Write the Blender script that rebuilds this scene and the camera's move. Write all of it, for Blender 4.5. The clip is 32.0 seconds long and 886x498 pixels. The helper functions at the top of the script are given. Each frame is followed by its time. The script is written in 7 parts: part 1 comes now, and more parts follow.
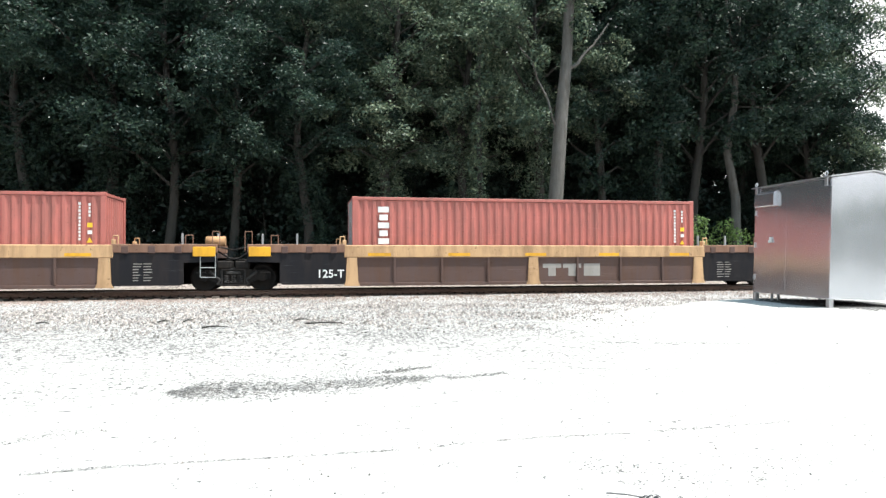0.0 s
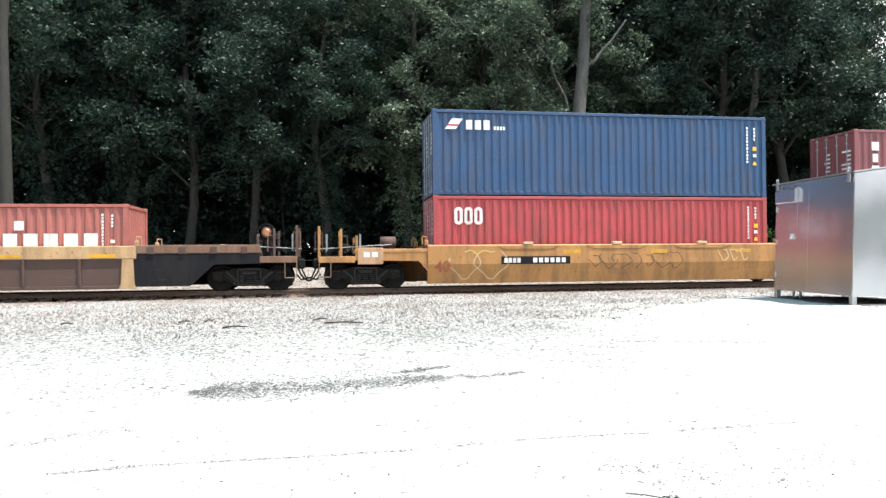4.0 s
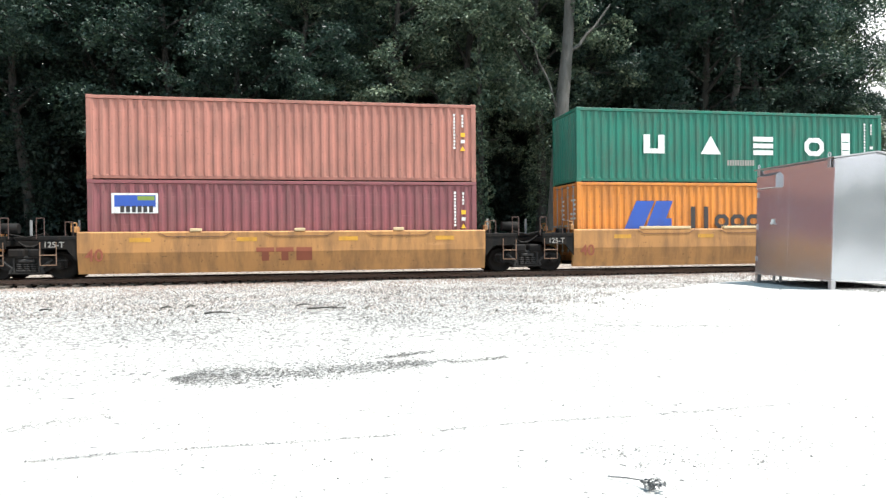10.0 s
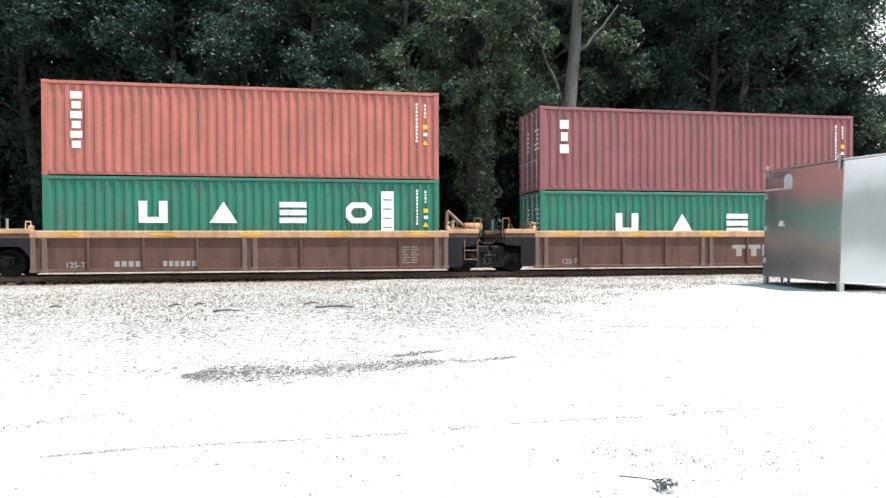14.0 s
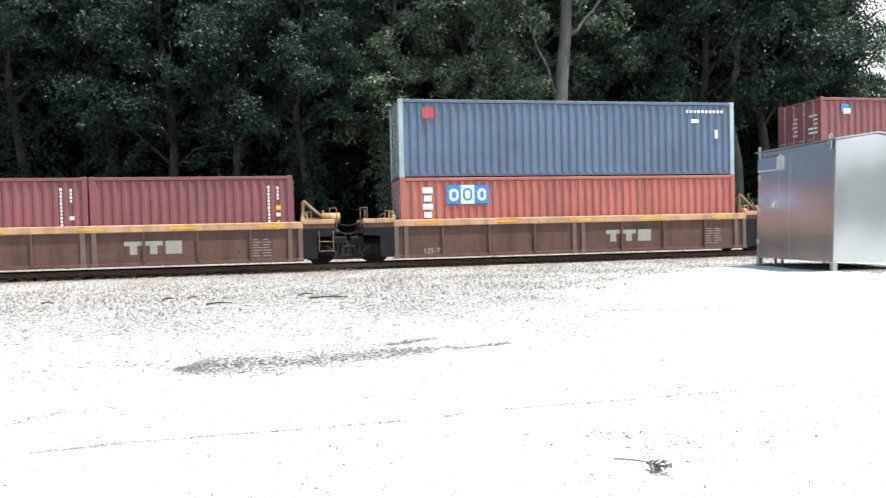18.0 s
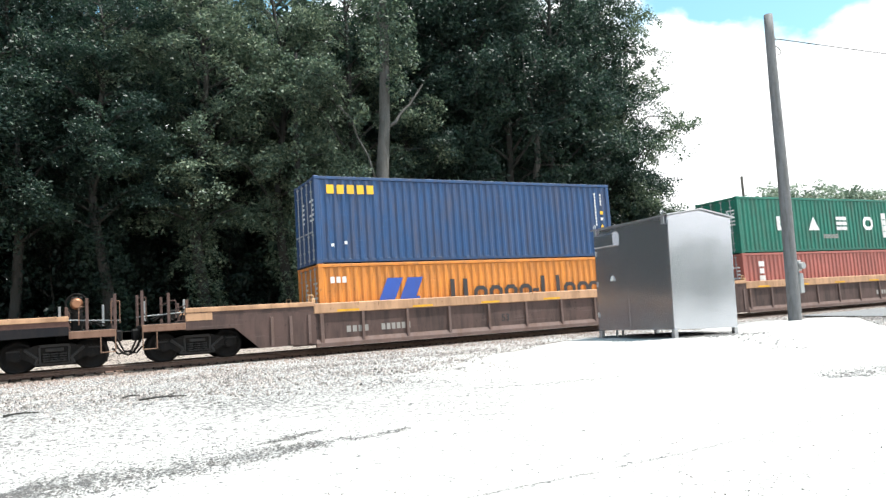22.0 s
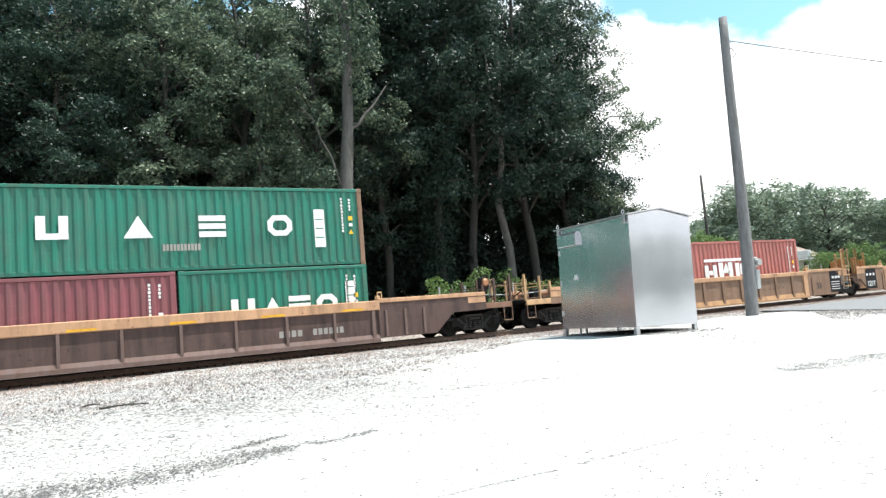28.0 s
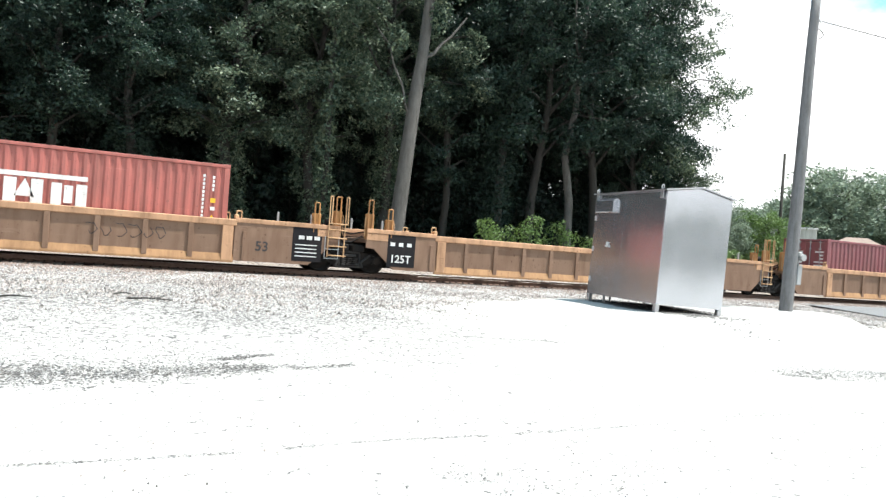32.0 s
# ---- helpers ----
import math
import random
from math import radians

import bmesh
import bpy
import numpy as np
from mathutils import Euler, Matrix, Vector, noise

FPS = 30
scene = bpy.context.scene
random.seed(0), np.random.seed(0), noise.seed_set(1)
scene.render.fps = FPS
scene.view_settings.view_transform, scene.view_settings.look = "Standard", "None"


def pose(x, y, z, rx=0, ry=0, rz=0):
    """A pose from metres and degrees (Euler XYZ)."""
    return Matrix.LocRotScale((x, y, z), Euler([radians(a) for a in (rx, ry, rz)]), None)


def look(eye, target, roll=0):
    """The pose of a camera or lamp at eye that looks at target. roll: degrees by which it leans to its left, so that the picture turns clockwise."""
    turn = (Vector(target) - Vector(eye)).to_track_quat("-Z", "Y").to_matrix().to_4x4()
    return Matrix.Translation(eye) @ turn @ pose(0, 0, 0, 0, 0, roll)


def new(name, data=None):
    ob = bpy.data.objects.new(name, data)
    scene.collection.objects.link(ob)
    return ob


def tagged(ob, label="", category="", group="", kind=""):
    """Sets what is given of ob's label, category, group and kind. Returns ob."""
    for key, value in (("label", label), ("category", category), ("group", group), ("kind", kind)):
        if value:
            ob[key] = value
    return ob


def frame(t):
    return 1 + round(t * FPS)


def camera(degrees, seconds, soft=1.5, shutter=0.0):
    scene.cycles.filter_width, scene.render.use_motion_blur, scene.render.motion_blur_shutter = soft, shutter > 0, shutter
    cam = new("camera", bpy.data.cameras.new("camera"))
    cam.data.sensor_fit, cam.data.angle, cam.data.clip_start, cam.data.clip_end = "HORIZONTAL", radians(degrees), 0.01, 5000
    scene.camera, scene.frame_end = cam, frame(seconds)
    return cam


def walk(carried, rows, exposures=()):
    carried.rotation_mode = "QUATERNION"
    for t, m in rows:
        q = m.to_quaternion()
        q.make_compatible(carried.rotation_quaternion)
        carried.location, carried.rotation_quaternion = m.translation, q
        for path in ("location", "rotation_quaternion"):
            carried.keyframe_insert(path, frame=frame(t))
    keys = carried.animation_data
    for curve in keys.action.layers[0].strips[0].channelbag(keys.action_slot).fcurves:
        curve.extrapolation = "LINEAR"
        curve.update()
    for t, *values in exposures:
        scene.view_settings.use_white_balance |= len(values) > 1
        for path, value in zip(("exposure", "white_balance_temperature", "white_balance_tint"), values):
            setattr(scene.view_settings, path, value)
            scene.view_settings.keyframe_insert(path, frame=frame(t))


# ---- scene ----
# ---------- camera and its walk ----------
cam = camera(64.26, 32.0, soft=1.4)
PATH = [
    (0, pose(0.302, -0.441, 1.026, 90.728, 0.262, -10.950)),
    (0.5, pose(0.308, -0.430, 1.030, 90.269, 0.176, -11.442)),
    (1, pose(0.309, -0.430, 1.030, 90.099, 0.326, -10.760)),
    (1.5, pose(0.303, -0.448, 1.046, 90.613, 0.602, -10.814)),
    (2, pose(0.305, -0.451, 1.030, 90.557, 1.016, -10.030)),
    (2.5, pose(0.308, -0.462, 1.039, 90.379, 0.854, -9.702)),
    (4.5, pose(0.299, -0.462, 1.046, 90.724, 0.595, -9.478)),
    (5, pose(0.297, -0.453, 1.046, 90.823, 0.400, -9.618)),
    (5.5, pose(0.303, -0.452, 1.040, 90.403, 0.371, -9.769)),
    (6, pose(0.304, -0.446, 1.041, 89.773, 0.369, -10.360)),
    (6.5, pose(0.312, -0.438, 1.036, 89.552, 0.526, -10.902)),
    (7, pose(0.306, -0.422, 1.041, 88.963, 0.326, -11.285)),
    (7.5, pose(0.321, -0.408, 1.029, 89.409, 0.151, -11.913)),
    (8, pose(0.332, -0.401, 1.026, 89.182, 0.374, -12.621)),
    (8.5, pose(0.322, -0.420, 1.034, 89.208, 0.199, -12.961)),
    (9, pose(0.324, -0.418, 1.032, 89.337, 0.300, -12.399)),
    (9.5, pose(0.317, -0.428, 1.029, 89.532, 0.378, -11.294)),
    (10, pose(0.314, -0.433, 1.041, 89.399, 0.666, -10.789)),
    (10.5, pose(0.315, -0.417, 1.035, 89.260, 0.486, -10.346)),
    (11, pose(0.324, -0.415, 1.038, 89.317, 0.771, -10.066)),
    (11.5, pose(0.314, -0.440, 1.041, 89.485, 0.959, -9.754)),
    (12, pose(0.309, -0.446, 1.046, 89.574, 0.953, -9.663)),
    (12.5, pose(0.314, -0.441, 1.042, 89.204, 0.990, -9.349)),
    (13, pose(0.300, -0.446, 1.039, 89.089, 0.321, -10.229)),
    (13.5, pose(0.267, -0.451, 1.047, 89.278, 0.533, -9.824)),
    (14, pose(0.250, -0.452, 1.042, 89.372, 0.312, -10.368)),
    (14.5, pose(0.239, -0.455, 1.044, 89.550, 0.573, -10.070)),
    (15, pose(0.239, -0.451, 1.040, 89.604, 0.522, -10.426)),
    (15.5, pose(0.231, -0.455, 1.042, 89.576, 0.234, -10.501)),
    (17.5, pose(0.265, -0.432, 1.046, 89.342, 0.583, -10.642)),
    (18, pose(0.302, -0.409, 1.015, 88.473, 1.495, -10.781)),
    (18.5, pose(0.200, -0.269, 1.001, 88.570, 0.073, -15.524)),
    (19, pose(0.012, -0.003, 1.014, 91.407, 2.965, -23.424)),
    (19.5, pose(-0.265, 0.291, 0.958, 95.480, 5.748, -20.061)),
    (20, pose(-0.302, 0.538, 0.943, 91.348, 4.469, -19.417)),
    (20.5, pose(-0.426, 0.603, 0.871, 96.710, 5.691, -24.295)),
    (21, pose(-0.517, 0.638, 0.814, 96.526, 3.748, -24.809)),
    (21.5, pose(-0.487, 0.699, 0.801, 95.866, 3.931, -26.741)),
    (22, pose(-0.510, 0.722, 0.803, 95.373, 3.867, -26.615)),
    (22.5, pose(-0.536, 0.703, 0.796, 95.681, 4.108, -26.711)),
    (23, pose(-0.491, 0.734, 0.781, 96.240, 3.409, -27.595)),
    (23.5, pose(-0.503, 0.734, 0.789, 95.870, 3.298, -28.609)),
    (24, pose(-0.467, 0.693, 0.819, 96.282, 3.247, -28.426)),
    (24.5, pose(-0.489, 0.712, 0.806, 96.373, 3.409, -28.551)),
    (25, pose(-0.468, 0.719, 0.811, 96.610, 3.854, -28.393)),
    (25.5, pose(-0.502, 0.704, 0.798, 96.694, 3.606, -28.620)),
    (27.5, pose(-0.562, 0.672, 0.816, 95.658, 3.874, -28.450)),
    (28, pose(-0.507, 0.664, 0.813, 95.228, 4.885, -29.306)),
    (28.5, pose(-0.517, 0.646, 0.830, 96.961, 2.318, -30.099)),
    (29, pose(-0.503, 0.638, 0.827, 96.499, 0.338, -28.464)),
    (29.5, pose(-0.529, 0.692, 0.821, 95.704, -0.482, -28.463)),
    (30, pose(-0.505, 0.628, 0.854, 93.874, 2.484, -26.278)),
    (30.5, pose(-0.335, 0.623, 0.975, 91.786, 7.969, -25.179)),
    (31, pose(-0.197, 0.459, 1.043, 93.765, 0.275, -21.200)),
    (31.5, pose(0.015, 0.197, 1.045, 93.611, 0.544, -19.634)),
    (32, pose(0.178, 0.120, 1.042, 89.899, -4.137, -24.222)),
]
walk(cam, PATH)
HUT_Z = -0.02
SLOPE = -0.0028              # fall of the track towards the right


# ---------- world, sun ----------
SUN_EL, SUN_AZ = 70.0, 60.0          # degrees; azimuth from -y towards +x


def build_world():
    w = bpy.data.worlds.new("sky")
    scene.world = w
    w.use_nodes = True
    nt = w.node_tree
    nt.nodes.clear()
    out = nt.nodes.new("ShaderNodeOutputWorld")
    bg = nt.nodes.new("ShaderNodeBackground")
    sky = nt.nodes.new("ShaderNodeTexSky")
    sky.sky_type, sky.sun_disc = "NISHITA", False
    sky.sun_elevation, sky.sun_rotation = radians(SUN_EL), radians(180 - SUN_AZ)
    sky.air_density, sky.dust_density = 1.0, 1.5
    tc = nt.nodes.new("ShaderNodeTexCoord")
    mp = nt.nodes.new("ShaderNodeMapping")
    mp.inputs["Scale"].default_value = (1, 1, 1.6)
    mp.inputs["Location"].default_value = (0.35, 0.1, 0.0)
    no = nt.nodes.new("ShaderNodeTexNoise")
    no.inputs["Scale"].default_value, no.inputs["Detail"].default_value, no.inputs["Roughness"].default_value = 2.6, 7, 0.52
    sep = nt.nodes.new("ShaderNodeSeparateXYZ")
    haze = nt.nodes.new("ShaderNodeMath")            # clouds thicken towards the horizon
    haze.operation = "MULTIPLY_ADD"
    haze.inputs[1].default_value, haze.inputs[2].default_value = -1.2, 0.40
    add = nt.nodes.new("ShaderNodeMath")
    add.operation = "ADD"
    ramp = nt.nodes.new("ShaderNodeValToRGB")
    ramp.color_ramp.elements[0].position, ramp.color_ramp.elements[1].position = 0.44, 0.50
    mix = nt.nodes.new("ShaderNodeMixRGB")
    mix.inputs["Color2"].default_value = (9.0, 9.1, 9.2, 1)
    nt.links.new(tc.outputs["Generated"], sep.inputs[0])
    nt.links.new(sep.outputs["Z"], haze.inputs[0])
    nt.links.new(no.outputs["Fac"], add.inputs[0])
    nt.links.new(haze.outputs[0], add.inputs[1])
    nt.links.new(tc.outputs["Generated"], mp.inputs["Vector"])
    nt.links.new(mp.outputs["Vector"], no.inputs["Vector"])
    nt.links.new(add.outputs[0], ramp.inputs["Fac"])
    nt.links.new(ramp.outputs["Color"], mix.inputs["Fac"])
    tint = nt.nodes.new("ShaderNodeMixRGB")          # a cyan summer sky
    tint.blend_type = "MULTIPLY"
    tint.inputs["Fac"].default_value = 1.0
    tint.inputs["Color2"].default_value = (1.05, 1.45, 1.25, 1)
    nt.links.new(sky.outputs["Color"], tint.inputs["Color1"])
    nt.links.new(tint.outputs["Color"], mix.inputs["Color1"])
    nt.links.new(mix.outputs["Color"], bg.inputs["Color"])
    bg.inputs["Strength"].default_value = 0.113
    nt.links.new(bg.outputs["Background"], out.inputs["Surface"])
    sun = new("sun", bpy.data.lights.new("sun", "SUN"))
    sun.data.energy, sun.data.angle, sun.data.color = 4.8, radians(0.53), (1.0, 0.975, 0.94)
    a, e = radians(SUN_AZ), radians(SUN_EL)
    d = Vector((math.sin(a) * math.cos(e), -math.cos(a) * math.cos(e), math.sin(e)))
    sun.matrix_world = look(d * 60, (0, 0, 0))


build_world()
scene.view_settings.exposure = 0.9

# ---------- materials ----------


def hexc(h):
    v = [int(h[i:i + 2], 16) / 255 for i in (0, 2, 4)]
    return tuple(c / 12.92 if c <= 0.04045 else ((c + 0.055) / 1.055) ** 2.4 for c in v)


def nodes_of(name):
    m = bpy.data.materials.new(name)
    m.use_nodes = True
    return m, m.node_tree, m.node_tree.nodes["Principled BSDF"]


def node(nt, kind, **kw):
    n = nt.nodes.new(kind)
    for k, v in kw.items():
        n.inputs[k.replace("_", " ")].default_value = v
    return n


def paint(name, col, rough=0.5, dirt=(0.09, 0.06, 0.04), dirt_amount=0.35, scale=1.2, metal=0.0, streak=True, fade=0.12, bump=0.05, spec=0.5):
    """Weathered paint: two scales of stains, vertical streaks, fine relief."""
    m, nt, b = nodes_of(name)
    L = nt.links.new
    tc = node(nt, "ShaderNodeTexCoord")
    info = node(nt, "ShaderNodeObjectInfo")
    off = nt.nodes.new("ShaderNodeVectorMath")
    off.operation = "ADD"
    mul = nt.nodes.new("ShaderNodeMath")
    mul.operation = "MULTIPLY"
    mul.inputs[1].default_value = 40
    L(info.outputs["Random"], mul.inputs[0])
    L(tc.outputs["Object"], off.inputs[0])
    L(mul.outputs[0], off.inputs[1])
    mp = node(nt, "ShaderNodeMapping")
    mp.inputs["Scale"].default_value = (1, 1, 0.18) if streak else (1, 1, 1)
    L(off.outputs[0], mp.inputs["Vector"])
    n1 = node(nt, "ShaderNodeTexNoise", Scale=scale * 3, Detail=8.0, Roughness=0.65)
    L(mp.outputs[0], n1.inputs["Vector"])
    r1 = nt.nodes.new("ShaderNodeValToRGB")
    r1.color_ramp.elements[0].position, r1.color_ramp.elements[1].position = 0.43, 0.70
    L(n1.outputs["Fac"], r1.inputs["Fac"])
    n2 = node(nt, "ShaderNodeTexNoise", Scale=scale * 0.7, Detail=3.0)
    L(off.outputs[0], n2.inputs["Vector"])
    hsv = node(nt, "ShaderNodeHueSaturation", Color=(*col, 1))
    mr = node(nt, "ShaderNodeMapRange")
    mr.inputs["To Min"].default_value, mr.inputs["To Max"].default_value = 1 - fade * 2, 1 + fade * 2
    L(n2.outputs["Fac"], mr.inputs["Value"])
    L(mr.outputs[0], hsv.inputs["Value"])
    mix = node(nt, "ShaderNodeMixRGB", Color2=(*dirt, 1))
    fac = nt.nodes.new("ShaderNodeMath")
    fac.operation = "MULTIPLY"
    fac.inputs[1].default_value = dirt_amount
    L(r1.outputs["Color"], fac.inputs[0])
    L(fac.outputs[0], mix.inputs["Fac"])
    L(hsv.outputs["Color"], mix.inputs["Color1"])
    mp2 = node(nt, "ShaderNodeMapping")              # pale scuffs drawn along the length
    mp2.inputs["Scale"].default_value = (0.35, 1, 5)
    L(off.outputs[0], mp2.inputs["Vector"])
    n5 = node(nt, "ShaderNodeTexNoise", Scale=scale * 2.2, Detail=7.0, Roughness=0.7)
    L(mp2.outputs[0], n5.inputs["Vector"])
    r5 = nt.nodes.new("ShaderNodeValToRGB")
    r5.color_ramp.elements[0].position, r5.color_ramp.elements[1].position = 0.60, 0.74
    L(n5.outputs["Fac"], r5.inputs["Fac"])
    f5 = nt.nodes.new("ShaderNodeMath")
    f5.operation = "MULTIPLY"
    f5.inputs[1].default_value = min(dirt_amount, 0.45)
    L(r5.outputs["Color"], f5.inputs[0])
    mix5 = node(nt, "ShaderNodeMixRGB", Color2=(*(min(c * 1.25 + 0.06, 0.85) for c in col), 1))
    L(f5.outputs[0], mix5.inputs["Fac"])
    L(mix.outputs["Color"], mix5.inputs["Color1"])
    n4 = node(nt, "ShaderNodeTexNoise", Scale=scale * 11, Detail=5.0, Roughness=0.6)   # chips and rust spots
    L(off.outputs[0], n4.inputs["Vector"])
    r4 = nt.nodes.new("ShaderNodeValToRGB")
    r4.color_ramp.elements[0].position, r4.color_ramp.elements[1].position = 0.63, 0.70
    L(n4.outputs["Fac"], r4.inputs["Fac"])
    f4 = nt.nodes.new("ShaderNodeMath")
    f4.operation = "MULTIPLY"
    f4.inputs[1].default_value = min(dirt_amount * 1.3, 0.7)
    L(r4.outputs["Color"], f4.inputs[0])
    mix4 = node(nt, "ShaderNodeMixRGB", Color2=(dirt[0] * 0.6, dirt[1] * 0.55, dirt[2] * 0.5, 1))
    L(f4.outputs[0], mix4.inputs["Fac"])
    L(mix5.outputs["Color"], mix4.inputs["Color1"])
    L(mix4.outputs["Color"], b.inputs["Base Color"])
    n3 = node(nt, "ShaderNodeTexNoise", Scale=scale * 30, Detail=4.0)
    L(off.outputs[0], n3.inputs["Vector"])
    bp = node(nt, "ShaderNodeBump", Strength=bump, Distance=0.02)
    L(n3.outputs["Fac"], bp.inputs["Height"])
    L(bp.outputs["Normal"], b.inputs["Normal"])
    mr2 = node(nt, "ShaderNodeMapRange")
    mr2.inputs["To Min"].default_value, mr2.inputs["To Max"].default_value = max(rough - 0.1, 0.05), min(rough + 0.2, 1)
    L(n1.outputs["Fac"], mr2.inputs["Value"])
    L(mr2.outputs[0], b.inputs["Roughness"])
    b.inputs["Metallic"].default_value = metal
    b.inputs["Specular IOR Level"].default_value = spec
    return m


def plain(name, col, rough=0.6, metal=0.0):
    return paint(name, col, rough, dirt_amount=0.2, metal=metal, fade=0.08)


RUST = (0.10, 0.045, 0.022)
M = {}
for key, h in dict(red="a96057", maroon="854b4f", brick="a95f54", hotred="ac4145", orange="cf7f30", green="106b58", blue="27496f", navy="20456f",
                   slate="52657f", steelblue="3d5172", silver="9aaab3", rosy="a86e60", wine="7d444a").items():
    M[key] = paint("container_" + key, hexc(h), 0.5, dirt=(0.10, 0.07, 0.055), dirt_amount=0.42, fade=0.13)
M["tan"] = paint("car_tan", hexc("c09a72"), 0.7, dirt=RUST, dirt_amount=0.6, scale=0.9)
M["tan2"] = paint("car_tan_dusty", hexc("a67e58"), 0.7, dirt=RUST, dirt_amount=0.55, scale=0.9)
M["ochre"] = paint("car_ochre", hexc("b27e49"), 0.65, dirt=(0.13, 0.07, 0.04), dirt_amount=0.75, scale=0.8)
M["brown"] = paint("car_brown", hexc("54403b"), 0.75, dirt=RUST, dirt_amount=0.6, scale=0.9)
M["brown3"] = paint("car_red_brown", hexc("5e4037"), 0.75, dirt=(0.06, 0.027, 0.018), dirt_amount=0.8, scale=0.9)
M["chordtan"] = paint("car_sill_tan", hexc("bd9270"), 0.7, dirt=RUST, dirt_amount=0.55, scale=0.9)
M["rib2"] = paint("car_rib_dust", hexc("6a5650"), 0.75, dirt=RUST, dirt_amount=0.5, scale=1.5)
M["brown2"] = paint("car_rusty_brown", hexc("56413b"), 0.75, dirt=(0.028, 0.019, 0.016), dirt_amount=0.85, scale=0.9)
M["dusty"] = paint("car_dusty_brown", hexc("826653"), 0.75, dirt=RUST, dirt_amount=0.5, scale=0.9)
M["yellow"] = paint("safety_yellow", hexc("dba01c"), 0.55, dirt=RUST, dirt_amount=0.35)
M["black"] = paint("black_steel", (0.008, 0.0075, 0.0075), 0.75, dirt=(0.035, 0.025, 0.018), dirt_amount=0.5, scale=2, spec=0.2)
M["panelblack"] = paint("stencil_black", (0.012, 0.0115, 0.014), 0.75, dirt=(0.035, 0.027, 0.024), dirt_amount=0.5, spec=0.2)
M["deckrust"] = paint("rusty_deck_edge", hexc("80604f"), 0.8, dirt=RUST, dirt_amount=0.6, scale=1.2)
M["truck"] = paint("truck_steel", (0.010, 0.009, 0.009), 0.75, dirt=(0.04, 0.03, 0.022), dirt_amount=0.5, scale=2, spec=0.2)
M["wheel"] = paint("wheel_steel", (0.009, 0.0085, 0.0085), 0.7, dirt=(0.03, 0.022, 0.016), dirt_amount=0.5, scale=2, spec=0.25)
M["castdust"] = paint("dusty_casting", (0.024, 0.022, 0.021), 0.75, dirt=(0.03, 0.024, 0.02), dirt_amount=0.7, scale=3)
M["oldyellow"] = paint("worn_yellow_stripe", hexc("c8912f"), 0.65, dirt=(0.2, 0.11, 0.05), dirt_amount=0.6)
M["bronze"] = paint("dull_bronze", (0.44, 0.21, 0.12), 0.35, dirt=RUST, dirt_amount=0.4, metal=0.7)
M["grey"] = paint("grey_steel", (0.33, 0.34, 0.34), 0.5, dirt=RUST, dirt_amount=0.3)
M["white"] = paint("white_paint", (0.76, 0.76, 0.74), 0.55, dirt=(0.3, 0.22, 0.19), dirt_amount=0.5)
M["letter_yellow"] = plain("yellow_paint", hexc("e8b32a"))
M["logo_blue"] = plain("blue_paint", hexc("1f7fc4"))
M["deep_blue"] = plain("deep_blue_paint", hexc("2a4fa3"))
M["dark"] = plain("dark_paint", (0.03, 0.028, 0.03))
M["teal"] = plain("teal_paint", hexc("3d9a94"))
M["greenpaint"] = plain("green_paint", hexc("7d9440"))
M["sage"] = plain("sage_grey_paint", hexc("8c9678"))
M["faint"] = plain("faded_rust_paint", hexc("8d4a33"))
M["chalk"] = plain("chalk_paint", hexc("cbb28a"))
M["dimwhite"] = plain("dusty_white_paint", hexc("958f89"))
M["rail"] = paint("rail_steel", (0.17, 0.105, 0.08), 0.6, dirt=(0.05, 0.03, 0.02), dirt_amount=0.5, metal=0.3, streak=False, scale=3)
M["railtop"] = paint("rail_running_surface", (0.36, 0.34, 0.33), 0.42, dirt=(0.2, 0.15, 0.1), dirt_amount=0.3, metal=0.9, streak=False)
M["tie"] = paint("creosote_timber", (0.07, 0.055, 0.045), 0.85, dirt=(0.2, 0.17, 0.14), dirt_amount=0.5, streak=False, scale=3)
M["alutrim"] = paint("aluminium_trim", (0.48, 0.48, 0.49), 0.32, dirt=(0.4, 0.4, 0.4), dirt_amount=0.2, metal=0.8, fade=0.03, bump=0.02)
M["pole"] = paint("weathered_pole", (0.165, 0.165, 0.168), 0.85, dirt=(0.07, 0.06, 0.05), dirt_amount=0.7, scale=3, bump=0.5)


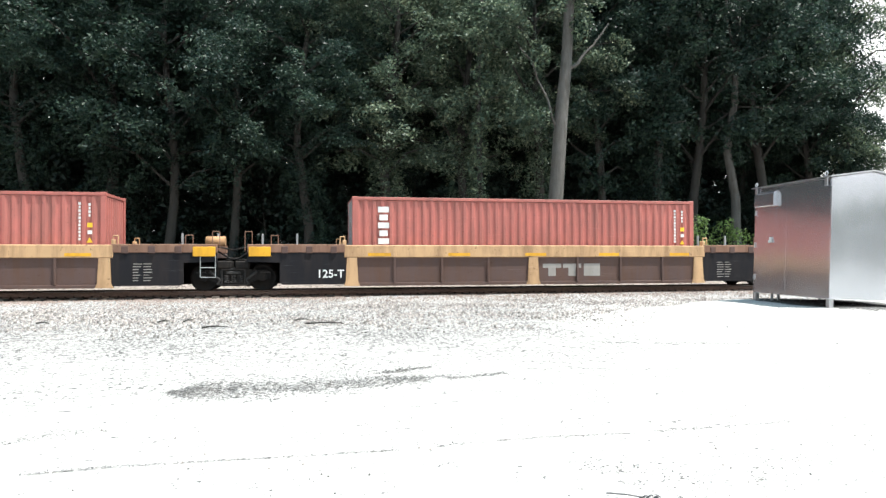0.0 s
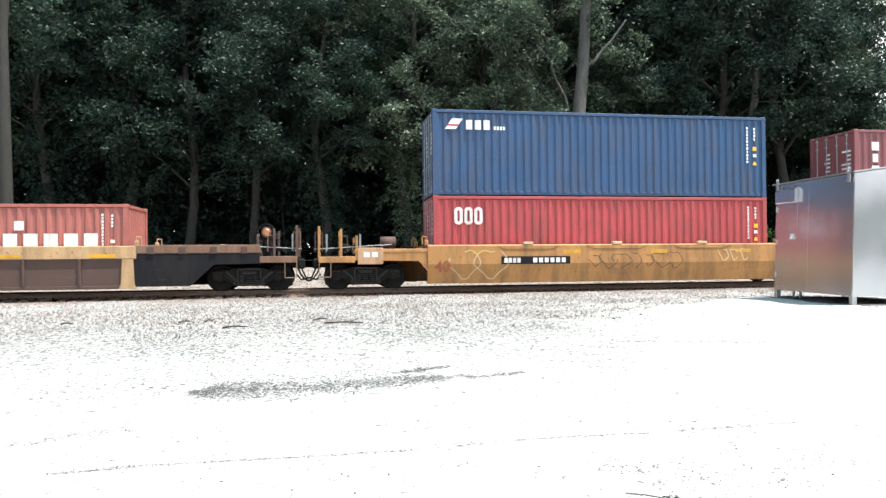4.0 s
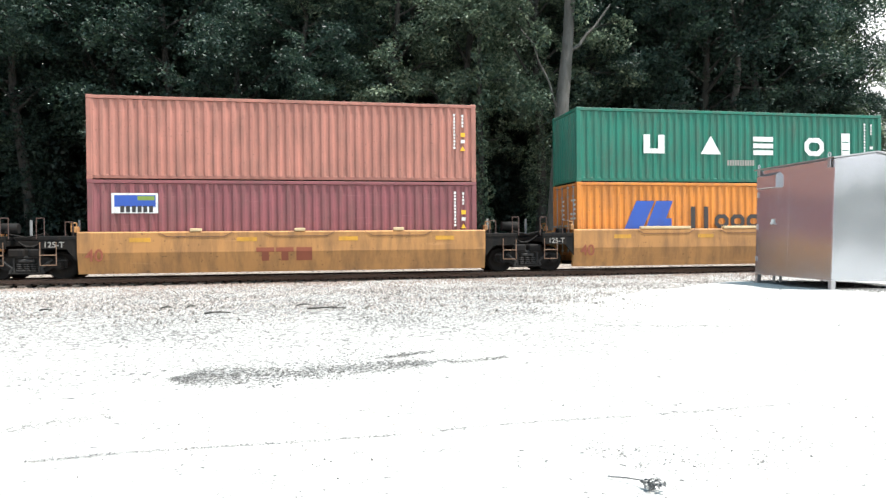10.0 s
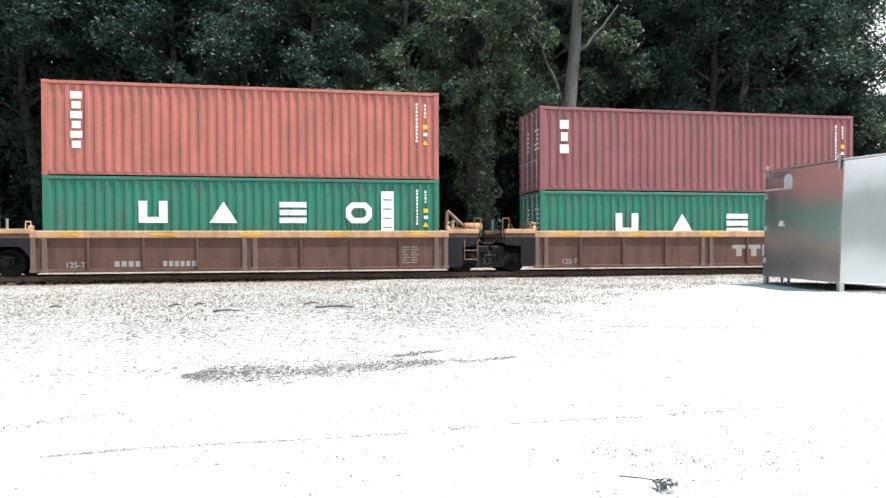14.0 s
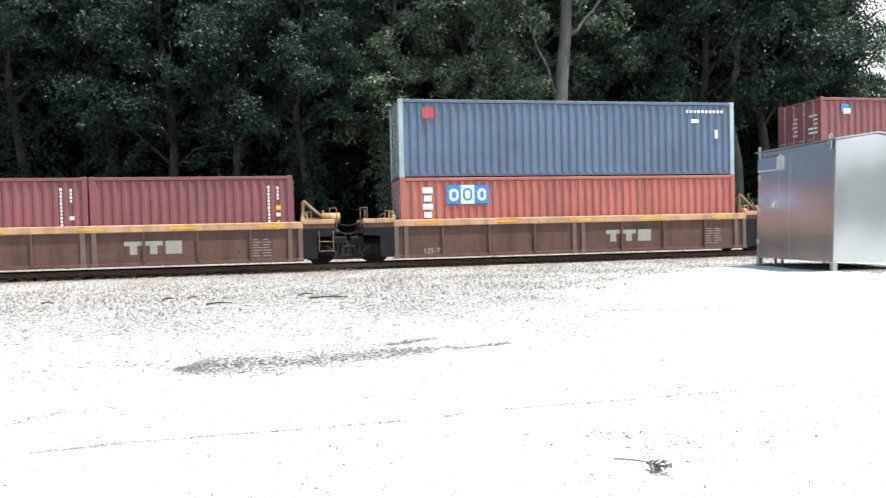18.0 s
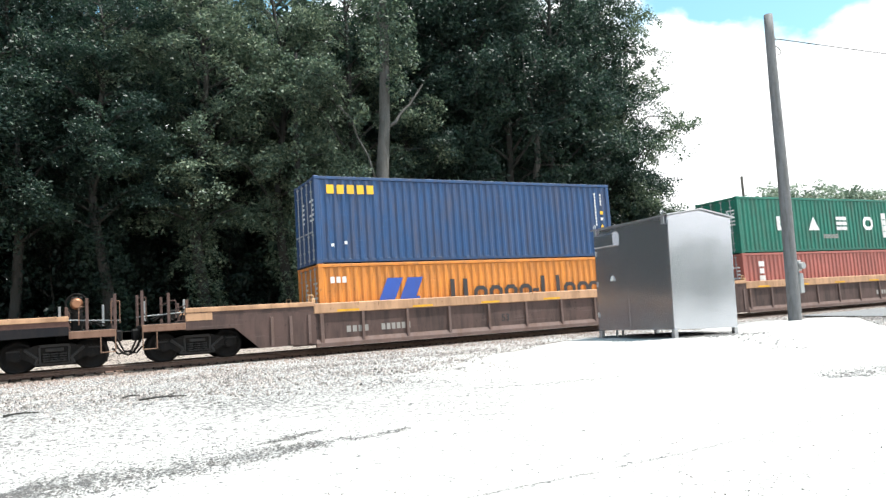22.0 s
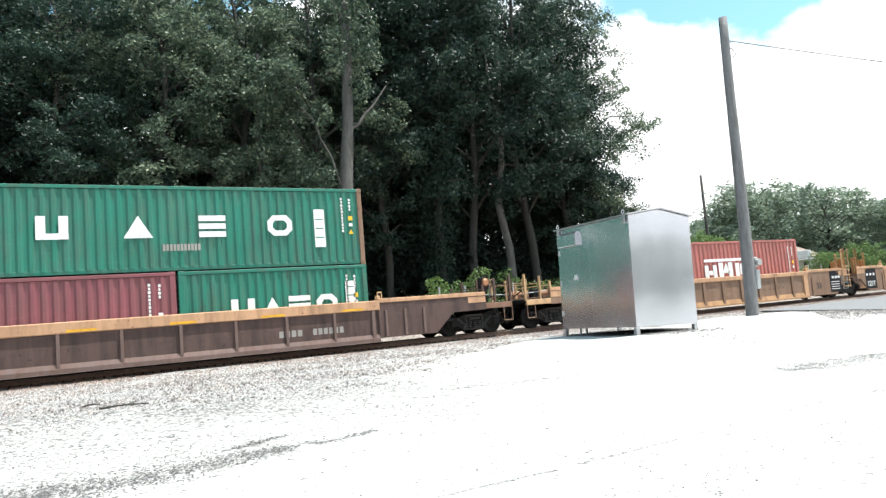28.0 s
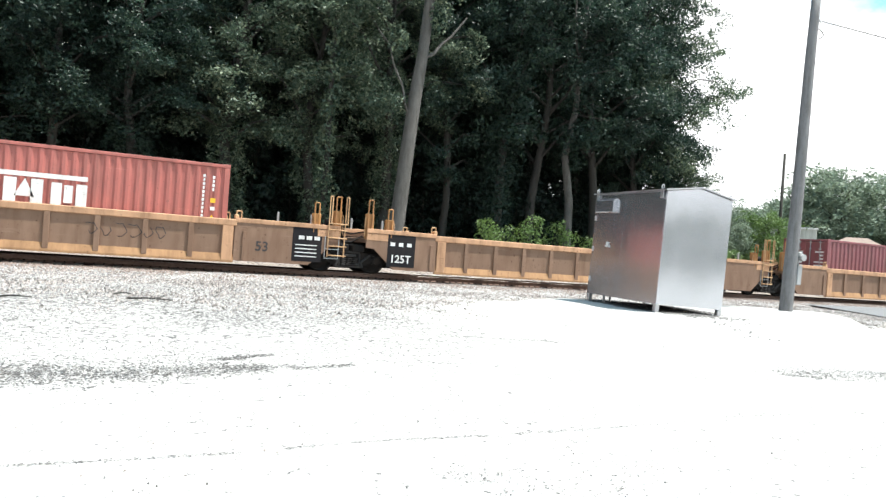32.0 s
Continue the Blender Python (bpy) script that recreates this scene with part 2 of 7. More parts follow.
def sheet_alu():
    """Dull mill-finish sheet, slightly wavy, with faint cloudy tarnish."""
    m, nt, b = nodes_of("mill_aluminium")
    L = nt.links.new
    tc = node(nt, "ShaderNodeTexCoord")
    n1 = node(nt, "ShaderNodeTexNoise", Scale=1.6, Detail=6.0, Roughness=0.6)
    L(tc.outputs["Object"], n1.inputs["Vector"])
    mix = node(nt, "ShaderNodeMixRGB", Color1=(0.52, 0.535, 0.57, 1), Color2=(0.60, 0.615, 0.65, 1))
    L(n1.outputs["Fac"], mix.inputs["Fac"])
    L(mix.outputs["Color"], b.inputs["Base Color"])
    mr = node(nt, "ShaderNodeMapRange")
    mr.inputs["To Min"].default_value, mr.inputs["To Max"].default_value = 0.12, 0.24
    L(n1.outputs["Fac"], mr.inputs["Value"])
    L(mr.outputs[0], b.inputs["Roughness"])
    mp = node(nt, "ShaderNodeMapping")
    mp.inputs["Scale"].default_value = (1.0, 1.0, 0.45)
    L(tc.outputs["Object"], mp.inputs["Vector"])
    n2 = node(nt, "ShaderNodeTexNoise", Scale=1.3, Detail=1.0)
    L(mp.outputs[0], n2.inputs["Vector"])
    bp = node(nt, "ShaderNodeBump", Strength=0.2, Distance=0.06)
    L(n2.outputs["Fac"], bp.inputs["Height"])
    L(bp.outputs["Normal"], b.inputs["Normal"])
    b.inputs["Metallic"].default_value = 0.88
    return m


M["alu"] = sheet_alu()


def ground_mat(name, light, light2, gap, scale, bump, lo, hi, patch=0.5, towards_track=False):
    """Crushed stone: pale pieces with dark gaps that gather in patches (lo, hi: how far the gaps spread)."""
    m, nt, b = nodes_of(name)
    L = nt.links.new
    tc = node(nt, "ShaderNodeTexCoord")
    warp = node(nt, "ShaderNodeTexNoise", Scale=scale * 0.6, Detail=2.0)
    L(tc.outputs["Object"], warp.inputs["Vector"])
    vm = node(nt, "ShaderNodeMixRGB", Fac=0.04)
    L(tc.outputs["Object"], vm.inputs["Color1"])
    L(warp.outputs["Color"], vm.inputs["Color2"])
    vo = node(nt, "ShaderNodeTexVoronoi", Scale=scale)
    vo.feature = "DISTANCE_TO_EDGE"
    L(vm.outputs["Color"], vo.inputs["Vector"])
    vc = node(nt, "ShaderNodeTexVoronoi", Scale=scale)
    L(vm.outputs["Color"], vc.inputs["Vector"])
    n1 = node(nt, "ShaderNodeTexNoise", Scale=patch, Detail=9.0, Roughness=0.7)
    L(tc.outputs["Object"], n1.inputs["Vector"])
    n2 = node(nt, "ShaderNodeTexNoise", Scale=patch * 9, Detail=6.0, Roughness=0.7)
    L(tc.outputs["Object"], n2.inputs["Vector"])
    mixa = node(nt, "ShaderNodeMixRGB", Color1=(*light, 1), Color2=(*light2, 1))
    L(vc.outputs["Color"], mixa.inputs["Fac"])
    cover = node(nt, "ShaderNodeMapRange")
    cover.inputs["From Min"].default_value, cover.inputs["From Max"].default_value = 0.42, 0.68
    cover.inputs["To Min"].default_value, cover.inputs["To Max"].default_value = lo, hi
    av = node(nt, "ShaderNodeMixRGB", Fac=0.5)
    L(n1.outputs["Fac"], av.inputs["Color1"])
    L(n2.outputs["Fac"], av.inputs["Color2"])
    L(av.outputs["Color"], cover.inputs["Value"])
    reach = cover.outputs[0]
    if towards_track:                                # coarser stone with open gaps towards the rails, finer at the hut's pad
        sep = nt.nodes.new("ShaderNodeSeparateXYZ")
        L(tc.outputs["Object"], sep.inputs[0])
        my = node(nt, "ShaderNodeMapRange")
        my.interpolation_type = "SMOOTHSTEP"
        my.inputs["From Min"].default_value, my.inputs["From Max"].default_value = 4.5, 14.0
        my.inputs["To Min"].default_value, my.inputs["To Max"].default_value = 0.0, 0.34
        L(sep.outputs["Y"], my.inputs["Value"])
        dist = nt.nodes.new("ShaderNodeVectorMath")
        dist.operation = "DISTANCE"
        dist.inputs[1].default_value = (13.5, 12.0, 0.0)
        L(tc.outputs["Object"], dist.inputs[0])
        md = node(nt, "ShaderNodeMapRange")
        md.interpolation_type = "SMOOTHSTEP"
        md.inputs["From Min"].default_value, md.inputs["From Max"].default_value = 4.6, 10.0
        L(dist.outputs["Value"], md.inputs["Value"])
        mu = nt.nodes.new("ShaderNodeMath")
        mu.operation = "MULTIPLY"
        L(my.outputs[0], mu.inputs[0])
        L(md.outputs[0], mu.inputs[1])
        sm = nt.nodes.new("ShaderNodeMath")
        sm.operation = "ADD"
        L(cover.outputs[0], sm.inputs[0])
        L(mu.outputs[0], sm.inputs[1])
        reach = sm.outputs[0]
        greyer = node(nt, "ShaderNodeMixRGB", Color2=(0.27, 0.255, 0.24, 1))   # more grey ballast among the pale stone
        L(mu.outputs[0], greyer.inputs["Fac"])
        L(mixa.outputs["Color"], greyer.inputs["Color1"])
        mixa = greyer
    speck = node(nt, "ShaderNodeTexNoise", Scale=scale * 0.62, Detail=5.0, Roughness=0.72)   # dark crevices between pieces
    L(tc.outputs["Object"], speck.inputs["Vector"])
    lim = nt.nodes.new("ShaderNodeMath")
    lim.operation = "MULTIPLY_ADD"
    lim.inputs[1].default_value, lim.inputs[2].default_value = 0.36, 0.378
    L(reach, lim.inputs[0])
    cmp = nt.nodes.new("ShaderNodeMath")
    cmp.operation = "LESS_THAN"
    L(speck.outputs["Fac"], cmp.inputs[0])
    L(lim.outputs[0], cmp.inputs[1])
    mixb = node(nt, "ShaderNodeMixRGB", Color2=(*gap, 1))
    L(cmp.outputs[0], mixb.inputs["Fac"])
    L(mixa.outputs["Color"], mixb.inputs["Color1"])
    L(mixb.outputs["Color"], b.inputs["Base Color"])
    bp = node(nt, "ShaderNodeBump", Strength=bump, Distance=0.03)
    L(vo.outputs["Distance"], bp.inputs["Height"])
    L(bp.outputs["Normal"], b.inputs["Normal"])
    b.inputs["Roughness"].default_value = 0.95
    b.inputs["Specular IOR Level"].default_value = 0.2
    return m


M["gravel"] = ground_mat("pale_gravel", (0.40, 0.385, 0.365), (0.54, 0.52, 0.50), (0.10, 0.096, 0.094), 24, 0.6, -0.09, 0.14, 0.45, True)
M["ballast"] = ground_mat("ballast_bed", (0.26, 0.215, 0.185), (0.36, 0.31, 0.275), (0.05, 0.04, 0.036), 17, 0.9, 0.18, 0.36, 0.6)
M["asphalt"] = ground_mat("worn_asphalt", (0.16, 0.16, 0.165), (0.2, 0.2, 0.2), (0.1, 0.1, 0.1), 40, 0.3, 0.0, 0.2)
M["soil"] = ground_mat("forest_floor", (0.06, 0.05, 0.03), (0.05, 0.07, 0.025), (0.03, 0.03, 0.015), 5, 0.8, 0.1, 0.3)
M["stain"] = plain("damp_and_shade_stone", (0.085, 0.081, 0.079), 0.9)


def stone_mat():
    m, nt, b = nodes_of("loose_stone")
    g = node(nt, "ShaderNodeNewGeometry")
    r = nt.nodes.new("ShaderNodeValToRGB")
    r.color_ramp.elements[0].color = (0.072, 0.064, 0.059, 1)
    r.color_ramp.elements[1].color = (0.54, 0.48, 0.445, 1)
    e = r.color_ramp.elements.new(0.3)
    e.color = (0.175, 0.154, 0.142, 1)
    e = r.color_ramp.elements.new(0.65)
    e.color = (0.335, 0.292, 0.268, 1)
    nt.links.new(g.outputs["Random Per Island"], r.inputs["Fac"])
    tc = node(nt, "ShaderNodeTexCoord")             # rust and brake dust lie along the rails
    sep = nt.nodes.new("ShaderNodeSeparateXYZ")
    nt.links.new(tc.outputs["Object"], sep.inputs[0])
    mr = node(nt, "ShaderNodeMapRange")
    mr.interpolation_type = "SMOOTHSTEP"
    mr.inputs["From Min"].default_value, mr.inputs["From Max"].default_value = 19.0, 22.8
    mr.inputs["To Max"].default_value = 0.72
    nt.links.new(sep.outputs["Y"], mr.inputs["Value"])
    mx = node(nt, "ShaderNodeMixRGB", Color2=(0.27, 0.185, 0.147, 1))
    nt.links.new(mr.outputs[0], mx.inputs["Fac"])
    nt.links.new(r.outputs["Color"], mx.inputs["Color1"])
    nt.links.new(mx.outputs["Color"], b.inputs["Base Color"])
    b.inputs["Roughness"].default_value = 0.9
    return m


M["stone"] = stone_mat()
M["dark_stone"] = paint("dark_stone", (0.105, 0.1, 0.097), 0.9, dirt_amount=0.3, streak=False, scale=6)


def leaf_mat(name, c0, c1, c2):
    m, nt, b = nodes_of(name)
    L = nt.links.new
    g = node(nt, "ShaderNodeNewGeometry")
    tc = node(nt, "ShaderNodeTexCoord")
    n = node(nt, "ShaderNodeTexNoise", Scale=0.45, Detail=3.0)
    L(tc.outputs["Object"], n.inputs["Vector"])
    r = nt.nodes.new("ShaderNodeValToRGB")
    r.color_ramp.elements[0].color, r.color_ramp.elements[1].color = (*c0, 1), (*c2, 1)
    e = r.color_ramp.elements.new(0.55)
    e.color = (*c1, 1)
    ad = nt.nodes.new("ShaderNodeMath")
    ad.operation = "MULTIPLY_ADD"
    ad.inputs[1].default_value, ad.inputs[2].default_value = 0.55, 0.0
    L(g.outputs["Random Per Island"], ad.inputs[0])
    ad2 = nt.nodes.new("ShaderNodeMath")
    ad2.operation = "MULTIPLY_ADD"
    ad2.inputs[1].default_value = 0.5
    L(n.outputs["Fac"], ad2.inputs[0])
    L(ad.outputs[0], ad2.inputs[2])
    L(ad2.outputs[0], r.inputs["Fac"])
    L(r.outputs["Color"], b.inputs["Base Color"])
    b.inputs["Roughness"].default_value = 0.5
    b.inputs["Specular IOR Level"].default_value = 0.3
    tr = node(nt, "ShaderNodeBsdfTranslucent")
    hs = node(nt, "ShaderNodeHueSaturation", Value=1.3, Saturation=1.1)
    L(r.outputs["Color"], hs.inputs["Color"])
    L(hs.outputs["Color"], tr.inputs["Color"])
    mx = node(nt, "ShaderNodeMixShader", Fac=0.25)
    L(b.outputs[0], mx.inputs[1])
    L(tr.outputs[0], mx.inputs[2])
    L(mx.outputs[0], nt.nodes["Material Output"].inputs["Surface"])
    return m


M["leaf"] = leaf_mat("leaf_dark", (0.010, 0.022, 0.020), (0.021, 0.042, 0.032), (0.075, 0.115, 0.07))
M["leaf_mid"] = leaf_mat("leaf_mid", (0.018, 0.038, 0.03), (0.068, 0.105, 0.07), (0.27, 0.315, 0.19))
M["leaf_pale"] = leaf_mat("leaf_pale", (0.02, 0.041, 0.032), (0.08, 0.118, 0.08), (0.32, 0.36, 0.235))
M["leaf_bright"] = leaf_mat("leaf_bright", (0.06, 0.11, 0.035), (0.12, 0.19, 0.06), (0.2, 0.29, 0.1))
# paler, bluish green: the haze of distance is painted into the leaves
M["leaf_hazy"] = leaf_mat("leaf_hazy", (0.11, 0.15, 0.12), (0.18, 0.23, 0.165), (0.28, 0.335, 0.225))
# the wood's deep shade is painted into this leaf colour
M["leaf_shaded"] = leaf_mat("leaf_shaded", (0.005, 0.013, 0.011), (0.011, 0.024, 0.018), (0.035, 0.052, 0.033))
M["bark"] = paint("bark", (0.105, 0.1, 0.092), 0.9, dirt=(0.05, 0.045, 0.035), dirt_amount=0.7, scale=2.5, bump=0.8)
M["bark_dark"] = paint("bark_dark", (0.036, 0.033, 0.03), 0.9, dirt=(0.03, 0.03, 0.02), dirt_amount=0.7, scale=2.5, bump=0.8)
M["siding"] = paint("pale_siding", (0.62, 0.6, 0.55), 0.7)
M["rooftan"] = paint("tan_shingle", (0.26, 0.195, 0.16), 0.85, streak=False, scale=3)
M["glass"] = paint("window_dark", (0.03, 0.035, 0.04), 0.15, dirt_amount=0.05)

# ---------- mesh helpers ----------


def mesh_of(bm, name="mesh"):
    me = bpy.data.meshes.new(name)
    bm.to_mesh(me)
    bm.free()
    return me


def put(name, me, mat, parent=None, label="", loc=None):
    """One object on the mesh me, its material held by the object so that meshes can be shared."""
    if not me.materials:
        me.materials.append(None)
    ob = new(name, me)
    ob.material_slots[0].link = "OBJECT"
    ob.material_slots[0].material = mat
    if loc is not None:
        ob.location = loc
    if parent is not None:
        ob.parent = parent
    if label:
        ob["label"] = label
    return ob


def part(name, bm, mat, parent, label=""):
    return put(name, mesh_of(bm, name), mat, parent, label)


def box(bm, x0, x1, y0, y1, z0, z1):
    v = [bm.verts.new(p) for p in ((x0, y0, z0), (x1, y0, z0), (x1, y1, z0), (x0, y1, z0), (x0, y0, z1), (x1, y0, z1), (x1, y1, z1), (x0, y1, z1))]
    for f in ((0, 3, 2, 1), (4, 5, 6, 7), (0, 1, 5, 4), (1, 2, 6, 5), (2, 3, 7, 6), (3, 0, 4, 7)):
        bm.faces.new([v[i] for i in f])
    return v


def bbox(bm, x0, x1, y0, y1, z0, z1, r=0.015):
    """A box with bevelled edges."""
    v = box(bm, x0, x1, y0, y1, z0, z1)
    es = {e for q in v for e in q.link_edges}
    bmesh.ops.bevel(bm, geom=list(es), offset=r, segments=1, affect="EDGES")


def extrude_poly(bm, pts, axis, a0, a1):
    """A polygon (u, w) drawn out along an axis: 'y' takes (x, z), 'x' takes (y, z), 'z' takes (x, y)."""
    def at(p, a):
        return {"y": (p[0], a, p[1]), "x": (a, p[0], p[1]), "z": (p[0], p[1], a)}[axis]
    lo = [bm.verts.new(at(p, a0)) for p in pts]
    hi = [bm.verts.new(at(p, a1)) for p in pts]
    n = len(pts)
    fs = [bm.faces.new(lo), bm.faces.new(hi)]
    for i in range(n):
        fs.append(bm.faces.new((lo[i], lo[(i + 1) % n], hi[(i + 1) % n], hi[i])))
    bmesh.ops.recalc_face_normals(bm, faces=fs)


def tube(bm, p, q, r0, r1=None, n=8, caps=True):
    """A tapered round bar from p to q."""
    p, q = Vector(p), Vector(q)
    r1 = r0 if r1 is None else r1
    w = (q - p).normalized()
    u = w.orthogonal().normalized()
    s = w.cross(u)
    a = [bm.verts.new(p + (u * math.cos(t) + s * math.sin(t)) * r0) for t in (2 * math.pi * i / n for i in range(n))]
    b = [bm.verts.new(q + (u * math.cos(t) + s * math.sin(t)) * r1) for t in (2 * math.pi * i / n for i in range(n))]
    for i in range(n):
        f = bm.faces.new((a[i], a[(i + 1) % n], b[(i + 1) % n], b[i]))
        f.smooth = n > 6
    if caps:
        bm.faces.new(a[::-1])
        bm.faces.new(b)


def cable(bm, pts, r, n=5):
    """One unbroken thin line through all points."""
    rows = []
    for i, p in enumerate(pts):
        w = (Vector(pts[min(i + 1, len(pts) - 1)]) - Vector(pts[max(i - 1, 0)])).normalized()
        u = w.cross(Vector((0.3, 0.9, 0.1))).normalized()
        v = w.cross(u)
        rows.append([bm.verts.new(Vector(p) + (u * math.cos(6.2832 * k / n) + v * math.sin(6.2832 * k / n)) * r) for k in range(n)])
    for a, b in zip(rows, rows[1:]):
        for k in range(n):
            bm.faces.new((a[k], a[(k + 1) % n], b[(k + 1) % n], b[k]))


def pipe(bm, pts, r, n=6):
    for p, q in zip(pts, pts[1:]):
        tube(bm, p, q, r, n=n)


def thing(name, label, category, group="", m=None, kind=""):
    ob = tagged(new(name), label, category, group, kind)
    ob.empty_display_size = 0.3
    if m is not None:
        ob.matrix_basis = m
    return ob


TEXTS = {}


def text_mesh(s, size):
    """Letters of Blender's own font, upright in the xz plane and facing -y; origin at the lower left."""
    if (s, size) not in TEXTS:
        cu = bpy.data.curves.new("letters", "FONT")
        cu.body, cu.size, cu.extrude, cu.offset = s, size, 0.004, 0.012 * size
        ob = new("letters", cu)
        me = bpy.data.meshes.new_from_object(ob.evaluated_get(bpy.context.evaluated_depsgraph_get()))
        bpy.data.objects.remove(ob)
        me.transform(pose(0, 0, 0, 90, 0, 0))
        me.materials.clear()
        TEXTS[(s, size)] = me
    return TEXTS[(s, size)]

# ---------- ground and track ----------
YF = 22.70                   # near face of the containers
YC = YF + 1.22               # middle of the track


def smooth(a, b, v):
    t = min(max((v - a) / (b - a), 0), 1)
    return t * t * (3 - 2 * t)


PADS = ((11.7, 13.3, 4.0, 0.0), (15.4, 12.7, 2.2, 0.1))


def ground_z(x, y):
    z = -0.62 + 0.30 * smooth(0, 19, y)
    for px, py, r, top in PADS:
        k = 1 - smooth(r * 0.55, r * 1.25, math.hypot(x - px, (y - py) * 1.1))
        z += k * (HUT_Z + top - z)
    z += 0.10 * smooth(YF - 2.6, YF - 1.2, y) * (1 - smooth(YF + 13, YF + 15, y))
    z -= 0.35 * smooth(YF + 13, YF + 15, y)
    z += 0.88 * smooth(YF + 3.6, YF + 9.5, y) * (1 - smooth(33, 42, x))      # low bank behind the track
    z += 0.6 * smooth(30, 60, x - 20) * smooth(YF + 8, YF + 30, y)
    return z


def ground_sheet():
    xs = [-3000, -800, -200, -90, -60] + [-45 + 0.75 * i for i in range(140)] + [62, 66, 70, 80, 100, 140, 200, 400, 1000, 3000]
    ys = [-3000, -500, -60, -20, -8, -4] + [-2 + 0.6 * i for i in range(64)] + [38, 42, 50, 60, 80, 120, 200, 500, 3000]
    bm = bmesh.new()
    g = [[bm.verts.new((x, y, ground_z(x, y) + (noise.noise((x * 0.6, y * 0.6, 3)) * 0.03 + noise.noise((x * 2, y * 2, 7)) * 0.012 if abs(x) < 70 and -4 < y < 32 else 0))) for x in xs] for y in ys]
    for j in range(len(ys) - 1):
        for i in range(len(xs) - 1):
            f = bm.faces.new((g[j][i], g[j][i + 1], g[j + 1][i + 1], g[j + 1][i]))
            f.smooth = True
            yc, xc = (ys[j] + ys[j + 1]) / 2, (xs[i] + xs[i + 1]) / 2
            f.material_index = 1 if YF - 0.4 < yc < YF + 12.6 else (2 if yc >= YF + 12.6 else 0)
    me = mesh_of(bm, "ground")
    for k in ("gravel", "ballast", "soil"):
        me.materials.append(M[k])
    tagged(new("ground", me), "pale sunlit gravel yard sloping up to the railway ballast", "ground", kind="structure")


ground_sheet()


def scatter(name, count, area, zadd, rmin, rmax, mat, label, seed, keep=None):
    """Loose pieces of stone as one mesh."""
    rnd = random.Random(seed)
    vs, fs = [], []
    u = rnd.uniform
    tri = ((0, 1, 4), (1, 2, 5), (1, 5, 4), (2, 3, 5), (3, 0, 4), (3, 4, 5))
    while len(vs) < count * 6:
        x, y = rnd.uniform(area[0], area[1]), rnd.uniform(area[2], area[3])
        if keep and not keep(x, y, rnd):
            continue
        r = rmin + (rmax - rmin) * rnd.random() ** 2
        z = ground_z(x, y) + zadd + r * 0.2
        a = u(0, 6.3)
        c, s = math.cos(a) * r, math.sin(a) * r
        k = len(vs)
        b0, b1, b2, b3 = u(0.7, 1.3), u(0.6, 1.2), u(0.7, 1.3), u(0.6, 1.2)
        low, h0, h1 = z - r * 0.5, z + r * u(0.3, 0.95), z + r * u(0.3, 0.95)
        e, w = u(0.1, 0.5), u(-0.3, 0.3)
        vs += [(x + c * b0, y + s * b0, low), (x - s * b1, y + c * b1, low), (x - c * b2, y - s * b2, low), (x + s * b3, y - c * b3, low),
               (x + c * e - s * w, y + s * e + c * w, h0), (x - c * e - s * w, y - s * e + c * w, h1)]
        fs += [(a + k, b + k, c + k) for a, b, c in tri]
    me = bpy.data.meshes.new(name)
    me.from_pydata(vs, [], fs)
    return tagged(put(name, me, mat), label, "stones", kind="stuff")


scatter("ballast_stones", 125000, (-24, 42, YF - 10, YF + 3.2), 0.0, 0.012, 0.040, M["stone"], "crushed pale grey and pinkish ballast stones beside the rails", 3,
        lambda x, y, r: math.hypot(x - 11.7, y - 13.3) > 4.4 and (y > YF - 1.6 or r.random() < smooth(YF - 12, YF - 5.5, y) ** 1.3))
scatter("yard_stones", 16000, (-12, 26, 1.8, YF - 4), -0.004, 0.003, 0.014, M["stone"], "fine loose stones strewn over pale gravel", 4)


def chip_edge(x):
    """Where the speckled coarse gravel begins, going away from the yard."""
    return 7.9 + 0.9 * smooth(1.5, 4.0, x) + 1.6 * smooth(4.0, 7.0, x)


def chip_here(x, y, r):
    if math.hypot(x - 12.2, (y - 12.9) * 1.2) < 4.0:
        return r.random() < 0.004
    d = y - chip_edge(x) + 0.5 * noise.noise((x * 0.8, y * 1.3, 4))
    if d < 0:
        return r.random() < (0.008 + 0.5 * max(0, noise.noise((x * 0.9, y * 0.9, 12)) - 0.12) if y < 5.0 else 0.008)
    return r.random() < (0.22 + 0.78 * smooth(0, 6, d)) * (0.55 + 0.9 * max(0, noise.noise((x * 0.7, y * 1.1, 9)) + 0.25))


scatter("dark_chips", 110000, (-15, 30, 3.2, YF - 2), -0.002, 0.003, 0.0115, M["dark_stone"], "dark stone chips strewn over pale gravel", 6, chip_here)


TILT = pose(0, 0, 0, 0, math.degrees(math.atan(-SLOPE)), 0)


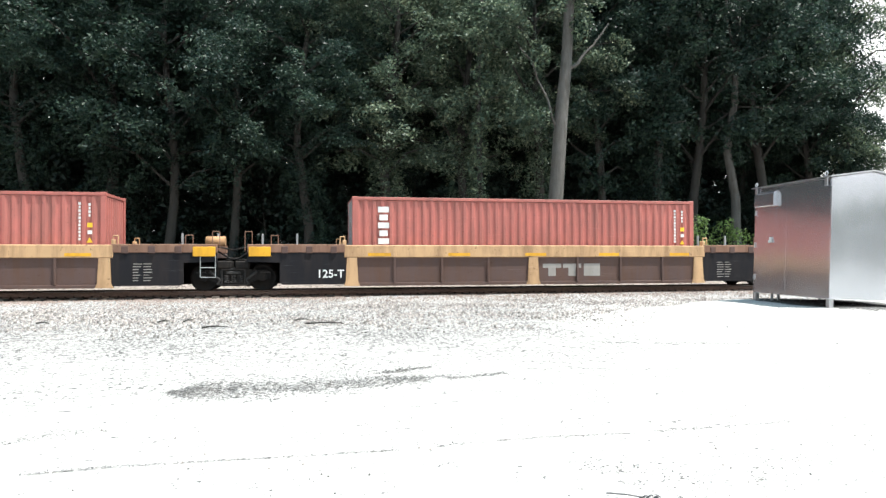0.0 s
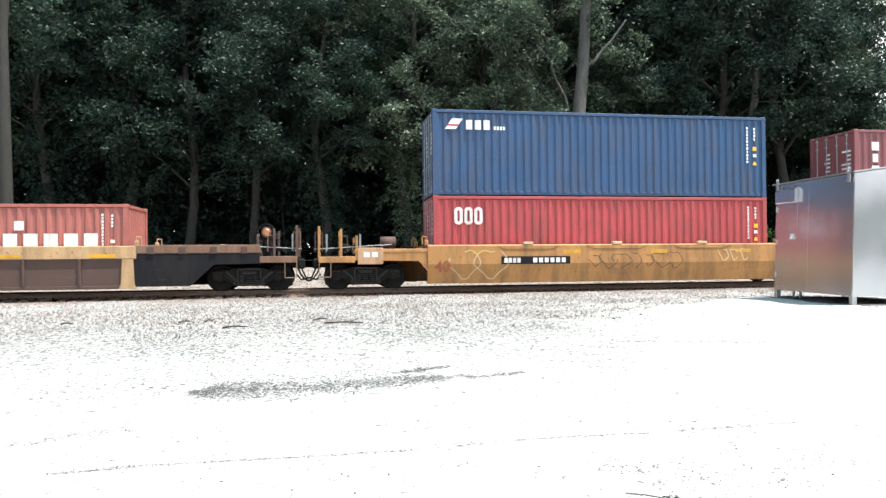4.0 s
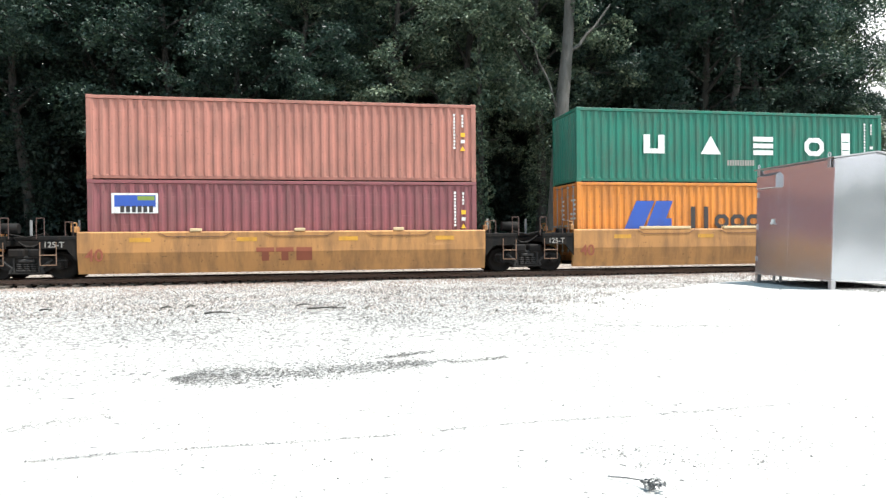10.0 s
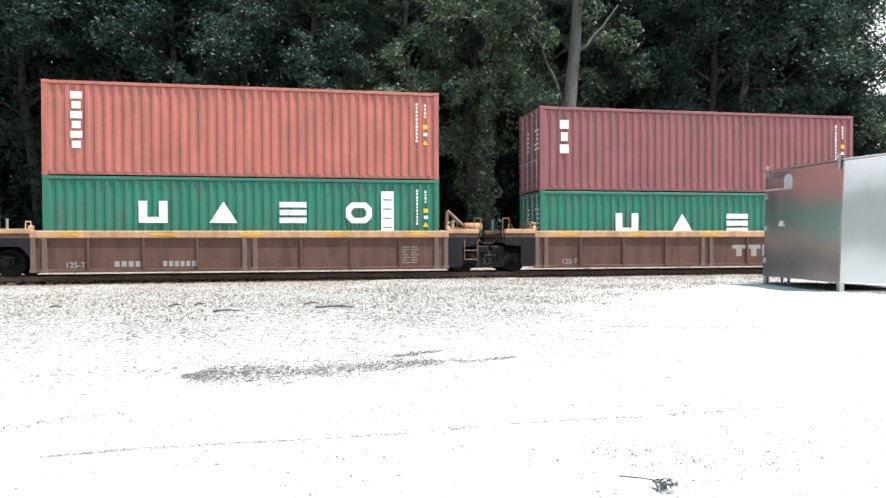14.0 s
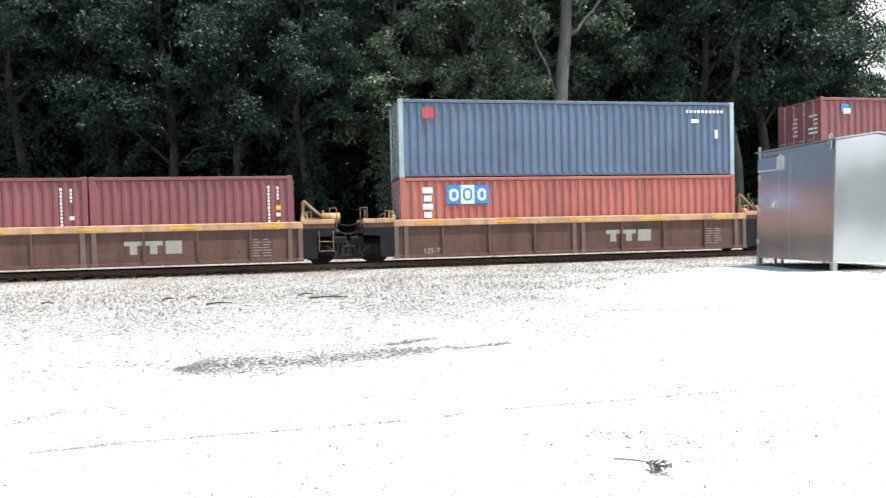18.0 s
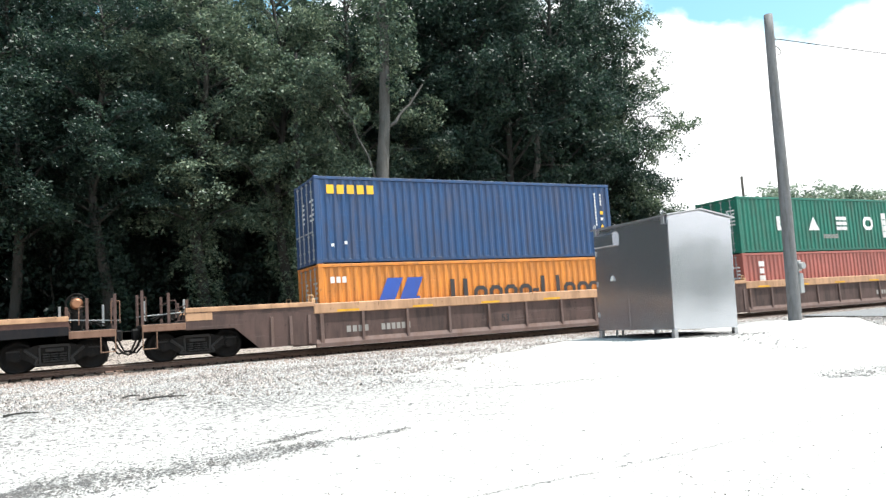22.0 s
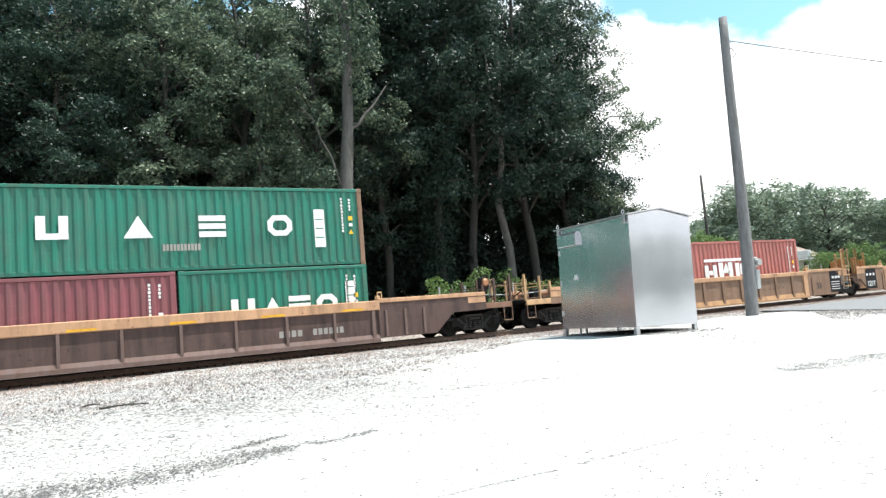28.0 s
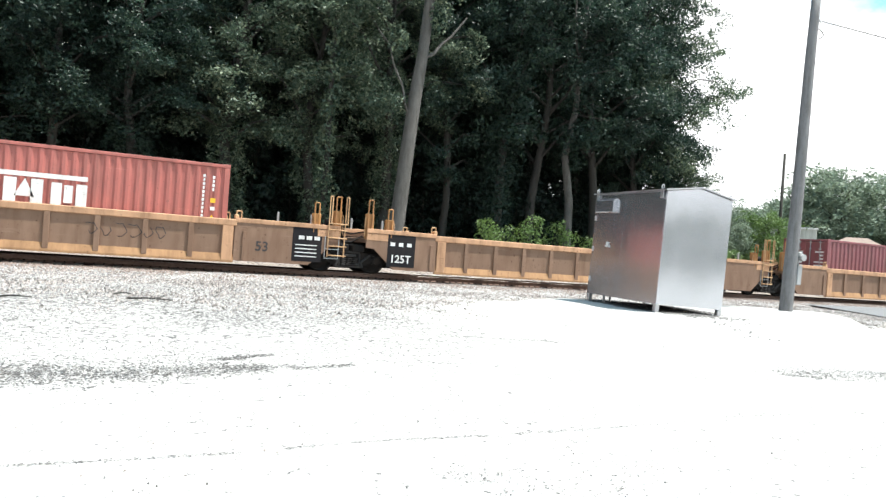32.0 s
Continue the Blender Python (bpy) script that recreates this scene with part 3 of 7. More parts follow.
def track():
    """Two rails on timber ties."""
    prof = ((-0.075, -0.17), (0.075, -0.17), (0.075, -0.155), (0.012, -0.13), (0.012, -0.045), (0.036, -0.035), (0.036, -0.006), (-0.036, -0.006),
            (-0.036, -0.035), (-0.012, -0.045), (-0.012, -0.13), (-0.075, -0.155))
    for y in (YC - 0.755, YC + 0.755):
        rail = thing("rail", "rusty brown steel rail with a polished top, on timber ties", "rail", "rails of the track", kind="structure", m=TILT)
        bm = bmesh.new()
        extrude_poly(bm, [(y + a, b) for a, b in prof], "x", -130, 260)
        part("web", bm, M["rail"], rail)
        bm = bmesh.new()
        bbox(bm, -130, 260, y - 0.034, y + 0.034, -0.006, 0.0, 0.002)
        part("running_surface", bm, M["railtop"], rail, "polished steel running surface")
    ties = thing("ties", "weathered dark timber ties sunk in ballast", "railway ties", kind="structure", m=TILT)
    bm = bmesh.new()
    bbox(bm, -0.11, 0.11, -1.3, 1.3, -0.33, -0.168, 0.012)
    me = mesh_of(bm, "tie")
    bm = bmesh.new()
    bbox(bm, -0.09, 0.09, -0.17, 0.17, -0.168, -0.155, 0.004)
    plate = mesh_of(bm, "tie_plate")
    bm = bmesh.new()
    for q in (-0.13, 0.13):
        bbox(bm, q - 0.022, q + 0.022, -0.13, -0.06, -0.165, -0.128, 0.005)
    anchor = mesh_of(bm, "rail_anchor")
    rnd = random.Random(5)
    for i in range(150):
        x = -27 + i * 0.51
        t = put("tie", me, M["tie"], ties, loc=(x, YC + rnd.uniform(-0.04, 0.04), rnd.uniform(-0.01, 0.005)))
        t.rotation_euler = (0, 0, rnd.uniform(-0.02, 0.02))
        put("tie_plate", plate, M["rail"], ties, loc=(x, YC - 0.755, 0))
        put("rail_anchor", anchor, M["truck"], ties, "dark rail clips", loc=(x, YC - 0.755, 0))


track()

# ---------- the train ----------
TRAIN = []                    # everything that rolls: (object, x at the start)
CH = {"std": 2.591, "high": 2.896}


def corrugated(length, height, period, depth, edge):
    """A pressed steel sheet in the xz plane, its outer ridges at y = 0, facing -y."""
    bm = bmesh.new()
    n = max(3, round(length / period))
    p = length / n
    us = [(-length / 2, 0)]
    for i in range(n):
        a = -length / 2 + i * p
        us += [(a + p * 0.28, 0), (a + p * 0.5, depth), (a + p * 0.78, depth), (a + p, 0)]
    lo = [bm.verts.new((u, d, edge)) for u, d in us]
    hi = [bm.verts.new((u, d, height - edge)) for u, d in us]
    for i in range(len(us) - 1):
        bm.faces.new((lo[i], lo[i + 1], hi[i + 1], hi[i]))
    return mesh_of(bm, "corrugated_sheet")


CMESH = {}


def container_meshes(length, height):
    if (length, height) in CMESH:
        return CMESH[(length, height)]
    d = {}
    hl = length / 2
    d["side_panel"] = corrugated(length - 0.26, height, 0.278, 0.042, 0.125)
    d["front_panel"] = corrugated(2.2, height, 0.25, 0.045, 0.13)
    bm = bmesh.new()
    bbox(bm, -0.08, 0.08, -0.075, 0.075, 0.118, height - 0.118, 0.012)
    d["corner_post"] = mesh_of(bm)
    bm = bmesh.new()
    bbox(bm, -hl + 0.16, hl - 0.16, -0.03, 0.03, -0.05, 0.05, 0.008)
    d["top_rail"] = mesh_of(bm)
    bm = bmesh.new()
    bbox(bm, -hl + 0.16, hl - 0.16, -0.03, 0.03, -0.05, 0.07, 0.008)
    d["bottom_rail"] = mesh_of(bm)
    bm = bmesh.new()
    bbox(bm, -0.089, 0.089, -0.081, 0.081, -0.059, 0.059, 0.012)
    for s in (-1, 1):
        tube(bm, (0, s * 0.0815, 0), (0, s * 0.083, 0), 0.032, n=8)
    d["corner_casting"] = mesh_of(bm)
    bm = bmesh.new()
    bbox(bm, -0.06, 0.06, -1.06, 1.06, -0.05, 0.05, 0.01)
    d["end_rail"] = mesh_of(bm)
    bm = bmesh.new()
    n = int(length / 0.5)
    for i in range(n):
        x0 = -hl + 0.1 + i * (length - 0.2) / n
        box(bm, x0, x0 + (length - 0.2) / n - 0.06, -1.15, 1.15, height - 0.035, height - 0.015)
    box(bm, -hl + 0.1, hl - 0.1, -1.17, 1.17, height - 0.06, height - 0.034)
    d["roof"] = mesh_of(bm)
    bm = bmesh.new()
    box(bm, -hl + 0.1, hl - 0.1, -1.15, 1.15, 0.1, 0.16)
    d["floor"] = mesh_of(bm)
    bm = bmesh.new()
    bbox(bm, -0.03, 0.03, -0.545, 0.545, 0.14, height - 0.14, 0.01)
    for z in (0.25, 0.42, 0.6, 0.78):
        box(bm, -0.042, -0.03, -0.5, 0.5, z * height - 0.05, z * height + 0.05)
    d["door"] = mesh_of(bm)
    bm = bmesh.new()
    tube(bm, (0, 0, 0.06), (0, 0, height - 0.06), 0.019, n=6)
    for z in (0.16, 0.45, 0.95, height - 0.5, height - 0.18):
        box(bm, -0.03, 0.03, -0.05, 0.05, z, z + 0.05)
    bbox(bm, -0.045, -0.02, -0.02, 0.30, 1.05, 1.10, 0.005)
    d["lock_rod"] = mesh_of(bm)
    CMESH[(length, height)] = d
    return d


def mark_bar(bm, x, z, w, h, y=-1.224):
    box(bm, x, x + w, y, y + 0.003, z, z + h)


def mark_ring(bm, x, z, w, h, t):
    mark_bar(bm, x, z, w, t)
    mark_bar(bm, x, z + h - t, w, t)
    mark_bar(bm, x, z + t, t, h - 2 * t)
    mark_bar(bm, x + w - t, z + t, t, h - 2 * t)


def octagon(bm, x, z, w, h, t):
    """A plain eight-sided band of stroke t."""
    def ring(x, z, w, h):
        c = min(w, h) * 0.28
        return [(x + c, z), (x + w - c, z), (x + w, z + c), (x + w, z + h - c), (x + w - c, z + h), (x + c, z + h), (x, z + h - c), (x, z + c)]
    o = [bm.verts.new((p[0], -1.229, p[1])) for p in ring(x, z, w, h)]
    q = [bm.verts.new((p[0], -1.229, p[1])) for p in ring(x + t, z + t, w - 2 * t, h - 2 * t)]
    for i in range(8):
        bm.faces.new((o[i], o[(i + 1) % 8], q[(i + 1) % 8], q[i]))


def mark(bm, length, kind, x, z, w, h, ex):
    """kind, x from the left end, z from the bottom, width, height, then a count, stroke or lift."""
    x0 = x - length / 2
    if kind == "bar":
        mark_bar(bm, x0, z, w, h, -1.224 - (ex[0] if ex else 0))
    elif kind == "stack":                      # three plain bars one over another
        for i in range(3):
            mark_bar(bm, x0, z + h * (0.0, 0.37, 0.74)[i], w, h * 0.26)
    elif kind == "ring":
        octagon(bm, x0, z, w, h, ex[0])
    elif kind == "column":                     # plain blocks one under another
        for i in range(ex[0]):
            zz = z + h - (i + 1) * h / ex[0]
            mark_bar(bm, x0 + w * 0.12 * (i % 2), zz + h / ex[0] * 0.12, w * (1 - 0.24 * (i % 2)), h / ex[0] * 0.72)
    elif kind == "row":                        # plain blocks in a line
        for i in range(ex[0]):
            mark_bar(bm, x0 + i * w / ex[0], z, w / ex[0] * 0.7, h, -1.229)
    elif kind == "slant":
        bm.faces.new([bm.verts.new(p) for p in ((x0, -1.224, z), (x0 + w * 0.6, -1.224, z), (x0 + w, -1.224, z + h), (x0 + w * 0.4, -1.224, z + h))])
    elif kind == "wing":                       # a fan of curved feather strokes
        for i in range(5):
            pts = [(x0 + w * (0.02 * i + k * (0.98 - 0.13 * i)), z + h * (0.02 + (0.9 - 0.2 * i) * k ** (1.7 - 0.1 * i) + 0.13 * math.sin(math.pi * k))) for k in (q / 10 for q in range(11))]
            band(bm, pts, 0.055, -1.225 - 0.0004 * i)
    elif kind == "tri":
        bm.faces.new([bm.verts.new(p) for p in ((x0, -1.224, z), (x0 + w, -1.224, z), (x0 + w / 2, -1.224, z + h))])


def right_marks(height, length, key="white", warn=True):
    """The usual number columns and warning plates near the right end."""
    r = [("column", length - 0.78, height * 0.42, 0.07, height * 0.46, key, 11), ("column", length - 0.50, height * 0.70, 0.07, height * 0.17, key, 4),
         ("bar", length - 0.52, height * 0.50, 0.13, 0.11, key)]
    if warn:
        r += [("bar", length - 0.53, height * 0.58, 0.15, 0.14, "letter_yellow"), ("tri", length - 0.55, height * 0.40, 0.18, 0.16, "letter_yellow")]
    return r


def container(colour, x, z, height, marks=(), length=12.192, label="", door=True, endcol=None, post=None, flip=False):
    """A freight container, doors at its left end; x is its left end at the start, z its underside."""
    d = container_meshes(length, height)
    mat, hl = M[colour], length / 2
    pmat = M[post] if post else mat
    t = thing("shipping_container", label, "container", "containers on the train")
    for s, r in ((-1, 0), (1, 180)):
        p = put("side_panel", d["side_panel"], mat, t, loc=(0, s * 1.205, 0))
        p.rotation_euler[2] = radians(r)
        put("top_rail", d["top_rail"], mat, t, loc=(0, s * 1.188, height - 0.065))
        put("bottom_rail", d["bottom_rail"], mat, t, loc=(0, s * 1.145, 0.085))
        for e in (-1, 1):
            put("corner_post", d["corner_post"], pmat, t, loc=(e * (hl - 0.085), s * 1.142, 0))
            for zz in (0.06, height - 0.06):
                put("corner_casting", d["corner_casting"], pmat, t, loc=(e * (hl - 0.089), s * 1.138, zz))
    fs = -1 if flip else 1
    p = put("front_panel", d["front_panel"], mat, t, loc=(fs * (hl - 0.03), 0, 0))
    p.rotation_euler[2] = radians(90 * fs)
    for e in (-1, 1):
        for zz in (0.085, height - 0.07):
            put("end_rail", d["end_rail"], mat, t, loc=(e * (hl - 0.075), 0, zz))
    put("roof", d["roof"], mat, t)
    put("floor", d["floor"], M["black"], t)
    for s in (-1, 1):
        dr = put("door", d["door"], mat, t, loc=(fs * (-hl + 0.075), s * 0.548, 0))
        dr.rotation_euler[2] = radians(180 if flip else 0)
        for k in (-0.26, 0.26):
            put("lock_rod", d["lock_rod"], M["grey"], dr, loc=(-0.055, k, 0))
        bm = bmesh.new()
        rnd = random.Random(s + 3)
        for i in range(5):
            w = rnd.uniform(0.2, 0.5)
            box(bm, -0.046, -0.043, -0.45, -0.45 + w, height * 0.5 + i * 0.16, height * 0.5 + i * 0.16 + 0.07)
        part("marking", bm, M["white"], dr)
    for kind, mx, mz, w, h, key, *ex in marks:
        split = []
        if kind == "row" and ex[0] < 8 and h > 0.15:
            split = [("bar", mx + i * w / ex[0], mz, w / ex[0] * 0.7, h, (0.005,)) for i in range(ex[0])]
        elif kind == "column" and w > 0.2:
            split = [("bar", mx + w * 0.12 * (i % 2), mz + h - (i + 1) * h / ex[0] + h / ex[0] * 0.12, w * (1 - 0.24 * (i % 2)), h / ex[0] * 0.72, (0,)) for i in range(ex[0])]
        elif kind == "stack":
            split = [("bar", mx, mz + h * k, w, h * 0.26, (0,)) for k in (0.0, 0.37, 0.74)]
        for kd, ax, az, aw, ah, ax2 in split or [(kind, mx, mz, w, h, ex)]:
            bm = bmesh.new()
            mark(bm, length, kd, ax, az, aw, ah, ax2)
            mk = part("marking", bm, M[key], t, "painted " + key.replace("_", " ") + " marking")
            if kd in ("row", "column"):
                mk["kind"] = "stuff"
    TRAIN.append((t, x + hl, YC, z))
    return t


# ---- running gear ----
GEAR = {}


def gear_meshes():
    bm = bmesh.new()                                # wheel, its axle along y
    prof = ((0.0, 0.42), (0.02, 0.455), (0.035, 0.455), (0.04, 0.425), (0.14, 0.415), (0.14, 0.36), (0.09, 0.33), (0.075, 0.15), (0.15, 0.12), (0.15, 0.0))
    n = 28
    rings = []
    for k in range(n):
        a = 2 * math.pi * k / n
        rings.append([bm.verts.new((r * math.cos(a), -y, r * math.sin(a))) for y, r in prof[:-1]])
    for k in range(n):
        a, b = rings[k], rings[(k + 1) % n]
        for i in range(len(a) - 1):
            bm.faces.new((a[i], a[i + 1], b[i + 1], b[i])).smooth = True
    bm.faces.new([r[-1] for r in rings])
    bm.faces.new([r[0] for r in rings][::-1])
    bmesh.ops.recalc_face_normals(bm, faces=bm.faces)
    GEAR["wheel"] = mesh_of(bm, "wheel")
    bm = bmesh.new()                                # cast side frame, facing -y
    out = ((-1.13, 0.56), (-1.05, 0.64), (-0.62, 0.66), (-0.35, 0.74), (0.35, 0.74), (0.62, 0.66), (1.05, 0.64), (1.13, 0.56), (1.13, 0.38), (0.98, 0.34), (0.72, 0.36),
           (0.42, 0.18), (-0.42, 0.18), (-0.72, 0.36), (-0.98, 0.34), (-1.13, 0.38))
    extrude_poly(bm, out, "y", -0.09, 0.06)
    GEAR["side_frame"] = mesh_of(bm, "side_frame")
    bm = bmesh.new()
    tube(bm, (0, -0.2, 0.44), (0, 0.06, 0.44), 0.13, n=12)
    tube(bm, (0, -0.23, 0.44), (0, -0.2, 0.44), 0.09, n=12)
    GEAR["bearing_cap"] = mesh_of(bm, "bearing_cap")
    bm = bmesh.new()
    for x in (-0.2, 0, 0.2):
        for k in range(4):
            tube(bm, (x, -0.11, 0.26 + k * 0.065), (x, -0.11, 0.295 + k * 0.065), 0.085, n=10)
    GEAR["spring_nest"] = mesh_of(bm, "spring_nest")
    bm = bmesh.new()
    bbox(bm, -0.24, 0.24, -1.05, 1.05, 0.5, 0.74, 0.03)
    bbox(bm, -0.7, -0.6, -0.95, 0.95, 0.34, 0.46, 0.02)
    bbox(bm, 0.6, 0.7, -0.95, 0.95, 0.34, 0.46, 0.02)
    GEAR["bolster"] = mesh_of(bm, "bolster")
    bm = bmesh.new()
    tube(bm, (0, -0.72, 0), (0, 0.72, 0), 0.08, n=10)
    GEAR["axle"] = mesh_of(bm, "axle")
    bm = bmesh.new()                                # raised ribs, bolster end and diagonal columns of the casting
    bbox(bm, -0.36, 0.36, -0.125, -0.088, 0.66, 0.73, 0.008)
    bbox(bm, -0.22, 0.22, -0.17, -0.10, 0.53, 0.63, 0.02)
    for q in (-0.12, 0.12):
        bbox(bm, q - 0.055, q + 0.055, -0.18, -0.17, 0.55, 0.61, 0.004)
    for q in (-1, 1):
        pipe(bm, [(q * 0.72, -0.11, 0.62), (q * 0.40, -0.12, 0.36), (q * 0.47, -0.12, 0.20)], 0.042)
        pipe(bm, [(q * 0.36, -0.11, 0.66), (q * 0.34, -0.12, 0.24)], 0.03)
        bbox(bm, q * 0.98 - 0.16, q * 0.98 + 0.16, -0.12, -0.085, 0.57, 0.61, 0.006)
    bbox(bm, -0.42, 0.42, -0.125, -0.088, 0.18, 0.235, 0.008)
    for i in range(4):
        bbox(bm, -0.27 + i * 0.16, -0.19 + i * 0.16, -0.205, -0.12, 0.26, 0.31, 0.01)
    GEAR["cast_ribs"] = mesh_of(bm, "cast_ribs")
    bm = bmesh.new()                                # dark bars added as brake beams and levers, blacking out the bright ground behind
    for z0, z1, y in ((0.12, 0.32, -0.1), (0.30, 0.52, 0.05), (0.50, 0.74, -0.05)):
        bbox(bm, -1.32, 1.32, y - 0.04, y + 0.04, z0, z1, 0.02)
    for x in (-0.5, 0.5):
        bbox(bm, x - 0.05, x + 0.05, -0.5, 0.5, 0.2, 0.62, 0.02)
    GEAR["brake_rigging"] = mesh_of(bm, "brake_rigging")


gear_meshes()
WHEELS = []


def truck(x, label="black cast-steel freight truck with two axles, on the rails"):
    t = thing("freight_truck", label, "train truck", "trucks under the train")
    for s, r in ((-1, 0), (1, 180)):
        f = put("side_frame", GEAR["side_frame"], M["truck"], t, loc=(0, s * 1.0, 0))
        f.rotation_euler[2] = radians(r)
        for e in (-0.9, 0.9):
            put("bearing_cap", GEAR["bearing_cap"], M["truck"], f, loc=(e, 0, 0))
        put("spring_nest", GEAR["spring_nest"], M["castdust"], f, "dusty coil springs")
        put("cast_ribs", GEAR["cast_ribs"], M["castdust"], f, "dusty cast ribs")
    for e in (-0.9, 0.9):
        put("axle", GEAR["axle"], M["truck"], t, loc=(e, 0, 0.42))
        for s, r in ((-1, 0), (1, 180)):
            w = put("wheel", GEAR["wheel"], M["wheel"], t, loc=(e, s * 0.72, 0.42))
            w.rotation_euler[2] = radians(r)
            if s < 0:
                WHEELS.append((w, x + e))
    put("bolster", GEAR["bolster"], M["truck"], t)
    put("brake_rigging", GEAR["brake_rigging"], M["black"], t)
    TRAIN.append((t, x, YC, 0))
    return t


KINDS = dict(
    ribbed=dict(top=1.46, chord=0.40, panel="brown", chordm="tan", rib="brown", post="tan", ribs=1.52, width=0.07, deck="deckrust", dark="panelblack", mid=True, y=1.48),
    single=dict(top=1.40, chord=0.22, panel="brown3", chordm="chordtan", rib="brown3", post="rib2", ribs=1.55, width=0.07, deck="chordtan", dark="panelblack", mid=True, y=1.48),
    long=dict(top=1.46, chord=0.32, panel="brown2", chordm="chordtan", rib="rib2", post="rib2", ribs=1.62, width=0.09, deck="chordtan", dark="brown2", mid=False, y=1.48),
    pale=dict(top=1.46, chord=0.20, panel="dusty", chordm="chordtan", rib="dusty", post="chordtan", ribs=1.23, width=0.15, deck="chordtan", dark="dusty", mid=False, y=1.48),
    plain=dict(top=1.44, chord=0.0, panel="ochre", chordm="ochre", rib="ochre", post="ochre", ribs=0, width=0, deck="black", dark="black", mid=False, y=1.48))


def well_unit(kind, cl, cr, xl, xr, end_l=False, end_r=False, label="", extra=None):
    """One well of a stack car: the well holds a box from cl to cr; xl and xr are its ends."""
    k = KINDS[kind]
    t = thing("well_car", label, "train car", "well cars of the train")
    ox = (cl + cr) / 2
    w0, w1 = cl - 0.22 - ox, cr + 0.22 - ox
    top, y = k["top"], k["y"]
    for s in (-1, 1):
        yy = s * y
        if kind == "plain":
            bm = bmesh.new()
            pr = [(s * 1.30, 1.44), (s * 1.46, 1.44), (s * 1.49, 1.40), (s * 1.49, 0.80), (s * 1.36, 0.16), (s * 1.20, 0.16), (s * 1.30, 0.80)]
            extrude_poly(bm, pr, "x", w0, w1)
            side = part("side_sill", bm, M["ochre"], t, "dusty ochre painted steel side")
            if s < 0:
                for i in range(3):
                    bm = bmesh.new()
                    xm = w0 + (w1 - w0) * (0.27 + 0.25 * i)
                    pipe(bm, [(xm - 1.1, -1.497, 1.41), (xm - 0.85, -1.497, 1.28), (xm + 0.85, -1.497, 1.28), (xm + 1.1, -1.497, 1.41)], 0.010, 4)
                    part("weld_seam", bm, M["brown"], side, "dark outline of a recessed bracket")
                for i in range(3):
                    bm = bmesh.new()
                    xm = w0 + (w1 - w0) * (0.27 + 0.25 * i)
                    pw = 0.95 if cl > 100 else 0.17
                    bbox(bm, xm - pw, xm + pw, -1.50, -1.36, 1.44, 1.53, 0.01)
                    part("guide_block", bm, M["chalk"], side, "pale container guide block")
                for i in range(4):
                    bm = bmesh.new()
                    xm = w0 + (w1 - w0) * (0.14 + 0.25 * i)
                    mark_bar(bm, xm - 0.30, 1.12, 0.62, 0.13, -1.494)
                    part("marking", bm, M["oldyellow"], side, "worn yellow reflector stripe")
        else:
            bm = bmesh.new()
            box(bm, w0, w1, yy - s * 0.09, yy - s * 0.06, 0.16, top - k["chord"])
            sheet = part("side_sheet", bm, M[k["panel"]], t)
            bm = bmesh.new()
            bbox(bm, w0 - 0.05, w1 + 0.05, min(yy - s * 0.2, yy), max(yy - s * 0.2, yy), top - k["chord"], top, 0.02)
            part("top_chord", bm, M[k["chordm"]], t, "faded tan steel top chord")
            bm = bmesh.new()
            if kind in ("pale", "long"):                # sloping dusty shelf along the foot
                hi, lo = (0.40, 0.14) if kind == "pale" else (0.33, 0.08)
                extrude_poly(bm, [(yy - s * 0.14, lo), (yy, lo), (yy, 0.2), (yy - s * 0.055, hi), (yy - s * 0.14, hi)], "x", w0, w1)
            else:
                bbox(bm, w0, w1, min(yy - s * 0.14, yy - s * 0.02), max(yy - s * 0.14, yy - s * 0.02), 0.14, 0.24, 0.01)
            part("bottom_chord", bm, M["tan2" if kind == "pale" else k["rib"]], t)
            n = round((w1 - w0) / k["ribs"])
            bm = bmesh.new()
            bbox(bm, -k["width"] / 2, k["width"] / 2, -0.05, 0.05, 0.24, top - k["chord"], 0.008)
            rib = mesh_of(bm, "rib")
            bm = bmesh.new()
            if kind == "ribbed":
                extrude_poly(bm, ((-0.26, 0.14), (0.26, 0.14), (0.2, 0.3), (0.16, top - k["chord"]), (-0.16, top - k["chord"]), (-0.2, 0.3)), "y", -0.05, 0.05)
            elif kind == "single":                      # a pair of narrow posts
                for q in (-0.16, 0.16):
                    bbox(bm, q - 0.07, q + 0.07, -0.05, 0.05, 0.2, top - k["chord"], 0.01)
                    bbox(bm, q - 0.1, q + 0.1, -0.055, 0.05, 0.14, 0.24, 0.01)
            elif kind == "long":
                bbox(bm, -0.06, 0.06, -0.05, 0.05, 0.2, top - k["chord"], 0.01)
            else:
                bbox(bm, -0.16, 0.16, -0.055, 0.05, 0.2, top - k["chord"], 0.01)
                bbox(bm, -0.11, 0.11, -0.062, -0.054, 0.7, 1.0, 0.005)
            post = mesh_of(bm, "post")
            for i in range(n + 1):
                xx = w0 + (w1 - w0) * i / n
                if i in (0, n) or (k["mid"] and i == n // 2):
                    xx += 0.2 if i == 0 else (-0.2 if i == n else 0)
                    put("post", post, M[k["post"]], t, "upright side post", loc=(xx, yy - s * 0.055, 0))
                else:
                    put("rib", rib, M[k["rib"]], t, loc=(xx, yy - s * 0.05, 0))
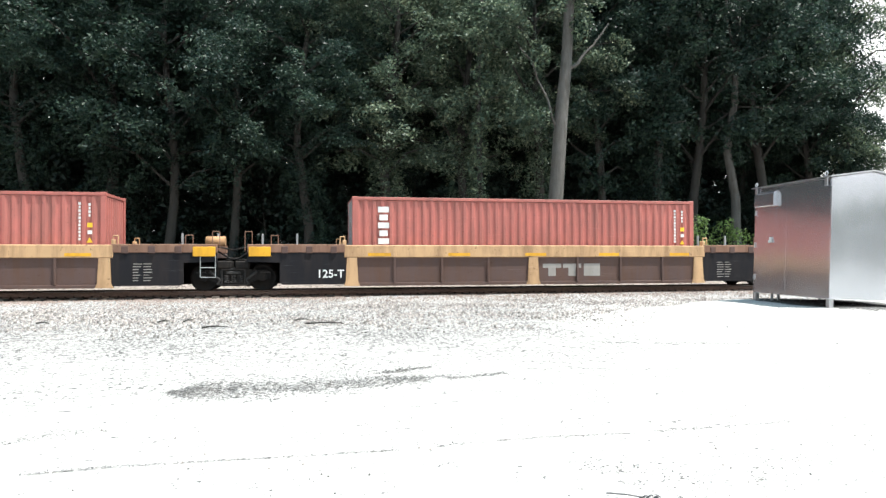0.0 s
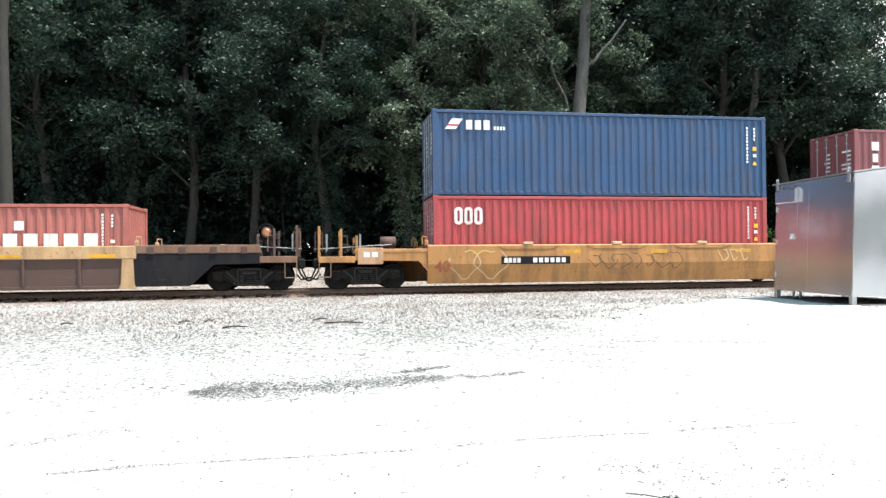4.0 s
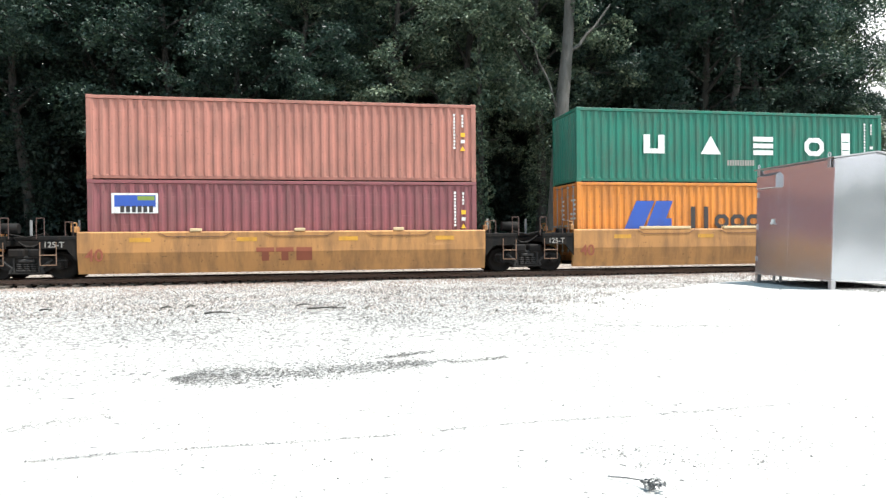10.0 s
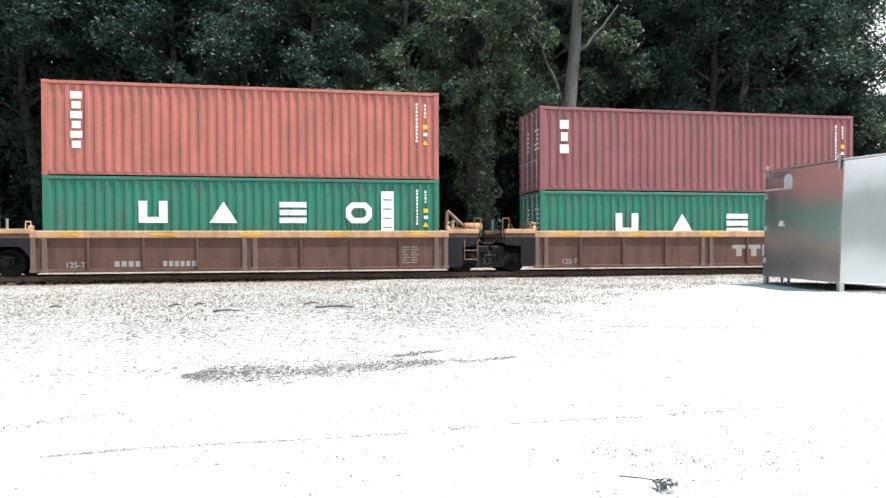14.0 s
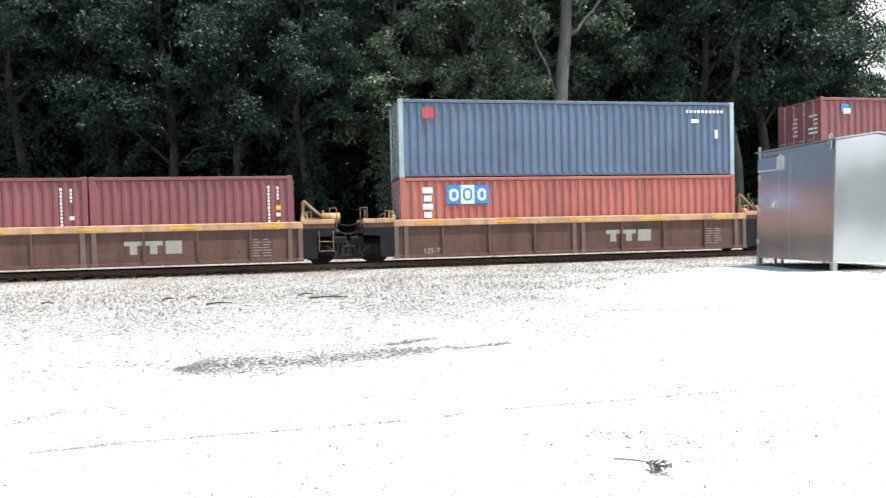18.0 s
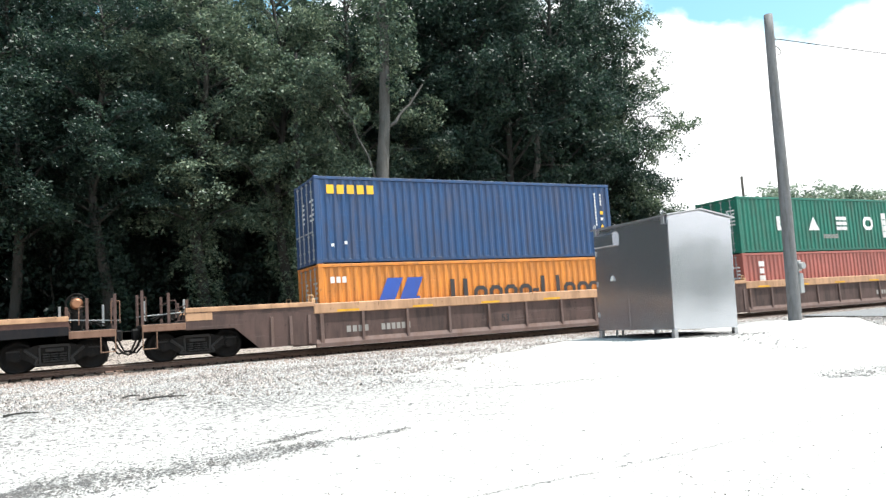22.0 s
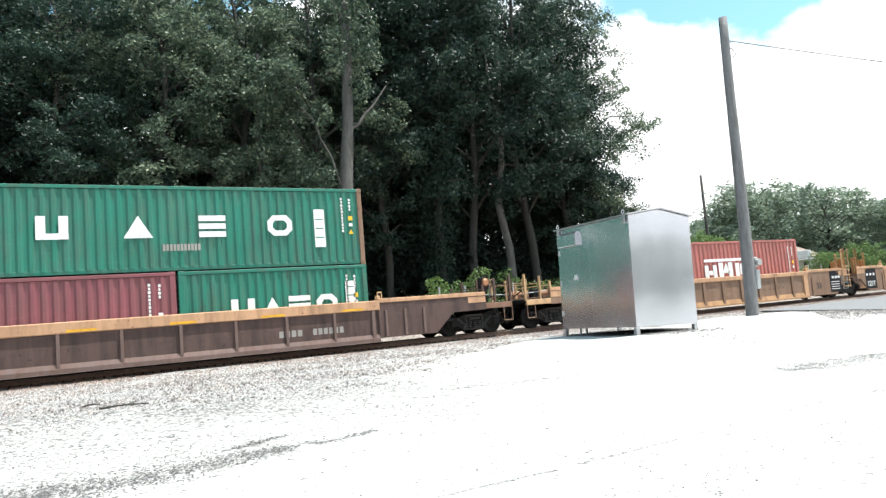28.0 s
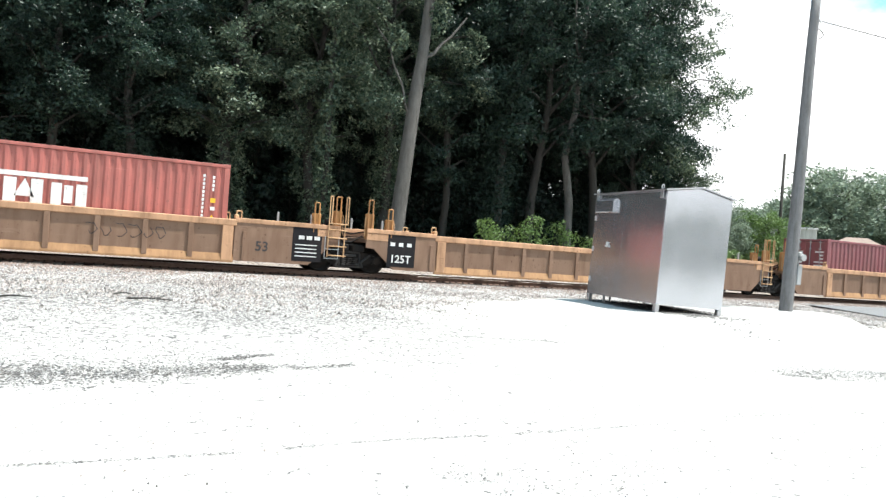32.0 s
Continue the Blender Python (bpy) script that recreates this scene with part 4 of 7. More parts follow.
            if s < 0 and kind in ("ribbed", "single", "long"):
                zc = top - k["chord"] * (0.5 if kind == "single" else 0.8)
                for i in range(5):
                    bm = bmesh.new()
                    xm = w0 + (w1 - w0) * (0.08 + 0.21 * i)
                    mark_bar(bm, xm - 0.3, zc - 0.035, 0.75, 0.07 if kind != "ribbed" else 0.1, -y - 0.004)
                    part("marking", bm, M["yellow"], t, "worn yellow reflector stripe")
    # floor of the well
    for i in range(9):
        bm = bmesh.new()
        xx = w0 + (w1 - w0) * (i + 0.5) / 9
        box(bm, xx - 0.15, xx + 0.15, -1.36, 1.36, 0.18, 0.3)
        part("floor_beam", bm, M["black"], t)
    # end platforms
    for e, xe, ended, wx in ((-1, xl - ox, end_l, w0), (1, xr - ox, end_r, w1)):
        pend = xe - e * (0.45 if not ended else 0.0)
        a, b = sorted((wx, xe - e * 1.2 if ended else pend))
        trk = xe - e * (1.55 if ended else 0)
        cut = trk - e * (1.75 if ended else 1.0 if kind == "single" else 1.45)
        pcut = xe - e * 1.2 if ended else pend              # an open platform past the last plate of a car
        for s in (-1, 1):
            yy = s * 1.46
            ya, yb = sorted((yy, yy - s * 0.07))
            # side plate, cut away over the wheels on the near side
            bm = bmesh.new()
            zt = top - 0.22
            u0, u1 = wx, cut
            # far plate kept whole and black, standing in for the shade behind the truck
            if s > 0:
                pts = [(u0, 0.14), (pcut, 0.14), (pcut, zt), (u0, zt)]
            elif (u1 - u0) * e > 0.3:
                if kind == "long" and not ended:
                    pts = [(u0, 0.12), (u1 - e * 0.35, 0.12), (u1 + e * 0.95, 0.92), (pcut, 0.96), (pcut, zt), (u0, zt)]
                elif ended or kind in ("long", "pale"):
                    pts = [(u0, 0.2), (u1, 0.2), (u1 + e * 0.72, 0.86), (pcut, 0.88), (pcut, zt), (u0, zt)]
                else:
                    pts = [(u0, 0.2), (u1 - e * 0.08, 0.2), (u1, 0.28), (u1, 0.90), (pcut, 0.93), (pcut, zt), (u0, zt)]
            else:
                pts = [(u0, 0.55), (u0 + e * 0.3, 0.92), (pcut, 0.95), (pcut, zt), (u0, zt)]
            extrude_poly(bm, pts, "y", ya, yb)
            own = kind == "plain" and ended
            part("end_side_plate", bm, M["ochre"] if own else (M[k["dark"]] if s < 0 else M["black"]), t, "grimy end plate")
            bm = bmesh.new()
            capped = kind in ("long", "pale", "single")
            if capped:                                  # pale cap over a grimy web
                bbox(bm, a, b, min(yy - s * 0.2, yy + s * 0.02), max(yy - s * 0.2, yy + s * 0.02), top - 0.08, top + 0.06, 0.012)
                bw = bmesh.new()
                bbox(bw, a, b, min(yy - s * 0.14, yy), max(yy - s * 0.14, yy), top - 0.219, top - 0.08, 0.004)
                part("deck_web", bw, M[k["panel"]], t)
                if kind != "single" and s < 0:
                    bw = bmesh.new()
                    q = sorted((pcut, pcut - e * 0.75))
                    bbox(bw, q[0], q[1], -1.468, -1.455, top - 0.32, top - 0.1, 0.004)
                    part("end_patch", bw, M["chordtan"], t, "worn orange-tan end plate")
                    for i in range(1 if kind == "pale" else 3):
                        xm = u0 + (u1 - u0) * (0.12 + 0.33 * i)
                        bw = bmesh.new()
                        bbox(bw, xm - 0.045, xm + 0.045, -1.50, -1.45, 0.24, top - 0.34, 0.008)
                        part("rib", bw, M[k["rib"]], t)
            else:
                bbox(bm, a, b, min(yy - s * 0.16, yy + s * 0.015), max(yy - s * 0.16, yy + s * 0.015), top - 0.24, top + (0.02 if kind != "plain" else -0.12), 0.015)
            ch = part("deck_edge", bm, M["ochre"] if own else M[k["deck"]], t)
            if s < 0 and kind == "ribbed":
                for i in range(4):
                    xm = a + (b - a) * (i + 0.5) / 4
                    bm = bmesh.new()
                    bbox(bm, xm - 0.1, xm + 0.1, -1.50, -1.46, top - 0.26, top - 0.04, 0.01)
                    part("hinge_bracket", bm, M[k["panel"]], ch)
        bm = bmesh.new()
        bbox(bm, a, b, -1.4, 1.4, top - 0.42, top - 0.26, 0.02)
        part("end_deck", bm, M["black"] if kind == "plain" else M[k["panel"]], t)
        bm = bmesh.new()
        bbox(bm, min(trk, xe - e * 0.1), max(trk, xe - e * 0.1), -0.35, 0.35, 0.72, 0.98, 0.03) if abs(trk - xe) > 0.2 else bbox(bm, trk - 0.3, trk + 0.3, -0.4, 0.4, 0.74, 1.02, 0.03)
        part("centre_sill", bm, M["black"], t)
        end_fittings(t, kind, e, xe, pend, wx, top, ended)
    # stencils and extra lettering lie on the sheet of the well or on the end plate
    def face(xx):
        return -1.502 if kind == "plain" else (-1.424 if w0 < xx < w1 else -1.464)
    for kind_t, xx, zz, size, key, s in (extra or ()):
        if kind_t == "strokes":
            for bm in spray(xx - ox, zz, *s, size):
                part("graffiti", drape(bm), M[key], t, "sprayed graffiti line")
        elif kind_t == "letter":
            shape, w, h, inner = s
            for layer, bm in sprayed_letter(xx - ox, zz, w, h, shape, inner):
                part("graffiti", drape(bm), M[{"under": "dark", "fill": key, "edge": "dimwhite", "hole": "dark"}[layer]], t, "sprayed graffiti letter shape")
        elif kind_t == "text":
            put("marking", text_mesh(s, size), M[key], t, "stencilled " + key.replace("dim", "dusty ") + " lettering", loc=(xx - ox, face(xx - ox), zz))
        else:
            for few in ([[q] for q in s] if len(s) < 8 else [s]):
                bm = bmesh.new()
                for q in few:
                    mark_bar(bm, q[0] - ox, q[1], q[2], q[3], face(q[0] - ox) - (q[4] if len(q) > 4 else 0))
                mk = part("marking", drape(bm) if kind == "plain" else bm, M[key], t, "painted marking")
                if len(few) > 1:
                    mk["kind"] = "stuff"
    TRAIN.append((t, ox, YC, 0))
    return t


def drape(bm, z0=0.0):
    """Lay flat paint over the kink of the plain car side."""
    if min(v.co.z for v in bm.verts) + z0 < 0.8 < max(v.co.z for v in bm.verts) + z0:
        bmesh.ops.bisect_plane(bm, geom=bm.verts[:] + bm.edges[:] + bm.faces[:], plane_co=(0, 0, 0.8 - z0), plane_no=(0, 0, 1))
    for v in bm.verts:
        if v.co.z + z0 < 0.8:
            v.co.y += (0.8 - v.co.z - z0) * 0.203
    return bm


def band(bm, pts, t, y):
    """A flat band of width t along a line of points (x, z)."""
    n = len(pts)
    closed = n > 3 and math.hypot(pts[0][0] - pts[-1][0], pts[0][1] - pts[-1][1]) < 1e-6
    rows = []
    for i in range(n - 1 if closed else n):
        a = pts[(i - 1) % (n - 1)] if closed else pts[max(i - 1, 0)]
        b = pts[(i + 1) % (n - 1)] if closed else pts[min(i + 1, n - 1)]
        d = math.hypot(b[0] - a[0], b[1] - a[1]) or 1
        nx, nz = -(b[1] - a[1]) / d * t / 2, (b[0] - a[0]) / d * t / 2
        rows.append((bm.verts.new((pts[i][0] - nx, y, pts[i][1] - nz)), bm.verts.new((pts[i][0] + nx, y, pts[i][1] + nz))))
    if closed:
        rows.append(rows[0])
    for a, b in zip(rows, rows[1:]):
        bm.faces.new((a[0], b[0], b[1], a[1]))


SHAPES = dict(
    kick=((0.0, 0.98), (0.3, 0.93), (0.55, 1.0), (1.0, 0.95), (0.7, 0.6), (1.0, 0.08), (0.66, 0.02), (0.52, 0.3), (0.44, 0.02), (0.14, 0.0), (0.2, 0.5), (0.12, 0.75)),
    peak=((0.05, 0.0), (0.2, 0.6), (0.3, 0.97), (0.85, 1.0), (0.9, 0.5), (1.0, 0.05), (0.72, 0.0), (0.64, 0.25), (0.42, 0.25), (0.36, 0.0)),
    bow=((0.05, 0.0), (0.0, 0.5), (0.06, 1.0), (0.7, 1.0), (0.93, 0.9), (0.98, 0.7), (0.8, 0.52), (0.93, 0.3), (1.0, 0.02), (0.68, 0.0), (0.56, 0.2), (0.4, 0.16), (0.36, 0.0)),
    drop=((0.5, 0.0), (0.85, 0.1), (1.0, 0.45), (0.9, 0.85), (0.5, 1.0), (0.1, 0.85), (0.0, 0.45), (0.15, 0.1)),
    arrow=((0.0, 0.3), (0.45, 0.3), (0.45, 0.0), (1.0, 0.5), (0.45, 1.0), (0.45, 0.7), (0.0, 0.7)),
    dart=((0.0, 1.0), (0.25, 0.7), (0.1, 0.3), (0.95, 0.25), (1.0, 1.0), (0.85, 0.8), (0.7, 1.0)))


def sprayed_letter(x, z, w, h, shape, inner):
    pts = [(x + w * a, z + h * b) for a, b in SHAPES[shape]]
    loop = pts + pts[:1]
    res = []
    bm = bmesh.new()
    band(bm, [(a + 0.05, b - 0.03) for a, b in loop], 0.15, -1.5035)
    res.append(("under", bm))
    bm = bmesh.new()
    bm.faces.new([bm.verts.new((a, -1.506, b)) for a, b in pts])
    res.append(("fill", bm))
    bm = bmesh.new()
    band(bm, loop, 0.032, -1.5085)
    res.append(("edge", bm))
    if inner:
        bm = bmesh.new()
        q = [(x + w * (inner[0] + inner[2] * math.cos(a)), z + h * inner[1] + w * inner[2] * math.sin(a)) for a in (6.2832 * i / 10 for i in range(10))]
        bm.faces.new([bm.verts.new((a, -1.5085, b)) for a, b in q])
        res.append(("hole", bm))
    return res


def spray(x, z, w, h, seed, t):
    """Looping sprayed lines as flat bands."""
    r = random.Random(seed)
    res = []
    n = max(2, int(w / (h * 0.75)))
    for i in range(n):
        cx = x + w * (i + 0.5) / n
        a0, turn = r.uniform(0, 6.28), r.uniform(3.0, 6.5) * r.choice((-1, 1))
        rx, rz = h * r.uniform(0.28, 0.5), h * r.uniform(0.3, 0.5)
        pts = []
        for k in range(25):
            a = a0 + turn * k / 24
            kx = 1 - 0.35 * math.sin(2 * a + seed)
            pts.append((cx + rx * kx * math.cos(a), min(max(z + h / 2 + rz * math.sin(a) * (1 + 0.25 * math.sin(3 * a)), z), z + h)))
        bm = bmesh.new()
        band(bm, pts, t, -1.503 - i * 0.0002)
        res.append(bm)
    return res


def end_fittings(t, kind, e, xe, pend, wx, top, ended):
    """Grab irons, steps, valves, hand brake and coupler at one end of a well."""
    def P(x, y, z):
        return (x, y, z)
    pale = M["tan"] if kind == "pale" else (M["brown"] if kind in ("plain", "long") else M["deckrust"])
    # grab iron loops on the deck
    for i, xx in enumerate((pend - e * 0.15, pend - e * 0.95)):
        bm = bmesh.new()
        h = top + (0.42 if i == 0 else 0.3)
        pipe(bm, [P(xx, -1.40, top - 0.2), P(xx, -1.40, h), P(xx + e * 0.22, -1.40, h), P(xx + e * 0.22, -1.40, top - 0.2)], 0.014)
        part("grab_iron", bm, pale, t)
    for xx in (pend - e * 0.3, pend - e * 1.5):
        bm = bmesh.new()
        bbox(bm, xx - 0.035, xx + 0.035, 1.38, 1.44, top - 0.2, top + 0.45, 0.006)
        part("far_handrail_post", bm, M["grey"], t)
    # step ladder
    if not ended and (e > 0 or kind in ("plain", "long")):
        bm = bmesh.new()
        xx = pend - e * 0.05
        pipe(bm, [P(xx, -1.49, top - 0.3), P(xx, -1.49, 0.45), P(xx - e * 0.45, -1.49, 0.45), P(xx - e * 0.45, -1.49, top - 0.3)], 0.013)
        pipe(bm, [P(xx, -1.49, 0.75), P(xx - e * 0.45, -1.49, 0.75)], 0.015)
        part("step_ladder", bm, M["dusty"] if kind in ("plain", "single") else M["grey"], t)
    # guides beside the container corner
    for s in (-1, 1):
        bm = bmesh.new()
        xx = wx - e * 0.02
        bbox(bm, min(xx, xx + e * 0.12), max(xx, xx + e * 0.12), s * 1.34 - 0.1, s * 1.34 + 0.1, top - 0.02, top + 0.16, 0.02)
        pipe(bm, [P(xx + e * 0.05, s * 1.38, top + 0.1), P(xx + e * 0.05, s * 1.38, top + 0.27), P(xx + e * 0.2, s * 1.38, top + 0.27), P(xx + e * 0.2, s * 1.38, top)], 0.02)
        part("corner_guide", bm, M["tan"] if kind != "plain" else M["ochre"], t)
    # brake rigging and hoses on the deck
    rnd = random.Random(round(wx * 7 + e))
    for i in range(6):
        bm = bmesh.new()
        x0 = pend - e * rnd.uniform(0.1, 1.2)
        pipe(bm, [P(x0, rnd.uniform(-1.2, -0.4), top - 0.26), P(x0 + e * rnd.uniform(-0.3, 0.3), rnd.uniform(-1.2, -0.4), top - 0.1 + rnd.random() * 0.18), P(x0 + e * rnd.uniform(0.1, 0.5), rnd.uniform(-1.2, -0.4), top - 0.2)], 0.022)
        part("brake_pipe", bm, M["black"], t)
    bm = bmesh.new()
    bbox(bm, pend - e * 0.9 - 0.15, pend - e * 0.9 + 0.15, -0.95, -0.65, top - 0.26, top + 0.05, 0.03)
    part("brake_rigging", bm, M["black"], t)
    if not ended:
        bm = bmesh.new()
        pipe(bm, [P(xe - e * 0.5, -0.8, top - 0.2), P(xe - e * 0.1, -0.8, top - 0.45), P(xe + e * 0.2, -0.75, top - 0.4)], 0.03)
        pipe(bm, [P(xe - e * 0.5, -1.1, top - 0.05), P(xe, -1.1, top - 0.16)], 0.025)
        bbox(bm, min(xe - e * 0.5, xe - e * 0.05), max(xe - e * 0.5, xe - e * 0.05), -1.2, 1.2, top - 0.75, top - 0.5, 0.04)
        part("articulation_arm", bm, M["truck"], t)
        if e > 0:
            bm = bmesh.new()
            tube(bm, P(xe - e * 0.85, -0.95, top + 0.12), P(xe - e * 0.25, -0.95, top + 0.12), 0.16, n=14)
            part("air_tank", bm, M["tan2"] if kind in ("ribbed", "single") else M["black"], t, "dusty brake air tank")
        if kind == "single" and e > 0:
            bm = bmesh.new()
            pipe(bm, [(pend - 1.02, -0.94, top - 0.15), (pend - 0.98, -0.94, top + 0.68), (pend - 0.45, -0.94, top + 0.2), (pend + 0.12, -0.94, top - 0.34)], 0.06)
            pipe(bm, [(pend - 0.98, -0.94, top + 0.1), (pend - 0.3, -0.94, top + 0.1)], 0.03)
            part("bracket", bm, M["dusty"], t, "dusty tan angled bracket")
        if kind in ("ribbed",):
            bm = bmesh.new()
            bbox(bm, min(pend - e * 0.05, pend - e * 0.72), max(pend - e * 0.05, pend - e * 0.72), -1.52, -1.48, top - 0.36, top - 0.06, 0.01)
            part("warning_plate", bm, M["yellow"], t, "bright yellow end plate")
        if kind == "long":
            for xx in (pend - e * 0.08, pend - e * 0.85):
                bm = bmesh.new()
                bbox(bm, xx - 0.04, xx + 0.04, -1.44, -1.36, top - 0.05, top + 0.78, 0.008)
                pipe(bm, [P(xx - 0.05, -1.45, top + 0.72), P(xx - 0.15, -1.45, top + 0.72), P(xx - 0.15, -1.45, top + 0.3), P(xx - 0.05, -1.45, top + 0.3)], 0.014)
                part("end_post", bm, M["chordtan"] if e > 0 else M["grey"], t, "slim upright post with a grab iron")
        if kind == "pale":
            xl2 = pend - e * 0.1
            for q in (-0.27, 0.27) if e > 0 else ():
                bm = bmesh.new()
                pipe(bm, [P(xl2 + q - 0.04, -1.50, 0.5), P(xl2 + q - 0.04, -1.50, top + 1.0), P(xl2 + q + 0.04, -1.50, top + 1.0), P(xl2 + q + 0.04, -1.50, top + 0.1)], 0.02)
                part("ladder_rail", bm, M["tan"], t, "tall tan grab iron of a ladder")
            for z in (0.55, 0.85, 1.12, 1.38, top + 0.12) if e > 0 else ():
                bm = bmesh.new()
                tube(bm, P(xl2 - 0.31, -1.50, z), P(xl2 + 0.31, -1.50, z), 0.02)
                part("rung", bm, M["tan"], t)
            for xx, h in ((pend - e * 0.1, 1.0), (pend - e * 0.8, 0.75)):
                bm = bmesh.new()
                bbox(bm, xx - 0.13, xx + 0.13, -1.42, -1.2, top - 0.3, top + h * 0.55, 0.02)
                pipe(bm, [P(xx - 0.09, -1.45, top - 0.2), P(xx - 0.09, -1.45, top + h), P(xx + 0.06, -1.45, top + h), P(xx + 0.06, -1.45, top - 0.2)], 0.022)
                part("end_post", bm, M["ochre"], t, "ochre box post with a grab iron")
        return
    # car end: coupler, draft gear, posts, hand brake
    bm = bmesh.new()
    bbox(bm, min(xe - e * 0.3, xe + e * 0.55), max(xe - e * 0.3, xe + e * 0.55), -0.11, 0.11, 0.72, 0.98, 0.03)
    bbox(bm, min(xe + e * 0.42, xe + e * 0.72), max(xe + e * 0.42, xe + e * 0.72), -0.2, 0.16, 0.68, 1.02, 0.05)
    part("coupler", bm, M["truck"], t, "rusty cast knuckle coupler")
    bm = bmesh.new()
    pipe(bm, [P(xe, -0.3, 0.85), P(xe + e * 0.2, -0.35, 0.4), P(xe + e * 0.55, -0.3, 0.32), P(xe + e * 0.7, -0.25, 0.5)], 0.028)
    part("air_hose", bm, M["black"], t)
    for xx, h, key in ((xe - e * 0.05, 1.0, None), (xe - e * 0.75, 0.85, None), (xe - e * 1.25, 0.5, None)):
        bm = bmesh.new()
        for yy in (-1.405, 0.9):
            bbox(bm, xx - 0.04, xx + 0.04, yy - 0.04, yy + 0.04, top - 0.4, top + h * 0.62, 0.008)
        pipe(bm, [P(xx, -1.405, top + h * 0.3), P(xx, 0.9, top + h * 0.3)], 0.018)
        part("safety_post", bm, M["tan"] if kind == "pale" else (M["ochre"] if kind == "plain" else M["brown"]), t, "upright steel end post")
    bm = bmesh.new()
    bbox(bm, min(xe - e * 0.02, xe - e * 1.9), max(xe - e * 0.02, xe - e * 1.9), -1.45, 1.45, top - 0.46, top - 0.34, 0.02)
    part("end_walkway", bm, M["black"], t)
    bm = bmesh.new()                                # front sill of the open platform, with a step below it
    bbox(bm, min(xe - e * 0.03, xe - e * 1.2), max(xe - e * 0.03, xe - e * 1.2), -1.47, -1.40, top - 0.56, top - 0.36, 0.012)
    part("platform_sill", bm, M["tan"] if kind == "pale" else (M["ochre"] if kind == "plain" else M["deckrust"]), t)
    bm = bmesh.new()
    pipe(bm, [P(xe - e * 0.05, -1.46, top - 0.5), P(xe - e * 0.05, -1.46, 0.42), P(xe - e * 0.42, -1.46, 0.42), P(xe - e * 0.42, -1.46, top - 0.5)], 0.016)
    part("stirrup_step", bm, M["dusty"], t)
    bm = bmesh.new()                                # long uncoupling rod and slack hoses
    pipe(bm, [P(xe + e * 0.1, -1.3, top - 0.12), P(xe - e * 2.4, -1.3, top + 0.02)], 0.016)
    part("uncoupling_rod", bm, M["grey"], t, "pale bent steel rod")
    for q in (-0.55, -0.15):
        bm = bmesh.new()
        pipe(bm, [P(xe - e * 0.1, q, 0.82), P(xe + e * 0.04, q - 0.03, 0.5), P(xe + e * 0.18, q - 0.03, 0.33), P(xe + e * 0.31, q, 0.28)], 0.026)
        part("air_hose", bm, M["black"], t)
    if kind == "plain":                             # a tank and a placard box in place of the hand brake
        bm = bmesh.new()
        tube(bm, P(xe - e * 2.55, -0.95, top + 0.10), P(xe - e * 2.05, -0.95, top + 0.10), 0.19, n=14)
        part("air_tank", bm, M["brown"], t, "rusty brake air tank")
        bm = bmesh.new()
        bbox(bm, min(xe - e * 1.28, xe - e * 2.1), max(xe - e * 1.28, xe - e * 2.1), -1.50, -1.45, 0.82, 1.36, 0.012)
        box_plate = part("placard_box", bm, M["chordtan"], t, "tan steel box with a white placard")
        for q in (0, 1):
            bm = bmesh.new()
            xm = xe - e * 1.7 + (q - 0.5) * 0.26
            mark_bar(bm, xm - 0.1, 1.05, 0.2, 0.17, -1.503)
            part("placard", bm, M["white"], box_plate)
    if not (kind in ("ribbed", "single") or (kind == "long" and e > 0)):
        return
    bm = bmesh.new()
    xh, zh = xe - e * 1.0, top + 0.40
    for i in range(20):
        a0, a1 = 2 * math.pi * i / 20, 2 * math.pi * (i + 1) / 20
        tube(bm, P(xh + 0.27 * math.cos(a0), -1.25, zh + 0.27 * math.sin(a0)), P(xh + 0.27 * math.cos(a1), -1.25, zh + 0.27 * math.sin(a1)), 0.02, n=5)
    for i in range(5):
        a0 = 2 * math.pi * i / 5
        tube(bm, P(xh, -1.22, zh), P(xh + 0.27 * math.cos(a0), -1.25, zh + 0.27 * math.sin(a0)), 0.016, n=5)
    tube(bm, P(xh, -1.28, zh), P(xh, -1.05, zh), 0.06, n=8)
    wheel = part("brake_wheel", bm, M["black"], t, "black spoked hand brake wheel")
    bm = bmesh.new()
    tube(bm, P(xh, -1.30, zh), P(xh, -1.24, zh), 0.10, 0.17, n=14)
    part("hub", bm, M["bronze"], wheel, "dull bronze dished hub")
    bm = bmesh.new()
    bbox(bm, xh - 0.14, xh + 0.14, -1.12, -0.9, top - 0.35, zh + 0.2, 0.03)
    part("brake_housing", bm, M["truck"] if kind != "pale" else M["ochre"], t)


# ---- the consist: left end of each box at the start ----
def vertical(x, top, n, w=0.36, step=0.26, key="white"):
    return ("column", x, top - n * step, w, n * step, key, n)


def wide_letters(xs, z, w, h, key="white", t=0.14):
    return [("ring", x, z, w, h, key, t) for x in xs]


def wide_four(xs, z, w, h, t):
    """Four broad white shapes: a slab, a wedge, stacked bars and a band."""
    return [("bar", xs[0], z, w * 0.3, h, "white"), ("bar", xs[0] + w * 0.7, z, w * 0.3, h, "white"), ("bar", xs[0] + w * 0.3, z, w * 0.4, t, "white"), ("tri", xs[1], z, w, h, "white"), ("stack", xs[2], z, w, h, "white"), ("ring", xs[3], z, w, h, "white", t)]


